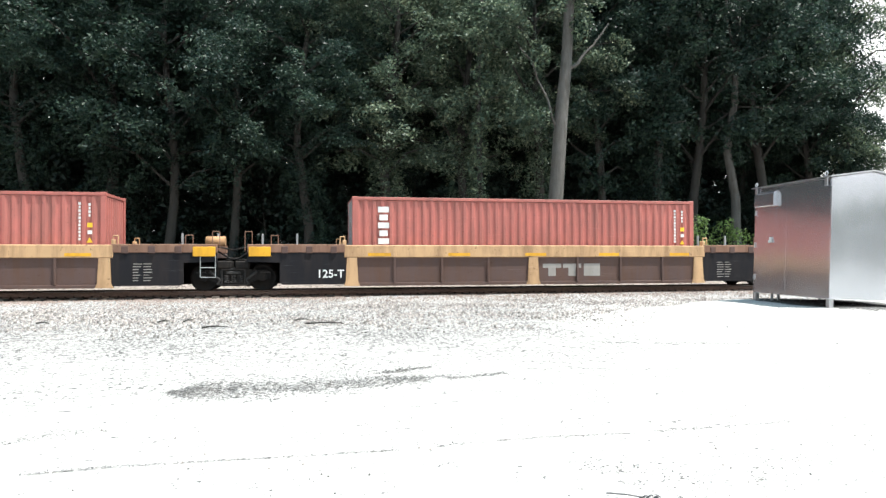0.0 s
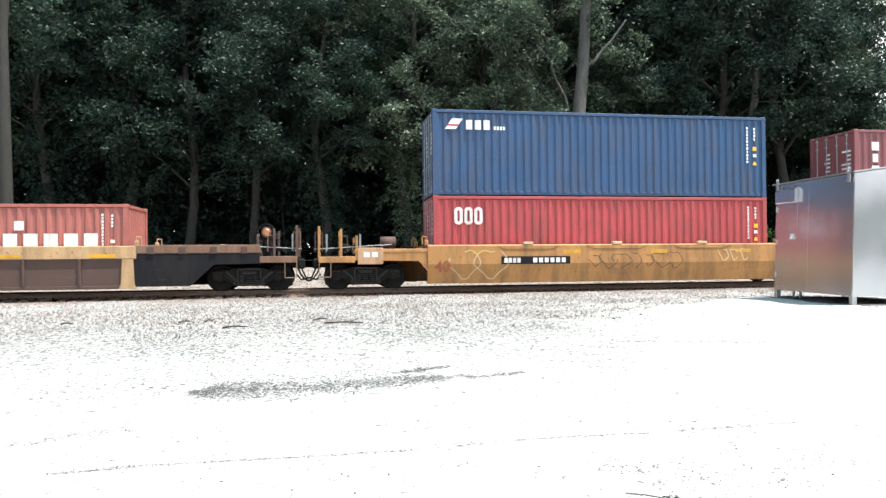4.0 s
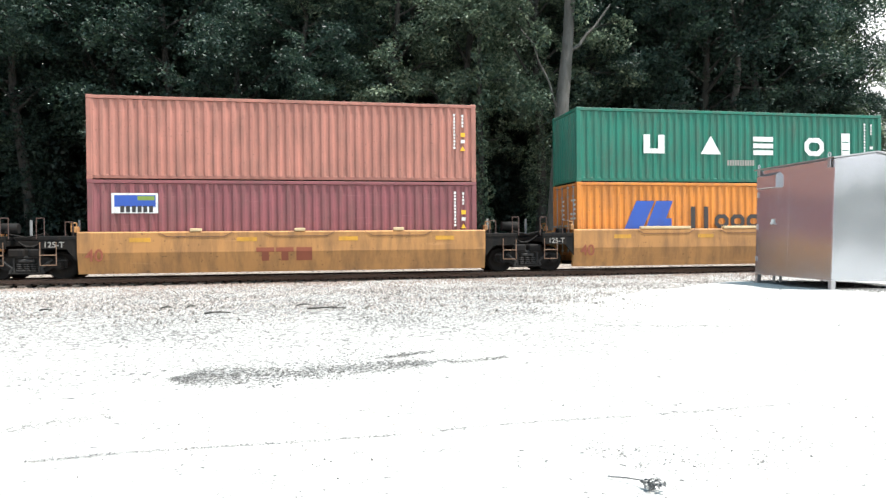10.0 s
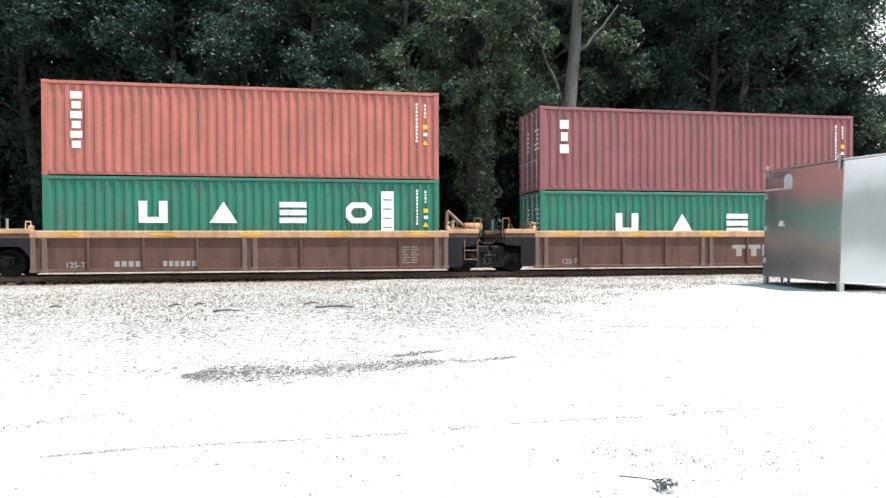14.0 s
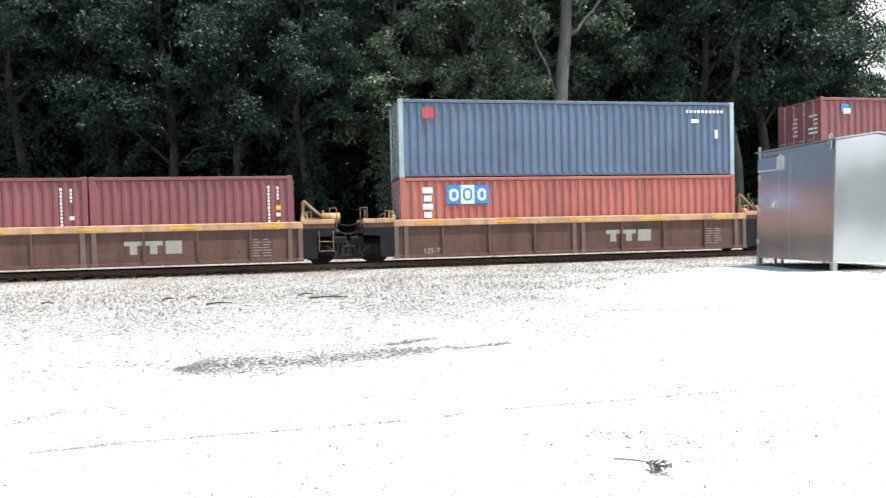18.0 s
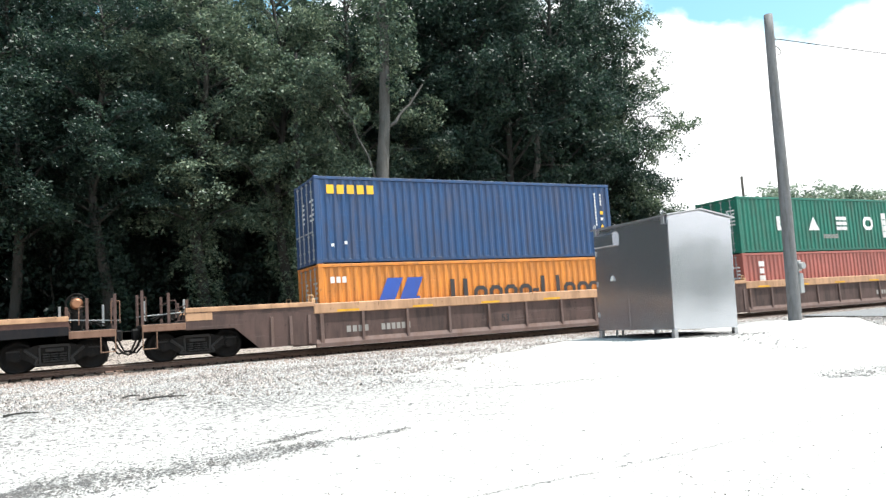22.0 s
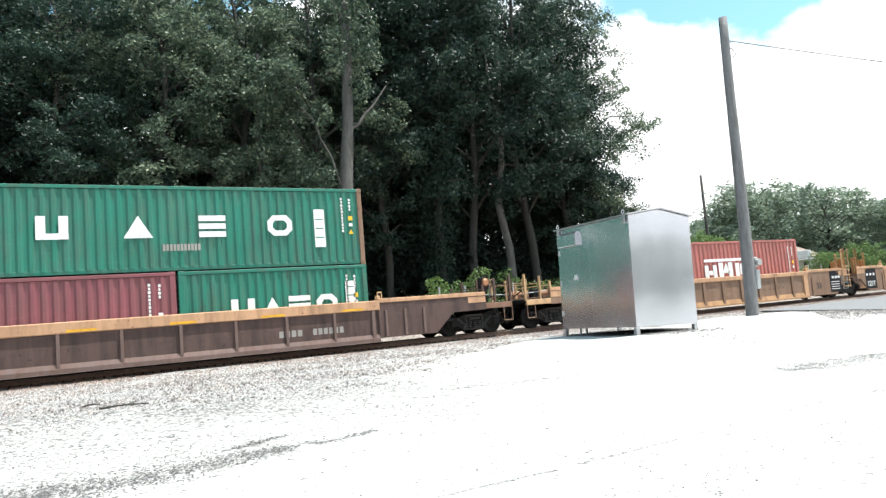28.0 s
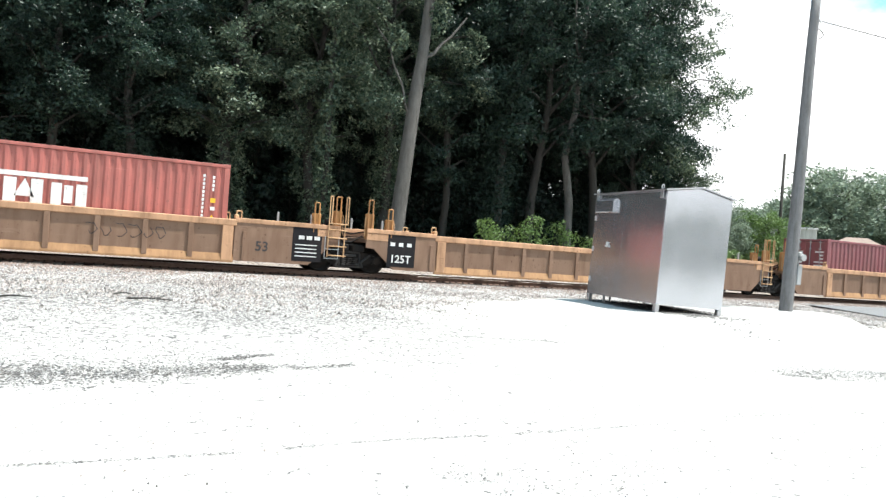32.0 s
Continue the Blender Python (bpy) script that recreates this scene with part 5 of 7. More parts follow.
def block_word(x, z, k):
    """Two groups of plain dark bands and bars: tall bars, round bands of the lower height."""
    r = []
    for g, (a, h) in zip("||oooo-||ooo|", ((0, 0.78), (0.52, 0.78), (0.95, 0.5), (1.6, 0.5), (2.25, 0.5), (2.9, 0.5), (3.5, 0), (3.9, 0.78), (4.6, 0.78), (4.95, 0.5), (5.6, 0.5), (6.15, 0.5), (6.62, 0.78))):
        if g == "|":
            r.append(("bar", x + a * k, z, 0.17, h, "dark"))
        elif g == "-":
            r.append(("bar", x + a * k, z + 0.2, 0.28, 0.12, "dark"))
        else:
            r.append(("ring", x + a * k, z, 0.56 * k, h, "dark", 0.14))
    return r


W12 = 12.192
WIDE_TOP = wide_four((2.5, 4.7, 6.8, 8.9), 1.02, 0.80, 0.66, 0.17) + [("row", 5.75, 0.62, 1.1, 0.2, "dimwhite", 11), ("bar", 10.45, 0.62, 0.36, 1.25, "white"),
           ("bar", 10.5, 0.92, 0.26, 0.04, "green", 0.002), ("bar", 10.5, 1.22, 0.26, 0.04, "green", 0.002), ("bar", 10.5, 1.52, 0.26, 0.04, "green", 0.002)]
WIDE_LOW = wide_four((2.75, 4.85, 7.0, 9.1), 1.15, 0.85, 0.68, 0.18) + [("bar", 10.25, 0.7, 0.42, 1.5, "white")] + [("bar", 10.32, 1.0 + 0.3 * i, 0.28, 0.035, "green", 0.002) for i in range(4)]
WIDE_20 = wide_four((1.5, 2.42, 3.3, 4.22), 1.0, 0.72, 0.66, 0.18) + [("bar", 5.25, 0.7, 0.34, 1.35, "white")] + [("bar", 5.3, 1.0 + 0.28 * i, 0.24, 0.03, "green", 0.002) for i in range(4)]


def build_train():
    A0, B0 = 2.591, 2.896
    boxes = [
        # colour, x, z, height, length, marks, label
        ("red", -17.92, 0.49, A0, W12, right_marks(A0, W12), "faded red corrugated steel container, alone in its well"),
        ("red", 1.76, 0.47, A0, W12, [vertical(0.85, 2.3, 6)] + right_marks(A0, W12), "faded brick-red container with white upright lettering, alone in its well"),
        ("red", 21.31, 0.33, 2.438, 6.06, [("bar", 0.85, 1.65, 0.36, 0.44, "deep_blue"), ("bar", 1.5, 1.68, 0.95, 0.40, "white"), ("row", 1.6, 1.85, 0.75, 0.1, "dark", 4, ), ("bar", 3.75, 1.45, 0.3, 0.3, "white")] + right_marks(2.438, 6.06), "short faded red container with a white plate"),
        ("red", 27.42, 0.33, 2.438, 6.06, [("bar", 0.6, 1.72, 0.95, 0.40, "white"), ("tri", 0.65, 1.0, 0.5, 0.42, "teal"), ("row", 1.35, 1.0, 4.0, 0.52, "white", 7), ("bar", 2.8, 1.62, 0.28, 0.28, "white")] + right_marks(2.438, 6.06, warn=False), "short light red container with white block lettering"),
        ("hotred", 43.04, 0.5, A0, W12, wide_letters((0.72, 1.06, 1.4), 1.62, 0.28, 0.58, t=0.1) + right_marks(A0, W12), "bright red container under a blue one"),
        ("blue", 43.04, 0.5 + A0, B0, W12, [("slant", 0.42, 2.22, 0.62, 0.36, "white"), ("bar", 0.5, 2.33, 0.42, 0.06, "hotred", 0.002), ("row", 1.15, 2.22, 0.9, 0.32, "white", 3), ("row", 2.1, 2.22, 0.42, 0.12, "white", 4)] + right_marks(B0, W12), "blue container stacked on a red one"),
        ("silver", 58.82, 0.16, A0, W12, [("bar", 5.35, 1.05, 2.25, 0.78, "logo_blue"), ("bar", 6.1, 1.05, 0.75, 0.78, "white", 0.002), ("bar", 5.48, 1.3, 0.14, 0.42, "white", 0.004), ("bar", 5.84, 1.3, 0.14, 0.42, "white", 0.004), ("ring", 6.22, 1.28, 0.5, 0.46, "logo_blue", 0.12), ("bar", 7.02, 1.3, 0.15, 0.42, "white", 0.004), ("bar", 7.17, 1.3, 0.28, 0.12, "white", 0.004)], "pale blue-grey container with a blue and white emblem"),
        ("maroon", 58.82, 0.16 + A0, B0, W12, [vertical(0.72, 2.5, 3, 0.3, 0.44), ("bar", W12 - 1.15, 0.9, 0.36, 0.18, "letter_yellow")] + right_marks(B0, W12), "dark red container with white upright lettering, stacked on a pale one"),
        ("wine", 74.42, 0.48, A0, W12, [("row", 0.8, 1.5, 0.8, 0.35, "white", 2)] + right_marks(A0, W12), "dark maroon container under a brick-red one"),
        ("brick", 74.42, 0.48 + A0, B0, W12, [("row", 0.5, 2.45, 0.75, 0.2, "white", 4), ("bar", 4.25, 2.1, 3.55, 0.12, "white"), ("bar", 4.25, 1.35, 0.28, 0.62, "white"), ("bar", 4.9, 1.3, 0.28, 0.68, "white"), ("bar", 4.5, 1.55, 0.4, 0.2, "white"), ("bar", 5.4, 1.12, 0.35, 0.85, "white"), ("bar", 6.1, 1.12, 0.35, 0.85, "white"), ("tri", 5.65, 1.45, 0.55, 0.5, "white"), ("bar", 6.7, 1.2, 0.3, 0.75, "white"), ("bar", 7.1, 1.4, 0.25, 0.5, "white"), ("bar", 7.45, 1.3, 0.32, 0.66, "white")] + right_marks(B0, W12), "brick-red container with a large white block emblem"),
        ("maroon", 90.10, 0.46, A0, W12, [("bar", 0.7, 1.55, 1.35, 0.62, "white"), ("bar", 0.78, 1.75, 1.2, 0.36, "deep_blue", 0.002), ("row", 0.95, 1.58, 1.0, 0.2, "dark", 6), ("bar", 1.45, 1.95, 0.5, 0.13, "greenpaint", 0.004)] + right_marks(A0, W12), "maroon container with a white and blue plate"),
        ("rosy", 90.10, 0.46 + A0, A0, W12, right_marks(A0, W12), "weathered rosy-brown container, scuffed and unlettered"),
        ("orange", 105.86, 0.5, A0, W12, [("slant", 1.75, 0.95, 1.15, 0.98, "deep_blue"), ("slant", 2.55, 0.95, 1.05, 0.98, "deep_blue"), ("bar", 2.85, 0.95, 0.7, 0.36, "deep_blue", 0.002), *block_word(4.3, 0.95, 0.98), ("tri", 11.0, 1.75, 0.2, 0.18, "letter_yellow"), ("bar", 11.55, 1.75, 0.16, 0.2, "letter_yellow")], "orange container with a dark blue slanted emblem and dark lettering"),
        ("green", 105.86, 0.5 + A0, A0, W12, WIDE_TOP + right_marks(A0, W12, warn=False), "green container with large white letters, stacked on an orange one"),
        ("green", 125.69, 0.5, A0, W12, WIDE_LOW + right_marks(A0, W12), "green container with large white letters low in the well"),
        ("brick", 125.69, 0.5 + A0, B0, W12, [vertical(0.82, 2.6, 6, 0.34, 0.3)] + right_marks(B0, W12), "sun-bleached brick-red container with white upright lettering"),
        ("green", 141.38, 0.19, A0, W12, WIDE_LOW + right_marks(A0, W12), "green container with white letters under a dark red one"),
        ("maroon", 141.38, 0.19 + A0, B0, W12, [vertical(0.72, 2.5, 3, 0.32, 0.42), ("bar", W12 - 1.0, 0.95, 0.4, 0.22, "letter_yellow")] + right_marks(B0, W12), "dark red container with white upright lettering, doors at one end"),
        ("wine", 157.20, 0.3, A0, 6.06, [("row", 0.5, 2.0, 1.35, 0.27, "letter_yellow", 5)] + right_marks(A0, 6.06, warn=False), "short dark maroon container with yellow lettering"),
        ("wine", 163.30, 0.3, A0, 6.06, [("bar", 0.25, 0.75, 0.5, 0.3, "white")] + right_marks(A0, 6.06), "short dark maroon container with yellow warning plates"),
        ("brick", 172.82, 0.2, A0, W12, [vertical(0.75, 2.3, 6, 0.34, 0.27), ("bar", 1.55, 1.7, 1.45, 0.62, "logo_blue"), ("bar", 2.05, 1.7, 0.46, 0.62, "white", 0.002), ("ring", 1.65, 1.8, 0.32, 0.4, "white", 0.09), ("ring", 2.62, 1.8, 0.3, 0.4, "white", 0.09), ("ring", 2.12, 1.8, 0.32, 0.42, "logo_blue", 0.07)], "brick-red container with a blue and white emblem"),
        ("slate", 172.82, 0.2 + A0, A0, W12, [("bar", 0.8, 1.95, 0.4, 0.36, "hotred"), ("row", W12 - 1.9, 2.2, 1.5, 0.1, "white", 10), ("bar", W12 - 1.7, 1.85, 0.3, 0.13, "white"), ("bar", W12 - 0.78, 1.3, 0.12, 0.3, "white")], "weathered slate-blue container with dents along its side"),
        ("steelblue", 188.56, 0.45, A0, 6.06, [("wing", 1.35, 1.12, 2.0, 0.85, "white"), ("row", 0.95, 0.82, 3.1, 0.26, "white", 11), ("row", 4.0, 1.95, 1.6, 0.13, "white", 10), ("bar", 4.1, 1.65, 0.6, 0.1, "white"), ("bar", 5.4, 1.15, 0.15, 0.25, "white")], "short dark blue container with a white wing emblem"),
        ("green", 194.70, 0.45, A0, 6.06, WIDE_20 + right_marks(A0, 6.06), "short green container with white letters"),
        ("maroon", 188.56, 0.45 + A0, A0, W12, [("bar", 0.85, 2.05, 0.34, 0.28, "logo_blue"), ("bar", 0.95, 1.98, 0.3, 0.2, "white", 0.002)] + right_marks(A0, W12), "dusty maroon container with a small round blue emblem"),
        ("orange", 210.19, 0.15, A0, W12, [("slant", 2.0, 1.2, 0.95, 0.85, "deep_blue"), ("slant", 2.75, 1.2, 0.95, 0.85, "deep_blue"), ("bar", 3.05, 1.2, 0.5, 0.2, "deep_blue", 0.002), *block_word(4.75, 1.15, 0.98), ("row", 0.4, 1.95, 0.6, 0.2, "white", 3)], "orange container with a blue slanted emblem, seated deep in its well"),
        ("navy", 210.19, 0.15 + A0, B0, W12, [("row", 0.42, 2.3, 1.75, 0.3, "letter_yellow", 5), ("bar", 0.5, 0.55, 0.1, 0.1, "white"), ("bar", 0.95, 0.62, 0.1, 0.1, "white")] + right_marks(B0, W12), "deep blue container with yellow lettering at its upper corner"),
        ("brick", 229.67, 0.14, A0, W12, [vertical(0.98, 2.25, 5, 0.36, 0.32)] + right_marks(A0, W12), "brick-red container with white upright lettering under a green one"),
        ("green", 229.67, 0.14 + A0, A0, W12, WIDE_TOP + right_marks(A0, W12), "green container with large white letters and a worn corner"),
        ("wine", 249.20, 0.14, A0, 6.06, [("bar", 0.75, 1.95, 0.85, 0.36, "letter_yellow"), ("row", 0.8, 1.65, 0.8, 0.26, "dark", 4)] + right_marks(A0, 6.06, warn=False), "short maroon container with a yellow and black plate"),
        ("green", 255.33, 0.14, A0, 6.06, WIDE_20 + right_marks(A0, 6.06), "short green container with white letters"),
        ("green", 249.20, 0.14 + A0, A0, W12, WIDE_TOP + right_marks(A0, W12), "green container with large white letters over two short ones"),
        ("red", 272.70, 0.23, B0, W12, [("row", 0.6, 2.25, 1.15, 0.26, "white", 5), ("bar", 5.3, 1.95, 3.0, 0.13, "white"), ("bar", 5.3, 1.05, 0.26, 0.75, "white"), ("bar", 5.85, 1.05, 0.26, 0.75, "white"), ("bar", 5.5, 1.35, 0.4, 0.2, "white"), ("bar", 6.25, 1.05, 0.3, 0.85, "white"), ("bar", 6.9, 1.05, 0.3, 0.85, "white"), ("tri", 6.5, 1.4, 0.5, 0.5, "white"), ("bar", 7.4, 1.05, 0.26, 0.8, "white"), ("bar", 7.72, 1.3, 0.22, 0.5, "white"), ("bar", 8.02, 1.05, 0.28, 0.8, "white")] + right_marks(B0, W12), "brick-red container with a white block emblem, half sunk in its well"),
        ("maroon", 311.8, 0.23, A0, W12, right_marks(A0, W12), "weathered maroon container in the last well"),
    ]
    for col, x, z, h, ln, mk, lab in boxes:
        container(col, x, z, h, mk, ln, lab, post="silver" if "with dents" in lab else "dusty" if "over two short" in lab else None, flip="over two short" not in lab and "stacked on an orange" in lab and col == "green")
    D1, D2, D3, D4, D5 = ("grimy brown well car with faded tan top sills and ribs", "ochre well car with smooth dusty sides and worn graffiti", "rusty brown well car with a thin ochre top sill",
                          "long rusty brown well car with a heavy ochre sill", "long dusty tan well car with many upright ribs")

    def st(x, z=0.35, n=6, w=0.6):
        r = random.Random(int(x * 10))
        return ("bars", 0, 0, 0, "dimwhite", [(x + 0.31 * q, z + 0.085 * i, w * 0.5 * r.uniform(0.5, 0.95), 0.022) for i in range(n + 1) for q in (0, 1)])
    unit = well_unit
    # first car: ribbed wells
    unit("ribbed", -17.92, -5.73, -21.6, -1.98, label=D1, extra=[st(-4.9)])
    unit("ribbed", 1.76, 13.95, -1.98, 17.62, label=D1, extra=[("text", 0.62, 0.42, 0.36, "white", "125-T"), ("bars", 0, 0, 0, "dimwhite", emblem(8.2, 0.42, 2.1, 0.42)), st(14.7)])
    unit("ribbed", 21.31, 33.50, 17.62, 38.65, end_r=True, label=D1, extra=[("text", 20.1, 0.42, 0.36, "white", "125-T"), ("bars", 0, 0, 0, "dimwhite", [(22.3 + 0.18 * i, 0.5, 0.13, 0.2) for i in range(4)])])
    # second car: plain-sided wells
    xs = [43.04, 58.82, 74.42, 90.10, 105.86]
    for i, x in enumerate(xs):
        xl = 39.25 if i == 0 else (xs[i - 1] + W12 + x) / 2
        xr = 121.6 if i == 4 else (x + W12 + xs[i + 1]) / 2
        ex = [("text", x + 0.0, 0.55, 0.52, "faint", "40")]
        if i == 0:
            ex += [("bars", 0, 0, 0, "panelblack", [(x + 2.25, 0.78, 2.4, 0.26)]), ("bars", 0, 0, 0, "white", [(x + 2.35 + 0.15 * j, 0.83, 0.11, 0.16, 0.003) for j in range(4)] + [(x + 3.35 + 0.2 * j, 0.83, 0.14, 0.16, 0.003) for j in range(6)])]
            ex += [("strokes", x + 0.55, 0.3, 0.035, "chalk", (1.8, 1.05, 11)), ("strokes", x + 5.3, 0.6, 0.02, "dark", (3.4, 0.6, 12)), ("strokes", x + 10.1, 0.85, 0.03, "chalk", (1.2, 0.45, 13))]
        if i == 1:
            ex += [("bars", 0, 0, 0, "teal", [(x + 7.45, 0.3, 0.35, 0.95, -0.003), (x + 11.2, 0.4, 0.5, 0.8, -0.003), (x + 6.9, 1.25, 2.4, 0.12, -0.003)]),
                   ("bars", 0, 0, 0, "faint", emblem(x + 5.3, 0.45, 1.95, 0.62)), ("strokes", x + 1.0, 0.2, 0.03, "chalk", (4.0, 1.15, 21)), ("strokes", x + 1.2, 0.25, 0.022, "chalk", (3.6, 1.0, 26)),
                   ("letter", x + 7.05, 0.18, 0, "teal", ("drop", 0.55, 0.75, None)), ("letter", x + 11.35, 0.18, 0, "teal", ("peak", 0.7, 0.7, None)),
                   ("widetext", x + 7.52, 0.24, 1.42, "dark", "SSSK"), ("fronttext", x + 7.62, 0.30, 1.27, "white", "SSSK")]
        if i == 2:
            ex += [("bars", 0, 0, 0, "faint", emblem(x + 4.95, 0.45, 1.75, 0.6)), ("letter", x + 0.55, 0.75, 0, "slate", ("arrow", 0.55, 0.45, None)), ("letter", x + 1.05, 0.2, 0, "sage", ("kick", 1.35, 1.2, None)),
                   ("letter", x + 2.35, 0.2, 0, "sage", ("peak", 1.05, 1.2, (0.55, 0.55, 0.1))), ("letter", x + 3.35, 0.2, 0, "sage", ("bow", 0.75, 1.2, None)), ("letter", x + 4.15, 0.45, 0, "slate", ("drop", 0.5, 0.6, (0.45, 0.5, 0.2))),
                   ("letter", x + 5.3, 0.45, 0, "dimwhite", ("drop", 0.22, 0.3, None)), ("letter", x + 5.95, 0.6, 0, "dimwhite", ("dart", 0.3, 0.25, None)), ("letter", x + 6.7, 0.7, 0, "sage", ("dart", 0.9, 0.65, None)),
                   ("letter", x + 7.75, 0.18, 0, "greenpaint", ("bow", 1.4, 1.22, (0.4, 0.68, 0.06))), ("letter", x + 9.55, 0.55, 0, "greenpaint", ("arrow", 0.85, 0.6, None)), ("strokes", x + 8.9, 0.95, 0.05, "slate", (0.9, 0.4, 33)), ("strokes", x + 10.2, 1.05, 0.02, "dark", (0.6, 0.3, 37))]
        if i == 3:
            ex += [("bars", 0, 0, 0, "faint", emblem(x + 5.0, 0.5, 1.75, 0.42))]
        if i == 4:
            ex += [("bars", 0, 0, 0, "panelblack", [(x + 8.2, 0.78, 2.3, 0.26)]), ("bars", 0, 0, 0, "white", [(x + 8.3 + 0.15 * j, 0.83, 0.11, 0.16, 0.003) for j in range(4)] + [(x + 9.25 + 0.2 * j, 0.83, 0.14, 0.16, 0.003) for j in range(6)])]
        if i:
            ex += [("text", x - 1.15, 0.98, 0.24, "dimwhite", "125-T")]
        ob = unit("plain", x, x + W12, xl, xr, end_l=i == 0, end_r=i == 4, label=D2, extra=[e for e in ex if e[0] not in ("fronttext", "widetext")])
        for e in ex:
            if e[0] in ("fronttext", "widetext"):
                bm = bmesh.new()
                bm.from_mesh(text_mesh(e[5], e[3]))
                me = mesh_of(drape(bm, e[2]), "graffiti")
                g = put("graffiti", me, M[e[4]], ob, "white and black graffiti letters", loc=(e[1] - x - W12 / 2, -1.512 if e[0] == "fronttext" else -1.505, e[2]))
                g.scale = (1.32, 1, 1)
    # third car
    xs = [125.69, 141.38, 157.20, 172.82, 188.56]
    for i, x in enumerate(xs):
        xl = 122.2 if i == 0 else (xs[i - 1] + W12 + x) / 2
        xr = 204.3 if i == 4 else (x + W12 + xs[i + 1]) / 2
        ex = [("bars", 0, 0, 0, "dimwhite", emblem(x + 7.1, 0.5, 1.7, 0.4))] if i in (1, 2, 3) else [("bars", 0, 0, 0, "dimwhite", [(x + 2.1 + 0.2 * j, 0.3, 0.14, 0.17) for j in range(4)] + [(x + 3.5 + 0.17 * j, 0.3, 0.12, 0.17) for j in range(6)])]
        ex += [("text", x + 0.7, 0.28, 0.24, "dimwhite", "125-T"), st(x + 10.9)]
        unit("single", x, x + W12, xl, xr, end_l=i == 0, end_r=i == 4, label=D3, extra=ex)
    # fourth car
    xs = [210.19, 229.67, 249.20]
    for i, x in enumerate(xs):
        xl = 204.9 if i == 0 else (xs[i - 1] + W12 + x) / 2
        xr = 267.1 if i == 2 else (x + W12 + xs[i + 1]) / 2
        ex = [("bars", 0, 0, 0, "dimwhite", [(x + (0.8 if i == 0 else 9.0) + 0.2 * j, 0.5, 0.14, 0.2) for j in range(4)] + [(x + (2.0 if i == 0 else 10.1) + 0.18 * j, 0.5, 0.13, 0.2) for j in range(6)])]
        if i:
            ex += [("text", x - 2.4, 0.42, 0.34, "dimwhite", "125T" if i == 1 else "125")]
        else:
            ex += [("text", x + 6.6, 0.5, 0.36, "dark", "53")]
        unit("long", x, x + W12, xl, xr, end_l=i == 0, end_r=i == 2, label=D4, extra=ex)
    # last car
    ex = [("bars", 0, 0, 0, "panelblack", [(273.0, 0.68, 2.1, 0.3), (286.9, 0.3, 0.95, 1.1)]), ("bars", 0, 0, 0, "dimwhite", [(273.1 + 0.17 * j, 0.74, 0.12, 0.18, 0.003) for j in range(4)] + [(274.0 + 0.17 * j, 0.74, 0.12, 0.18, 0.003) for j in range(6)]),
          ("bars", 0, 0, 0, "white", [(287.0, 0.45 + 0.12 * j, 0.7, 0.03, 0.003) for j in range(4)] + [(287.1, 1.0, 0.18, 0.12, 0.003), (287.35, 1.0, 0.18, 0.12, 0.003), (287.6, 1.0, 0.18, 0.12, 0.003)]), ("text", 285.75, 0.55, 0.42, "dark", "53"), ("strokes", 281.0, 0.7, 0.02, "dark", (2.2, 0.42, 44))]
    unit("pale", 272.70, 284.90, 267.7, 288.9, end_l=True, label=D5, extra=ex)
    ex = [("bars", 0, 0, 0, "panelblack", [(290.1, 0.3, 1.0, 1.1)]), ("text2", 290.2, 0.45, 0.36, "white", "125T"), ("bars", 0, 0, 0, "white", [(290.2, 1.0, 0.16, 0.12, 0.003), (290.5, 1.0, 0.16, 0.12, 0.003), (290.8, 1.0, 0.16, 0.12, 0.003)])]
    ob = unit("pale", 292.1, 304.6, 288.9, 308.3, label="empty dusty tan well car with many upright ribs", extra=[e for e in ex if e[0] != "text2"])
    put("marking", text_mesh("125T", 0.36), M["white"], ob, "stencilled white lettering", loc=(290.2 - 298.35, -1.472, 0.45))
    unit("pale", 311.8, 324.0, 308.3, 327.7, label=D5)
    for x in (-21.6, -1.98, 17.62, 37.1, 40.8, 57.0, 72.72, 88.36, 104.08, 120.05, 123.75, 139.63, 155.38, 171.1, 186.79, 202.75, 206.45, 226.02, 245.53, 265.55, 269.25, 288.9, 308.3, 327.7):
        truck(x)


def emblem(x, z, w, h):
    """A worn emblem of broad plain shapes."""
    k = w / 3.2
    return [(x, z + h * 0.66, k, h * 0.34), (x + k * 0.3, z, k * 0.4, h * 0.66), (x + k * 1.1, z + h * 0.66, k, h * 0.34), (x + k * 1.4, z, k * 0.4, h * 0.66), (x + k * 2.25, z, k * 0.9, h)]


build_train()

# ---------- the aluminium hut ----------


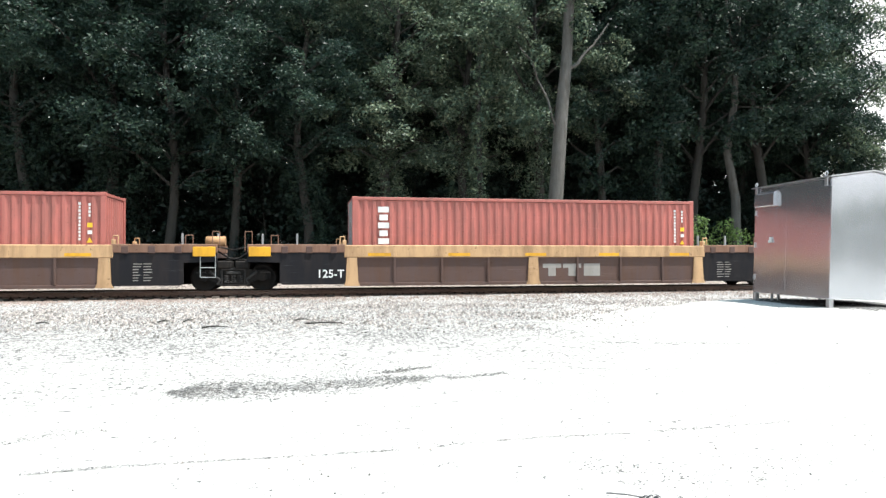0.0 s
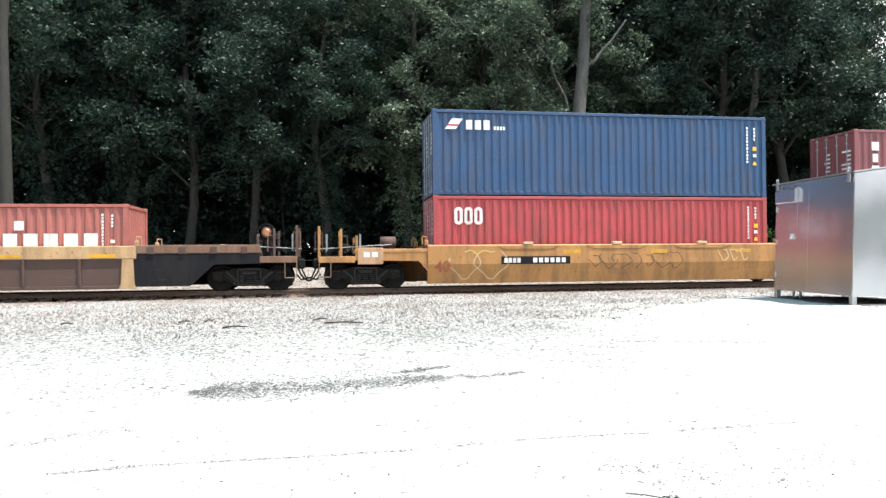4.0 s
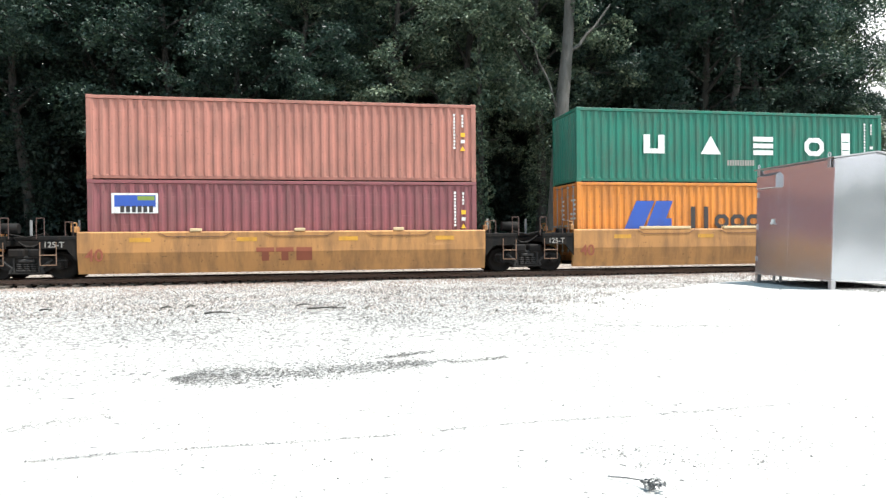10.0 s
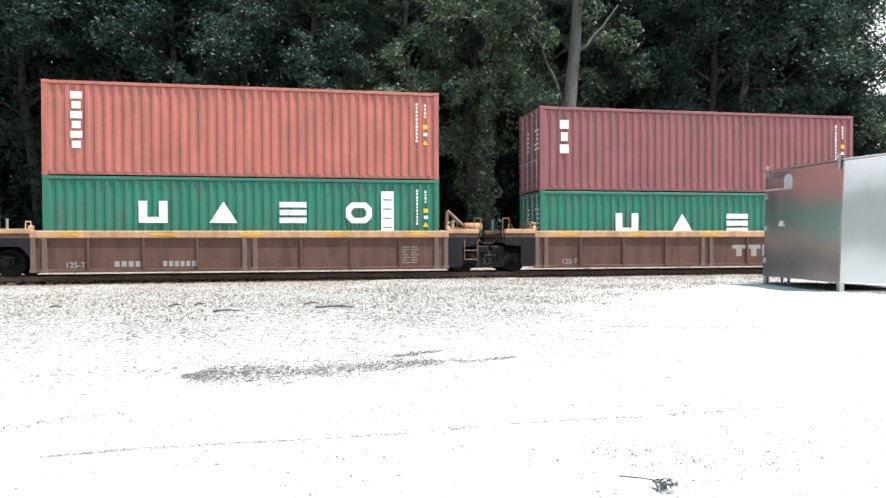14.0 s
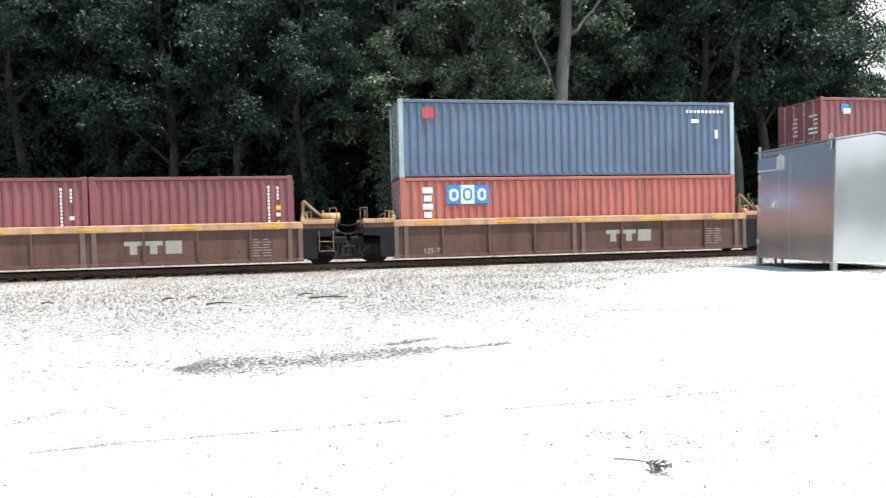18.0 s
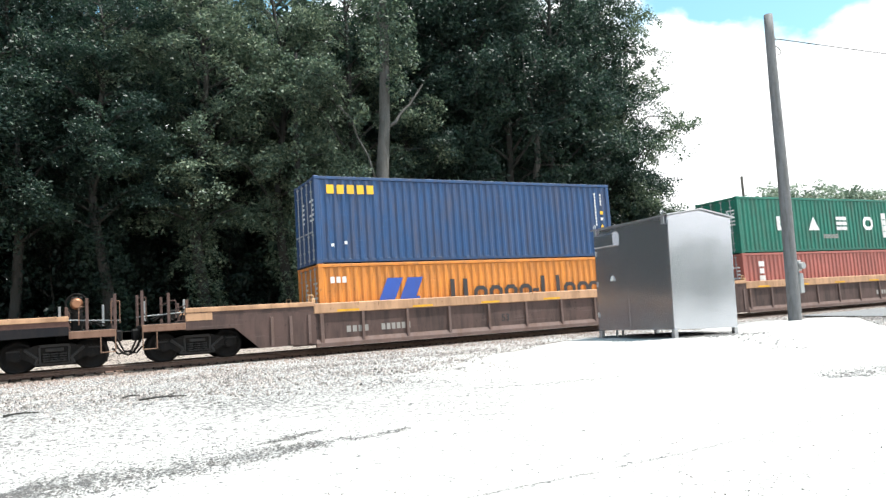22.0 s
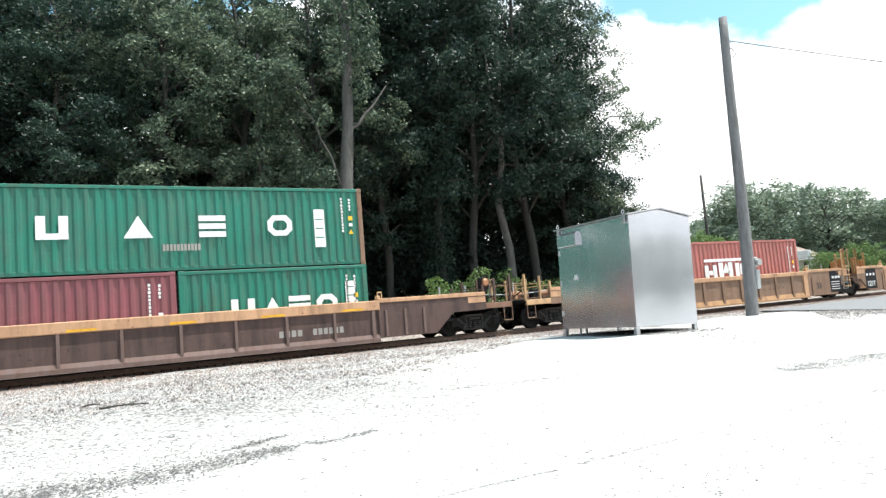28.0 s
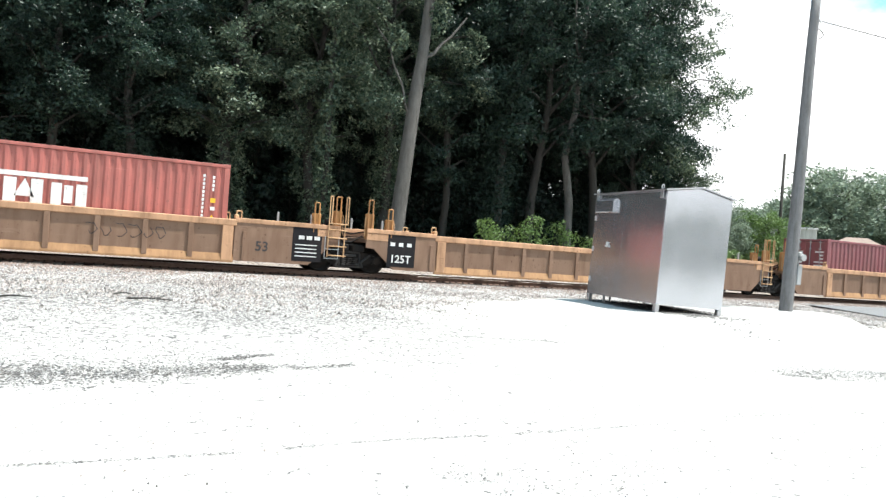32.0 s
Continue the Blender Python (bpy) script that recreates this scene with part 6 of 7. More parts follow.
def hut():
    t = thing("equipment_hut", "bare aluminium equipment hut on short legs, with a low gabled roof", "hut")
    w, dp, ev, leg = 1.79, 2.67, 2.63, 0.19
    # local frame: x along the bright face, y away from the viewer; origin at the near corner on the ground
    bm = bmesh.new()
    for x0, x1 in ((0.0, w / 2), (w / 2, w)):
        bbox(bm, x0 + 0.0005, x1 - 0.0005, 0, 0.03, leg, ev, 0.0015)
    part("front_wall", bm, M["alu"], t, "sheet aluminium wall with one seam")
    bm = bmesh.new()
    bbox(bm, 0, 0.03, 0.0305, dp, leg, ev, 0.0015)
    part("side_wall", bm, M["alu"], t)
    bm = bmesh.new()
    bbox(bm, w - 0.03, w, 0.031, dp, leg, ev, 0.004)
    part("side_wall", bm, M["alu"], t)
    bm = bmesh.new()
    bbox(bm, 0.031, w - 0.031, dp - 0.03, dp, leg, ev, 0.004)
    part("back_wall", bm, M["alu"], t)
    bm = bmesh.new()
    box(bm, 0.031, w - 0.031, 0.031, dp - 0.031, leg, leg + 0.05)
    part("floor_plate", bm, M["alutrim"], t)
    for y0, y1 in ((0.0, 0.03), (dp - 0.03, dp)):
        bm = bmesh.new()
        extrude_poly(bm, ((0, ev), (w, ev), (w / 2, ev + 0.155)), "y", y0 + 0.002, y1 - 0.002)
        part("gable", bm, M["alu"], t)
    for s in (0, 1):
        bm = bmesh.new()
        o, r = 0.07, 0.165
        a = ((-o, ev + 0.005), (w / 2, ev + r), (w / 2, ev + r + 0.03), (-o, ev + 0.035)) if s == 0 else ((w / 2 + 0.002, ev + r), (w + o, ev + 0.005), (w + o, ev + 0.035), (w / 2 + 0.002, ev + r + 0.03))
        extrude_poly(bm, a, "y", -0.06, dp + 0.06)
        part("roof_sheet", bm, M["alutrim"], t, "folded aluminium roof sheet")
    for x in (0.05, w - 0.05):
        for y in (0.05, dp - 0.05):
            bm = bmesh.new()
            bbox(bm, x - 0.05, x + 0.05, y - 0.05, y + 0.05, -0.08, leg, 0.005)
            part("leg", bm, M["alutrim"], t)
    bm = bmesh.new()
    pipe(bm, [(0.2, dp - 0.45, leg), (0.2, dp - 0.45, -0.1)], 0.03)
    pipe(bm, [(0.3, dp - 0.55, leg), (0.3, dp - 0.55, -0.1)], 0.03)
    part("conduit", bm, M["grey"], t)
    for x, y in ((-0.04, 0.12), (-0.04, dp - 0.1), (w + 0.04, 0.12)):
        bm = bmesh.new()
        bbox(bm, x - 0.012, x + 0.012, y - 0.045, y + 0.045, ev - 0.16, ev + 0.02, 0.004)
        for i in range(10):
            a0, a1 = 2 * math.pi * i / 10, 2 * math.pi * (i + 1) / 10
            tube(bm, (x, y + 0.04 * math.cos(a0), ev + 0.09 + 0.05 * math.sin(a0)), (x, y + 0.04 * math.cos(a1), ev + 0.09 + 0.05 * math.sin(a1)), 0.012, n=5)
        part("lifting_eye", bm, M["alutrim"], t, "bright lifting lug")
    # door in the shaded face, hood over its vent, latch
    bm = bmesh.new()
    bbox(bm, -0.003, 0.0, dp - 1.22, dp - 0.07, leg + 0.05, ev - 0.1, 0.0004)
    door = part("door", bm, M["alu"], t, "flush sheet-metal door")
    bm = bmesh.new()
    extrude_poly(bm, ((-0.10, ev - 0.16), (-0.10, ev - 0.43), (-0.085, ev - 0.44), (-0.008, ev - 0.44), (-0.008, ev - 0.09)), "y", dp - 0.86, dp - 0.12)
    part("vent_hood", bm, M["alu"], door, "folded vent hood")
    bm = bmesh.new()
    bbox(bm, -0.006, -0.003, dp - 0.84, dp - 0.28, ev - 0.98, ev - 0.47, 0.0005)
    part("vent_panel", bm, M["alu"], door)
    bm = bmesh.new()
    bbox(bm, -0.04, -0.006, dp - 0.70, dp - 0.64, 1.36, 1.48, 0.008)
    tube(bm, (-0.06, dp - 0.67, 1.38), (-0.04, dp - 0.67, 1.38), 0.03, n=10)
    part("latch", bm, M["white"], door, "pale padlocked latch")
    for z in (0.5, 1.25, 2.0):
        bm = bmesh.new()
        tube(bm, (-0.02, dp - 0.05, z), (-0.02, dp - 0.05, z + 0.12), 0.014, n=6)
        part("hinge", bm, M["alutrim"], door)
    bm = bmesh.new()
    for z in (leg + 0.04, ev - 0.05):
        for i in range(14):
            tube(bm, (0.06 + i * (w - 0.12) / 13, 0.0, z), (0.06 + i * (w - 0.12) / 13, -0.003, z), 0.005, n=6)
    part("rivet_rows", bm, M["alutrim"], t)
    t.matrix_basis = pose(10.573, 11.976, HUT_Z, 0.26, 2.2, -3.05)


hut()


def utility_pole():
    t = thing("utility_pole", "weathered grey timber utility pole with a meter box", "utility pole")
    bm = bmesh.new()
    n, h = 16, 7.95
    zs = [-0.5 + (h + 0.5) * i / 14 for i in range(15)]
    rings = []
    for z in zs:
        r = 0.165 - 0.055 * (z + 0.5) / (h + 0.5)
        rings.append([bm.verts.new(((r + 0.008 * noise.noise((math.cos(a) * 3, math.sin(a) * 3, z))) * math.cos(a) + 0.02 * math.sin(z * 0.7), (r + 0.006 * noise.noise((math.sin(a) * 4, z, 1))) * math.sin(a), z)) for a in (2 * math.pi * k / n for k in range(n))])
    for a, b in zip(rings, rings[1:]):
        for i in range(n):
            bm.faces.new((a[i], a[(i + 1) % n], b[(i + 1) % n], b[i])).smooth = True
    bm.faces.new(rings[-1])
    part("pole", bm, M["pole"], t)
    bm = bmesh.new()
    bbox(bm, 0.13, 0.29, -0.14, 0.10, 0.62, 1.12, 0.02)
    part("meter_box", bm, M["grey"], t, "grey electricity meter box")
    bm = bmesh.new()
    tube(bm, (0.21, -0.02, 1.12), (0.21, -0.02, 1.18), 0.05, n=14)
    tube(bm, (0.21, -0.12, 1.31), (0.21, -0.22, 1.31), 0.085, n=14)
    bbox(bm, 0.13, 0.28, -0.12, 0.08, 1.18, 1.45, 0.02)
    part("meter", bm, M["grey"], t, "round electricity meter")
    bm = bmesh.new()
    pipe(bm, [(0.18, -0.02, 1.45), (0.15, -0.02, 4.0), (0.12, 0, 7.2), (0.16, 0, 7.35), (0.24, 0, 7.3)], 0.022)
    pipe(bm, [(0.2, -0.02, 0.62), (0.2, -0.02, -0.2)], 0.022)
    part("conduit", bm, M["grey"], t)
    bm = bmesh.new()
    pts = [(0.12, 0, 7.1)]
    for i in range(9):
        a = math.pi * i / 8
        pts.append((0.14 + 0.16 * math.sin(a), -0.05, 7.1 - 0.25 * (i / 8)))
    cable(bm, pts, 0.012)
    part("drip_loop", bm, M["black"], t)
    t.matrix_basis = pose(15.34, 12.68, HUT_Z + 0.16, 0, 2.2, 0)
    w = thing("service_wire", "thin black service wire strung from the pole", "cable")
    bm = bmesh.new()
    pts = []
    for i in range(25):
        k = i / 24
        pts.append((15.90 + 30 * k, 12.68 - 9 * k, 7.48 + HUT_Z - 0.9 * math.sin(math.pi * k) * 1.2 - 0.6 * k))
    cable(bm, pts, 0.012)
    part("wire", bm, M["black"], w)


utility_pole()


def patch(name, pts, mat, label, seed, count=900, size=0.016):
    """A stain of dark damp stones, or the hut's painted shade, thickest along a line of points with half-widths,
    thinning out at its edges.
    """
    rnd = random.Random(seed)
    vs, fs = [], []
    for _ in range(count):
        k = rnd.random() * (len(pts) - 1)
        j = int(k)
        f = k - j
        x, y, w = (pts[j][c] * (1 - f) + pts[j + 1][c] * f for c in range(3))
        if rnd.random() > w / max(p[2] for p in pts) + 0.15:
            continue
        x += rnd.gauss(0, 0.05)
        y += rnd.gauss(0, 0.85) * w
        r = size * rnd.uniform(0.4, 1.3)
        z = ground_z(x, y) + 0.03 * noise.noise((x * 0.6, y * 0.6, 3)) + 0.012 * noise.noise((x * 2, y * 2, 7)) + 0.006
        n = len(vs)
        a = rnd.uniform(0, 6.28)
        for q in range(5):
            rr = r * rnd.uniform(0.7, 1.4)
            vs.append((x + rr * 1.5 * math.cos(a + q * 1.256), y + rr * math.sin(a + q * 1.256), z))
        vs.append((x, y, z + r * 0.45))
        fs += [(n + q, n + (q + 1) % 5, n + 5) for q in range(5)]
    me = bpy.data.meshes.new(name)
    me.from_pydata(vs, [], fs)
    tagged(put(name, me, mat), label, "stain", kind="stuff")


# ---------- plants ----------


def leaf_cloud(out, centre, radii, count, size, rng):
    """Leaves of one clump: small bent diamonds turned outwards and up."""
    p = rng.normal(size=(count, 3))
    p /= np.linalg.norm(p, axis=1)[:, None]
    p *= rng.uniform(0.35, 1.0, (count, 1)) ** 0.5
    c = p * np.array(radii) + np.array(centre)
    n = p * 0.9 + rng.normal(size=(count, 3)) * 0.55 + np.array((0, 0, 0.45))
    n /= np.linalg.norm(n, axis=1)[:, None]
    u = np.cross(n, rng.normal(size=(count, 3)))
    u /= np.linalg.norm(u, axis=1)[:, None]
    v = np.cross(n, u)
    s = size * rng.uniform(0.55, 1.4, (count, 1))
    q = np.stack([c - u * s, c - v * s * 0.48 + n * s * 0.14, c + u * s - n * s * 0.12, c + v * s * 0.48 + n * s * 0.14], 1)
    out.append(q.reshape(-1, 3))


def leaf_mesh(out, name="crown"):
    vs = np.concatenate(out)
    me = bpy.data.meshes.new(name)
    k = len(vs) // 4
    me.vertices.add(k * 4)
    me.vertices.foreach_set("co", vs.astype(np.float32).ravel())
    me.loops.add(k * 4)
    me.loops.foreach_set("vertex_index", np.arange(k * 4, dtype=np.int32))
    me.polygons.add(k)
    me.polygons.foreach_set("loop_start", np.arange(0, k * 4, 4, dtype=np.int32))
    me.update(calc_edges=True)
    return me


def limb(bm, pts, r0, r1, n=8):
    m = len(pts) - 1
    for i in range(m):
        tube(bm, pts[i], pts[i + 1], r0 + (r1 - r0) * i / m, r0 + (r1 - r0) * (i + 1) / m, n=n, caps=False)


def tree_meshes(seed, h, spread, trunk_h, clumps, per, leaf, trunk_r, low=0.15, lean=0.0, big=1.0, tall=1.0):
    """A trunk with limbs, and a crown of leaf clumps held at the limbs' ends."""
    rnd, rng = random.Random(seed), np.random.default_rng(seed)
    bm = bmesh.new()
    pts = [Vector((lean * (i / 8) ** 1.5 * h * 0.5 + 0.12 * math.sin(i * 1.3 + seed), 0.1 * math.cos(i + seed), h * 0.92 * i / 8)) for i in range(9)]
    limb(bm, pts, trunk_r, trunk_r * 0.18, 10)
    out = []
    for i in range(clumps):
        z = h * (low + (1 - low) * (i + rnd.random()) / clumps)
        k = z / h
        a = rnd.uniform(0, 6.28)
        prof = math.sin(math.pi * min(max((k - low) / (1 - low) * 0.8 + 0.18, 0), 1)) ** 0.55 * (0.8 + 0.35 * noise.noise((math.cos(a) * 1.5, math.sin(a) * 1.5, z * 0.25 + seed)))
        r = spread * prof * (1 - rnd.random() ** 2 * 0.65)
        base = pts[max(min(int(k / 0.92 * 8), 7) - 1, 0)]
        c = Vector((base.x + r * math.cos(a), base.y + r * math.sin(a), z))
        if i % 2 == 0 and r > spread * 0.3 and z > trunk_h * 0.6:
            mid = base.lerp(c, 0.5) + Vector((0, 0, -0.06 * r))
            limb(bm, [base, mid, c], trunk_r * 0.25 * (1 - k * 0.6), 0.02, 5)
        s = big * rnd.uniform(0.55, 1.15)
        leaf_cloud(out, c, (s * rnd.uniform(0.8, 1.2), s * rnd.uniform(0.8, 1.2), s * tall * rnd.uniform(0.6, 1.0)), int(per * s * s), leaf, rng)
    return mesh_of(bm, "trunk"), leaf_mesh(out)


def spray_leaves(out, centre, along, reach, width, thick, count, size, rng):
    """One drooping leafy spray: a ragged flat fan of leaves about its twig."""
    a = np.array(along, dtype=float)
    a /= np.linalg.norm(a)
    side = np.cross(a, (0, 0, 1.0))
    side /= np.linalg.norm(side) + 1e-6
    up = np.cross(side, a)
    u = rng.uniform(-0.5, 0.5, (count, 1))
    w = rng.normal(size=(count, 1)) * 0.42 * (1 - 0.8 * np.abs(u))
    t = rng.normal(size=(count, 1)) * 0.45
    c = np.array(centre) + a * u * 2 * reach + side * w * width * 2 + up * t * thick
    c[:, 2] -= (0.5 * u[:, 0] ** 2 + 0.35 * w[:, 0] ** 2) * reach
    n = rng.normal(size=(count, 3)) * 0.62 + np.array((0, 0, 0.62)) + a * 0.3
    n /= np.linalg.norm(n, axis=1)[:, None]
    d = np.cross(n, rng.normal(size=(count, 3)))
    d /= np.linalg.norm(d, axis=1)[:, None]
    v = np.cross(n, d)
    s = size * rng.uniform(0.5, 1.35, (count, 1))
    q = np.stack([c - d * s, c - v * s * 0.46 + n * s * 0.14, c + d * s - n * s * 0.16, c + v * s * 0.46 + n * s * 0.14], 1)
    out.append(q.reshape(-1, 3))


def forest_tree(seed, h, spread, limbs, sprays, per, leaf, trunk_r, low=0.2, drape=0.0, rise=0.5):
    """A tall tree: limbs at uneven heights, each hung with separate leafy sprays, open to the dark between them."""
    rnd, rng = random.Random(seed), np.random.default_rng(seed)
    bm = bmesh.new()
    pts = [Vector((0.35 * math.sin(i * 0.9 + seed), 0.25 * math.cos(i * 0.7 + seed), h * 0.95 * i / 10)) for i in range(11)]
    limb(bm, pts, trunk_r, trunk_r * 0.16, 10)
    out = []
    for i in range(limbs):
        k = low + (0.97 - low) * ((i + rnd.uniform(-0.5, 0.9)) / limbs)
        k = min(max(k, low * 0.8), 0.97)
        j = min(int(k * 10), 9)
        base = pts[j].lerp(pts[j + 1], k * 10 - j)
        a = i * 2.4 + rnd.uniform(-0.7, 0.7)
        prof = (1.0 - max(0.0, (k - 0.55) / 0.45) ** 2.2 * 0.72) * (0.72 + 0.28 * min((k - low * 0.7) / 0.2, 1.0))
        ln = spread * prof * rnd.uniform(0.6, 1.15)
        d = Vector((math.cos(a), math.sin(a), rise * rnd.uniform(0.4, 1.4)))
        tip = base + d * ln
        mid = base + d * ln * 0.5 + Vector((0, 0, 0.10 * ln))
        tip.z -= 0.18 * ln
        limb(bm, [base, mid, tip], trunk_r * 0.34 * (1.1 - k * 0.7), 0.02, 5)
        m = max(3, round(sprays * ln / spread))
        for q in range(m):
            f = 0.28 + 0.76 * (q + rnd.random()) / m
            p = (base.lerp(mid, f * 2) if f < 0.5 else mid.lerp(tip, f * 2 - 1))
            aa = a + rnd.choice((-1, 1)) * rnd.uniform(0.2, 1.5)
            s = rnd.uniform(0.5, 1.35) * (1.15 - 0.45 * abs(f - 0.6))
            off = Vector((math.cos(aa), math.sin(aa), 0)) * rnd.uniform(0.1, 0.9) * s + Vector((0, 0, rnd.uniform(-1.0, 0.5) * s))
            spray_leaves(out, p + off, (math.cos(aa), math.sin(aa), rnd.uniform(-2.0, 0.9)), 0.72 * s, 0.55 * s, rnd.uniform(0.22, 0.5) * s, int(per * s * s), leaf, rng)
    if drape:                                            # vines hang about the stem from the ground up
        z = 0.3
        while z < h * drape:
            a = rnd.uniform(0, 6.28)
            r = rnd.uniform(0.35, 1.15) * (1 + 0.5 * noise.noise((z * 0.4, seed, 2)))
            j = min(int(z / (h * 0.95) * 10), 9)
            spray_leaves(out, pts[j] + Vector((r * math.cos(a), r * math.sin(a), z - pts[j].z)), (math.cos(a) * 0.45, math.sin(a) * 0.45, -1.0), 0.62, 0.42, 0.2, int(per * 0.5), leaf * 0.85, rng)
            z += rnd.uniform(0.04, 0.16)
    return mesh_of(bm, "trunk"), leaf_mesh(out)


def place_tree(meshes, x, y, z, turn, scale, bark, leaf, label, group="trees behind the railway", category="tree"):
    t = thing("tree", label, category, group)
    put("trunk", meshes[0], bark, t)
    put("crown", meshes[1], leaf, t)
    t.matrix_basis = pose(x, y, z, 0, 0, turn) @ Matrix.Diagonal((scale[0], scale[1], scale[2], 1))
    return t


def woods():
    rnd = random.Random(21)
    front = [forest_tree(101 + i, h, sp, n, 9, 150, 0.105, r, low=lo, drape=dr, rise=0.7) for i, (h, sp, r, lo, n, dr) in enumerate(((26, 4.8, 0.3, 0.26, 38, 0.0), (28, 5.2, 0.36, 0.30, 40, 0.45), (25, 4.4, 0.28, 0.22, 36, 0.0), (27, 4.9, 0.33, 0.34, 38, 0.6)))]
    back = [forest_tree(201 + i, 28, 5.4, 46, 7, 42, 0.26, 0.3, low=0.06, rise=0.8) for i in range(2)]
    lab = "tall dark leafy tree draped in vines behind the track"
    x = -46.0
    while x < 35.2:
        s = rnd.uniform(0.9, 1.1)
        place_tree(front[rnd.randrange(4)], x + rnd.uniform(-0.8, 0.8), YF + 16.2 + rnd.uniform(-1.1, 1.6), -0.7, rnd.uniform(0, 360), (s, s, s * rnd.uniform(0.76, 0.94) if x < 15 else s * rnd.uniform(0.92, 1.08)), M["bark_dark"], M["leaf"] if -14 < x < 1 or rnd.random() < (0.5 if 13 < x < 20 else 0.75 if x > 20 else 0.2) else M["leaf_pale"] if 1 <= x < 13 else M["leaf_mid"], lab)
        if x < 32.5:
            s = rnd.uniform(0.9, 1.15)
            place_tree(back[rnd.randrange(2)], x + 2 + rnd.uniform(-1, 1), YF + 23.5 + rnd.uniform(-1, 1), -0.7, rnd.uniform(0, 360), (s, s, s * 0.76), M["bark_dark"], M["leaf"], lab)
        if x > 14:
            place_tree(front[rnd.randrange(4)], x + 1.6, YF + 20 + rnd.uniform(-0.8, 0.8), -0.7, rnd.uniform(0, 360), (0.95, 0.95, 1.0), M["bark_dark"], M["leaf"], lab)
        x += 3.9
    place_tree(front[0], 34.9, YF + 17.2, -0.7, 40, (0.95, 0.95, 1.0), M["bark_dark"], M["leaf_mid"], lab)
    place_tree(front[2], 36.2, YF + 16.6, -2.2, 70, (0.62, 0.62, 0.42), M["bark_dark"], M["leaf_mid"], "shorter leafy tree at the end of the wood")
    place_tree(front[0], 33.6, YF + 18.0, -0.7, 300, (0.8, 0.8, 0.7), M["bark_dark"], M["leaf"], lab)
    place_tree(front[2], 32.4, YF + 20.5, -0.7, 140, (1.0, 1.0, 1.08), M["bark_dark"], M["leaf"], lab)
    # understorey right behind the track
    bush = [tree_meshes(301 + i, 6.0, 2.3, 0.3, 34, 190, 0.12, 0.08, low=0.02, big=0.8) for i in range(3)]
    x = -44.0
    while x < 34:
        s = rnd.uniform(0.7, 1.2)
        place_tree(bush[rnd.randrange(3)], x, YF + 17.8 + rnd.uniform(-0.8, 1.2), -0.75, rnd.uniform(0, 360), (s, s, s * rnd.uniform(0.8, 1.3)), M["bark_dark"], M["leaf_shaded"], "dense shrub at the foot of the wood, shade painted into its leaves", "shrubs along the wood", "shrub")
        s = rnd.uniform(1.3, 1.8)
        place_tree(bush[rnd.randrange(3)], x + 1, YF + 21 + rnd.uniform(-1.0, 1.0), -0.75, rnd.uniform(0, 360), (s, s, s), M["bark_dark"], M["leaf_shaded"], "dense shrub deep in the wood, shade painted into its leaves", "shrubs along the wood", "shrub")
        x += 2.1
    low = [tree_meshes(321 + i, 2.7, 1.5, 0.1, 18, 420, 0.07, 0.03, low=0.02, big=0.55) for i in range(2)]
    for i in range(11):
        place_tree(low[i % 2], 17.5 + i * 1.9 + rnd.uniform(-0.4, 0.4), YF + 11.6 + rnd.uniform(-0.5, 0.6), -0.3, rnd.uniform(0, 360), (1, 1, rnd.uniform(0.8, 1.2)), M["bark_dark"], M["leaf_bright"], "low bright green bush beside the track", "bushes beside the track", "bush")


woods()


def wood_depth():
    """The mass of leaves deep in the wood, its shade painted as near-black green."""
    rng = np.random.default_rng(55)
    out = []
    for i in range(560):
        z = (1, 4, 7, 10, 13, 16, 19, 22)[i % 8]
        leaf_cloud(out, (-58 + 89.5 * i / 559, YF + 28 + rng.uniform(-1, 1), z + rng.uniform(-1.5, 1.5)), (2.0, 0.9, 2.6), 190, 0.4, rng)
    tagged(put("wood_depth", leaf_mesh(out, "wood_depth"), M["leaf_shaded"]), "tangled foliage deep in the wood, painted in near-black shade", "foliage", kind="stuff")


wood_depth()


def bare_trunk(name, pts, r0, r1, forks, mat, label, sprigs=(), k=0.93):
    """A bare stem with forks; k draws the whole of it in towards the yard."""
    def inner(p):
        return (p[0] * k, p[1] * k, 1 + (p[2] - 1) * k)
    pts = [inner(p) for p in pts]
    forks = [([inner(p) for p in f], a, b) for f, a, b in forks]
    sprigs = [(*inner(p[:3]), p[3]) for p in sprigs]
    t = thing(name, label, "tree trunk", "bare trunks in front of the wood")
    bm = bmesh.new()
    limb(bm, [Vector(p) for p in pts], r0, r1, 12)
    tr = part("trunk", bm, mat, t)
    for f, a, b in forks:
        bm = bmesh.new()
        limb(bm, [Vector(p) for p in f], a, b, 8)
        part("branch", bm, mat, t)
    if sprigs:
        rng, out = np.random.default_rng(len(sprigs)), []
        for x, y, z, r in sprigs:
            leaf_cloud(out, (x, y, z), (r * 0.8, 0.4, r * 1.3), int(420 * r * r), 0.095, rng)
        put("leaves", leaf_mesh(out, "leaves"), M["leaf_mid"], t)
    o = Vector(pts[0])
    for c in t.children:
        c.data.transform(Matrix.Translation(-o))
    t.location = o


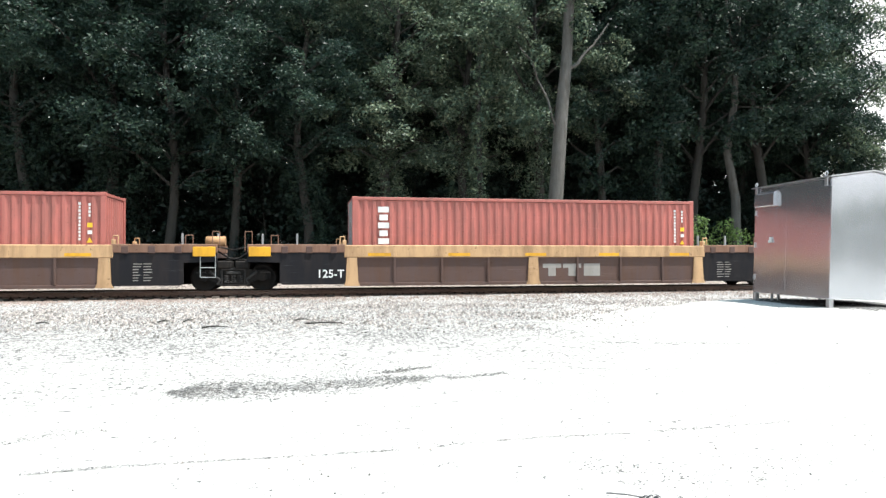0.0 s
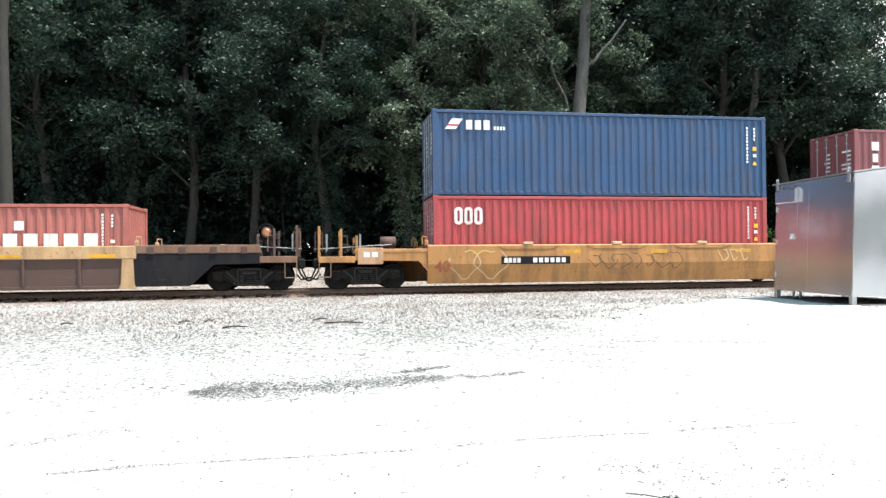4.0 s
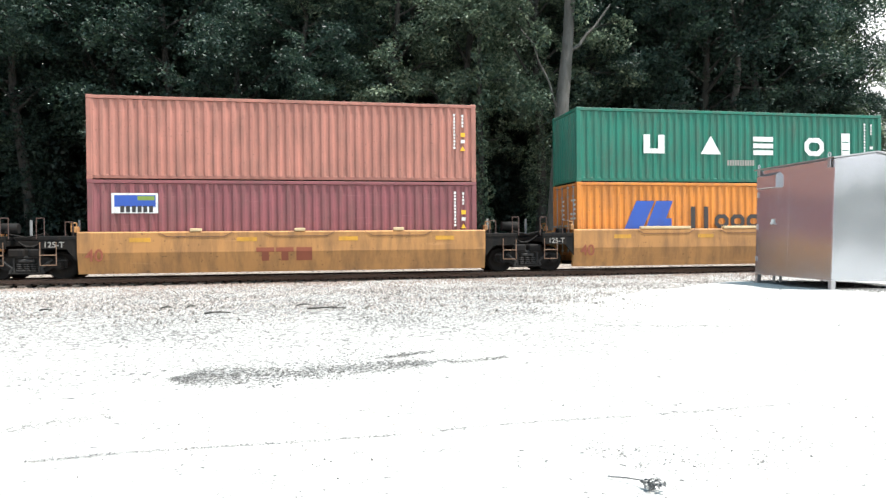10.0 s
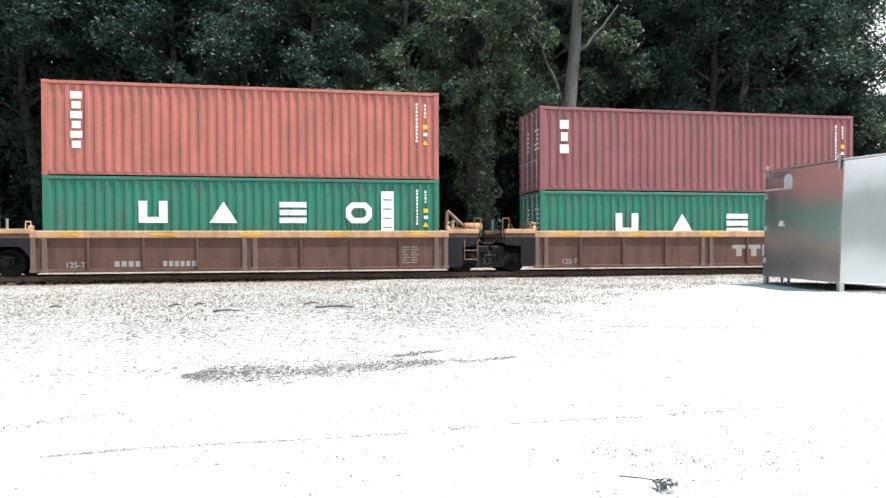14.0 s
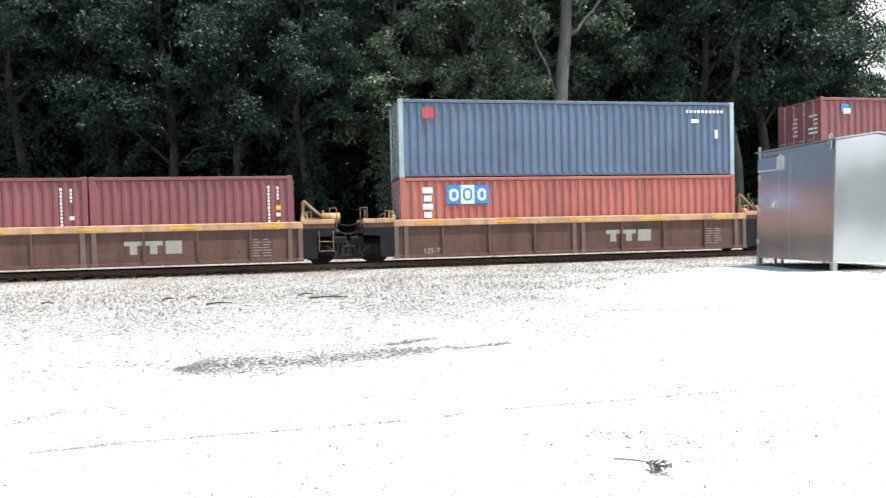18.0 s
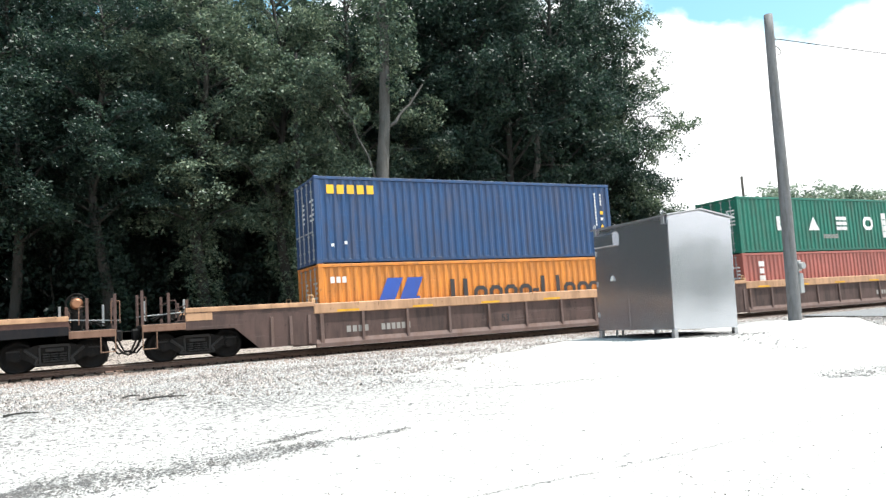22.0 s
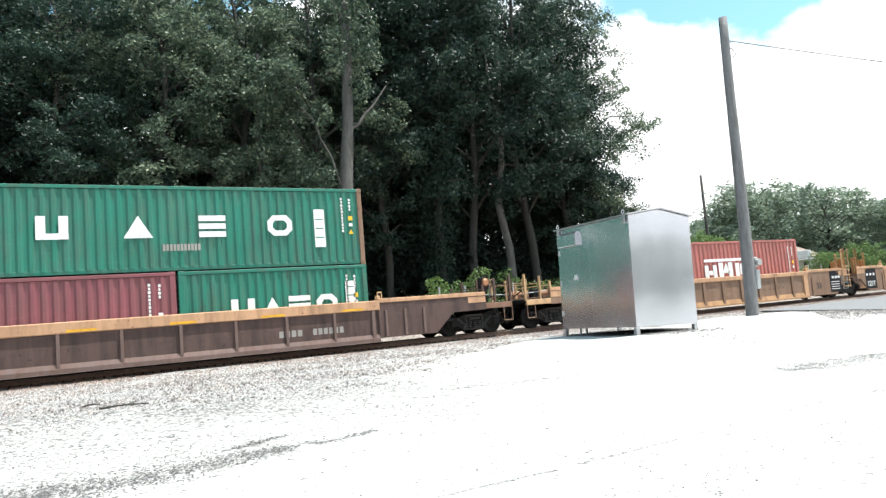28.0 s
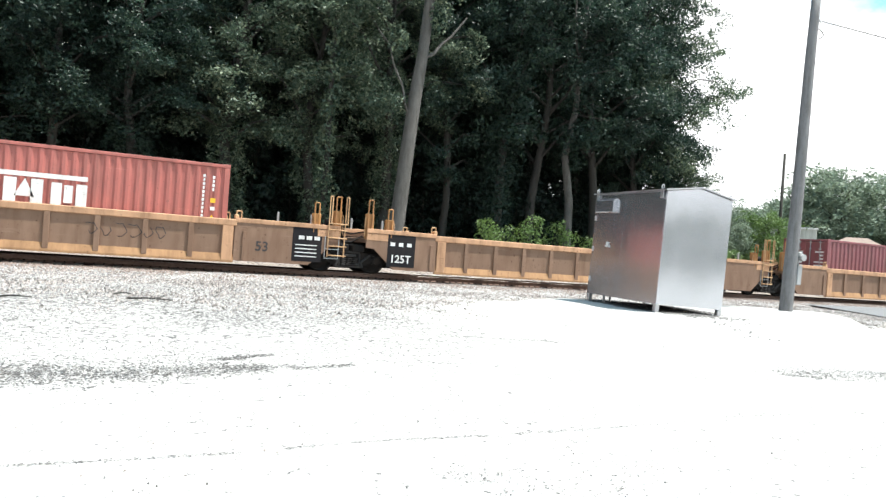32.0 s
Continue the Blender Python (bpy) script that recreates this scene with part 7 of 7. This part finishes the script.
bare_trunk("tall_trunk", ((13.3, 36, -0.8), (13.55, 36, 3), (14.0, 36, 8.9), (14.3, 36, 11.6), (14.65, 36, 17.5), (14.9, 36, 25)), 0.43, 0.18,
           [(((14.35, 36, 11.3), (14.9, 35.9, 11.6), (15.3, 35.9, 12.2), (15.84, 35.9, 12.7), (16.7, 35.8, 13.9)), 0.10, 0.04), (((13.9, 36, 7.6), (13.45, 35.9, 8.6), (13.2, 35.9, 9.6), (12.6, 35.8, 10.6), (12.3, 35.8, 11.6), (11.6, 35.8, 12.3)), 0.07, 0.03),
            (((14.6, 36, 17), (13.4, 35.8, 20), (12.8, 35.8, 23)), 0.12, 0.05), (((14.7, 36, 19), (16.2, 35.8, 22), (17.0, 35.8, 25)), 0.12, 0.04)], M["bark"], "tall bare grey trunk with a fork, standing before dark foliage",
           [(14.9, 35.3, 13.6, 0.8), (13.6, 35.2, 15.4, 1.0), (15.2, 35.2, 16.8, 1.3), (14.2, 35.2, 18.8, 1.4), (15.4, 35.3, 20.8, 1.6), (13.6, 35.2, 22.0, 1.7), (14.8, 35.2, 24.0, 1.7), (12.6, 35.4, 11.9, 0.7)])
bare_trunk("pale_trunk", ((25.6, 37.6, -0.8), (25.5, 37.6, 4.5), (24.95, 37.6, 7.4), (25.5, 37.6, 10.3), (25.65, 37.6, 13.2), (26.0, 37.6, 18)), 0.29, 0.13,
           [(((25.6, 37.6, 12.0), (26.6, 37.5, 13.8), (27.6, 37.5, 16.5)), 0.14, 0.06), (((25.65, 37.6, 13), (25.0, 37.5, 15), (24.9, 37.5, 18)), 0.1, 0.05)], M["bark"], "crooked pale trunk forking high among the leaves", k=0.99)
bare_trunk("thin_trunk", ((9.3, 35.9, -0.8), (9.35, 35.9, 5), (9.3, 35.9, 11), (9.5, 35.9, 15)), 0.17, 0.09, [], M["bark_dark"], "thin vine-covered trunk at the edge of the wood", [(9.3 + 0.3 * math.sin(q * 2.1), 35.6, 1.5 + q * 0.55, 0.45 + 0.2 * math.sin(q * 1.7)) for q in range(24)], 0.98)
bare_trunk("left_trunk", ((-14.5, 35.9, -0.8), (-14.6, 35.9, 6), (-14.7, 35.9, 12), (-14.4, 35.9, 17)), 0.3, 0.15, [], M["bark_dark"], "dark trunk in the shade of the wood")

# ---------- beyond the crossing ----------


def far_side():
    rnd = random.Random(77)
    road = bmesh.new()
    vs = [road.verts.new((x, y, ground_z(x, y) + 0.03)) for x, y in ((24.6, 14.2), (60, 9.0), (110, 4.0), (112, 13.5), (62, 18.6), (38, YF - 1.7), (26.5, YF - 1.8))]
    road.faces.new(vs)
    bmesh.ops.triangulate(road, faces=road.faces)
    tagged(put("road", mesh_of(road), M["asphalt"]), "sun-bleached grey asphalt lane beside the railway", "road", kind="structure")
    hedge = [forest_tree(401 + i, 11, 4.0, 40, 7, 60, 0.15, 0.2, low=0.12, rise=0.7) for i in range(3)]
    for i in range(34):
        r = rnd.uniform(105, 165)
        a = radians(33 + 40 * (i + rnd.random()) / 34)
        b = math.degrees(a)
        s = rnd.uniform(0.9, 1.12) * (1.0 if b < 46 else 1.1 if b < 50 else 1.32 if b < 56 else 1.15 if b < 60 else 1.05)
        place_tree(hedge[i % 3], r * math.sin(a), r * math.cos(a), ground_z(r * math.sin(a), r * math.cos(a)) - 0.2, rnd.uniform(0, 360), (s * 1.25, s * 1.25, s), M["bark_dark"], M["leaf_hazy"], "broad green tree on the far side of the town", "trees beyond the crossing")
    for x, y, s in ((44.0, 38.5, 0.55), (47.5, 43.0, 0.6), (50, 48, 0.65), (41.8, 40.0, 0.5)):
        place_tree(hedge[0], x, y, -0.6, rnd.uniform(0, 360), (s, s, s), M["bark_dark"], M["leaf_bright"] if x == 44.0 else M["leaf_hazy"], "rounded green tree beyond the track", "trees beyond the crossing")
    for x, y, s in ((50.3, 32.5, 0.30), (52.6, 31.0, 0.34), (54.5, 30.2, 0.28)):
        place_tree(hedge[1], x, y, ground_z(x, y) - 0.1, rnd.uniform(0, 360), (s, s, s), M["bark_dark"], M["leaf_bright"], "small bright green tree beside the road", "trees beyond the crossing")
    # unseen trees added behind the viewer, to darken what the hut reflects
    for i in range(26):
        x = -46 + 4.2 * i + rnd.uniform(-1, 1)
        s = rnd.uniform(0.85, 1.1)
        place_tree(hedge[i % 3], x, -36 + rnd.uniform(-2, 2), -0.8, rnd.uniform(0, 360), (s * 1.15, s * 1.15, s * 0.72), M["bark_dark"], M["leaf_hazy"], "green tree added out of view, to be reflected in the hut", "trees at the edge of the yard")
    # far pole
    t = thing("far_utility_pole", "thin dark utility pole far beyond the track", "utility pole")
    bm = bmesh.new()
    tube(bm, (0, 0, 0), (0, 0, 10.8), 0.14, 0.10, n=10)
    part("pole", bm, M["bark_dark"], t)
    t.location = (45.7, 38.9, -0.7)
    # house with a tan hipped roof
    t = thing("house", "small pale house with a tan hipped roof and a porch", "house")
    bm = bmesh.new()
    bbox(bm, -5, 5, -4, 4, -3, 2.9, 0.03)
    part("wall", bm, M["siding"], t)
    bm = bmesh.new()
    v = [bm.verts.new(p) for p in ((-5.6, -4.6, 2.8), (5.6, -4.6, 2.8), (5.6, 4.6, 2.8), (-5.6, 4.6, 2.8), (-1.4, 0, 5.3), (1.4, 0, 5.3))]
    for f in ((0, 1, 5, 4), (1, 2, 5), (2, 3, 4, 5), (3, 0, 4), (3, 2, 1, 0)):
        bm.faces.new([v[i] for i in f])
    part("roof", bm, M["rooftan"], t, "tan shingled hipped roof")
    for x in (-3.4, 0.2, 3.2):
        bm = bmesh.new()
        bbox(bm, x - 0.5, x + 0.5, -4.06, -3.99, 0.9, 2.2, 0.02)
        w = part("window", bm, M["white"], t)
        bm = bmesh.new()
        box(bm, x - 0.42, x + 0.42, -4.08, -4.061, 0.98, 2.12)
        part("pane", bm, M["glass"], w)
    bm = bmesh.new()
    bbox(bm, 1.5, 5.2, -6.6, -4.05, 2.3, 2.5, 0.02)
    part("porch_roof", bm, M["white"], t)
    for x in (1.7, 3.3, 5.0):
        bm = bmesh.new()
        bbox(bm, x - 0.07, x + 0.07, -6.5, -6.36, 0, 2.3, 0.01)
        part("porch_post", bm, M["white"], t)
    t.matrix_basis = pose(68.0, 48.5, 1.5, 0, 0, -48) @ Matrix.Diagonal((0.68, 0.68, 0.68, 1))
    t = thing("white_building", "plain white flat-roofed building beyond the track", "building")
    bm = bmesh.new()
    bbox(bm, -2.2, 2.2, -3, 3, 0, 5.6, 0.03)
    part("wall", bm, M["siding"], t)
    bm = bmesh.new()
    bbox(bm, -2.3, 2.3, -3.1, 3.1, 5.6, 5.75, 0.02)
    part("parapet", bm, M["white"], t)
    for x in (-1.0, 0.9):
        bm = bmesh.new()
        bbox(bm, x - 0.3, x + 0.3, -3.05, -2.99, 0.9, 2.2, 0.01)
        part("window", bm, M["glass"], t)
    t.matrix_basis = pose(56.6, 47.4, -0.6, 0, 0, -45)
    # blank notice board
    t = thing("notice_board", "blank white notice board on two posts", "sign")
    bm = bmesh.new()
    bbox(bm, -0.75, 0.75, -0.05, 0.05, 2.75, 3.35, 0.02)
    part("board", bm, M["white"], t)
    for x in (-0.55, 0.55):
        bm = bmesh.new()
        bbox(bm, x - 0.05, x + 0.05, -0.05, 0.05, -0.3, 2.75, 0.01)
        part("post", bm, M["grey"], t)
    t.matrix_basis = pose(56.0, 38.0, 0.2, 0, 0, -52)
    car(53.5, 34.2, 0.0, 35, "white", "white parked car beyond the track")
    car(47.5, 37.2, -0.3, 20, "wine", "dark red parked car beyond the track")


def car(x, y, z, turn, colour, label):
    t = thing("parked_car", label, "car", "parked cars")
    bm = bmesh.new()
    extrude_poly(bm, ((-2.2, 0.35), (2.2, 0.35), (2.25, 0.75), (1.3, 0.95), (-2.2, 1.0)), "y", -0.85, 0.85)
    part("body", bm, M[colour], t)
    bm = bmesh.new()
    extrude_poly(bm, ((-1.7, 0.98), (1.0, 0.95), (0.4, 1.45), (-1.2, 1.48)), "y", -0.72, 0.72)
    part("cabin", bm, M["glass"], t, "dark glazed cabin")
    for a in (-1.4, 1.4):
        for s in (-0.8, 0.8):
            bm = bmesh.new()
            tube(bm, (a, s - 0.1, 0.33), (a, s + 0.1, 0.33), 0.33, n=16)
            part("wheel", bm, M["black"], t)
    t.matrix_basis = pose(x, y, z, 0, 0, turn)


far_side()

# ---------- stains, hut shade, scraps and weeds on the gravel ---
patch("damp_stain", ((-1.25, 8.12, 0.10), (-0.95, 8.17, 0.34), (-0.5, 8.14, 0.38), (0.05, 8.12, 0.36), (0.68, 8.16, 0.33), (1.3, 8.34, 0.26), (1.75, 8.38, 0.18), (2.2, 8.42, 0.11), (2.85, 8.52, 0.05)), M["stain"], "long dark damp stain across the gravel", 1, 9800, 0.0075)
patch("stain_fringe", ((-3.6, 8.3, 0.5), (-2.4, 8.4, 0.7), (-1.2, 8.6, 0.6), (0.4, 8.8, 0.5), (1.2, 9.1, 0.3)), M["stain"], "faint grey fringe of a damp stain on the gravel", 13, 4200, 0.0055)
# the shadow under the hut, painted with dark stones
patch("bare_soil", ((10.6, 13.2, 0.7), (11.2, 13.2, 1.3), (12.0, 13.2, 1.3), (12.7, 13.3, 0.8)), M["stain"], "dark stones that paint the shade under the hut", 12, 6000, 0.022)
patch("small_stain", ((1.25, 8.9, 0.04), (1.6, 9.05, 0.12), (1.98, 9.22, 0.05)), M["stain"], "small dark stain on the gravel", 2, 800, 0.008)
patch("seam_line", ((-1.75, 5.28, 0.02), (-1.15, 5.38, 0.03), (-0.2, 5.39, 0.022), (0.8, 5.42, 0.024), (1.6, 5.48, 0.02), (2.7, 5.47, 0.022), (3.6, 5.54, 0.03), (4.85, 5.58, 0.02), (6.5, 5.72, 0.022), (8.3, 5.64, 0.03)), M["stain"], "thin dark seam running across the gravel", 3, 3600, 0.0042)
patch("edge_line", ((5.2, 10.9, 0.15), (6.4, 10.6, 0.12), (7.75, 10.28, 0.08), (8.8, 10.03, 0.06), (9.95, 9.74, 0.06), (11.9, 9.56, 0.03)), M["stain"], "scuffed dark line in pale gravel", 4, 1300, 0.009)
patch("side_stain", ((9.4, 7.8, 0.12), (9.9, 7.75, 0.4), (10.6, 7.7, 0.5), (11.3, 7.6, 0.4), (11.9, 7.6, 0.1)), M["stain"], "grey scuffed patch on the gravel", 6, 3600, 0.0085)
patch("faint_stain", ((-2.9, 6.0, 0.06), (-2.3, 6.2, 0.12), (-1.9, 6.45, 0.16), (-1.5, 6.6, 0.05)), M["stain"], "faint grey scuffs on the gravel", 7, 900, 0.005)
patch("foot_scuffs", ((2.3, 4.6, 0.1), (2.6, 4.5, 0.25), (3.0, 4.3, 0.2), (3.6, 4.2, 0.2), (4.4, 4.6, 0.1)), M["stain"], "faint grey scuffs on the gravel", 8, 500, 0.006)


def scraps():
    """Short dark sticks lying between the stones."""
    for i, (x, y, l, a) in enumerate(((-5.13, 15.67, 0.25, 10), (-2.69, 15.5, 0.3, 40), (-1.49, 14.2, 0.5, 5), (0.67, 14.46, 0.8, -6), (-2.2, 15.6, 0.4, 70), (0.2, 15.3, 0.35, 30))):
        t = thing("stick", "short dark stick lying on the ballast", "stick", "sticks on the ballast")
        bm = bmesh.new()
        limb(bm, [Vector((-l / 2, 0, 0)), Vector((-l * 0.1, 0.02, 0.02)), Vector((l * 0.2, -0.02, 0.015)), Vector((l / 2, 0.01, 0))], 0.02, 0.01, 6)
        part("twig", bm, M["bark_dark"], t)
        bm = bmesh.new()
        limb(bm, [Vector((0, 0, 0.01)), Vector((l * 0.2, 0.07, 0.05))], 0.012, 0.005, 5)
        part("side_twig", bm, M["bark_dark"], t)
        t.matrix_basis = pose(x, y, ground_z(x, y) + 0.04, 0, 0, a)
    t = thing("dry_weed", "dry dark weed lying on the gravel", "weed")
    rnd = random.Random(9)
    bm = bmesh.new()
    limb(bm, [Vector((-0.14, 0.16, 0.01)), Vector((-0.05, 0.08, 0.02)), Vector((0.02, -0.02, 0.03)), Vector((0.1, -0.12, 0.02))], 0.007, 0.004, 5)
    for i in range(14):
        limb(bm, [Vector((0.04, -0.06, 0.02)), Vector((0.04 + rnd.uniform(-0.06, 0.1), -0.06 + rnd.uniform(-0.1, 0.05), rnd.uniform(0.01, 0.07)))], 0.004, 0.002, 4)
    part("stem", bm, M["pole"], t)["kind"] = "stuff"
    out = []
    leaf_cloud(out, (0.06, -0.09, 0.03), (0.08, 0.07, 0.03), 60, 0.018, np.random.default_rng(4))
    put("leaves", leaf_mesh(out, "leaves"), M["pole"], t)
    t.matrix_basis = pose(2.42, 3.87, ground_z(2.4, 3.87) + 0.02)


scraps()


def motions():
    """The train rolls to the left, easing from ten to seven metres a second."""
    tilt = math.degrees(math.atan(-SLOPE))
    for ob, x, y, z in TRAIN:
        rows = []
        for t in [0, 1] + list(range(2, 33, 2)):
            xx = x - run(t)
            rows.append((t, pose(xx, y, z + SLOPE * xx, 0, tilt, 0)))
        walk(ob, rows)
    # near wheels turn while they are before the viewer
    for w, x in WHEELS:
        seen = [k / 16 for k in range(0, 32 * 16 + 1) if -16 < x - run(k / 16) < 46]
        rows = [(0, None)] + [(t, None) for t in seen if 0 < t < 32] + [(32, None)]
        base = run(rows[1][0]) if len(rows) > 2 else 0
        last = run(rows[-2][0]) if len(rows) > 2 else 0
        walk(w, [(t, pose(*w.location, 0, -math.degrees((min(max(run(t), base), last) - base) / 0.42), 0)) for t, _ in rows])


def run(t):
    u = t / 10
    return ((((0.0892209 * u - 0.7892717) * u + 1.7688265) * u - 4.0195928) * u + 99.354785) * u


motions()
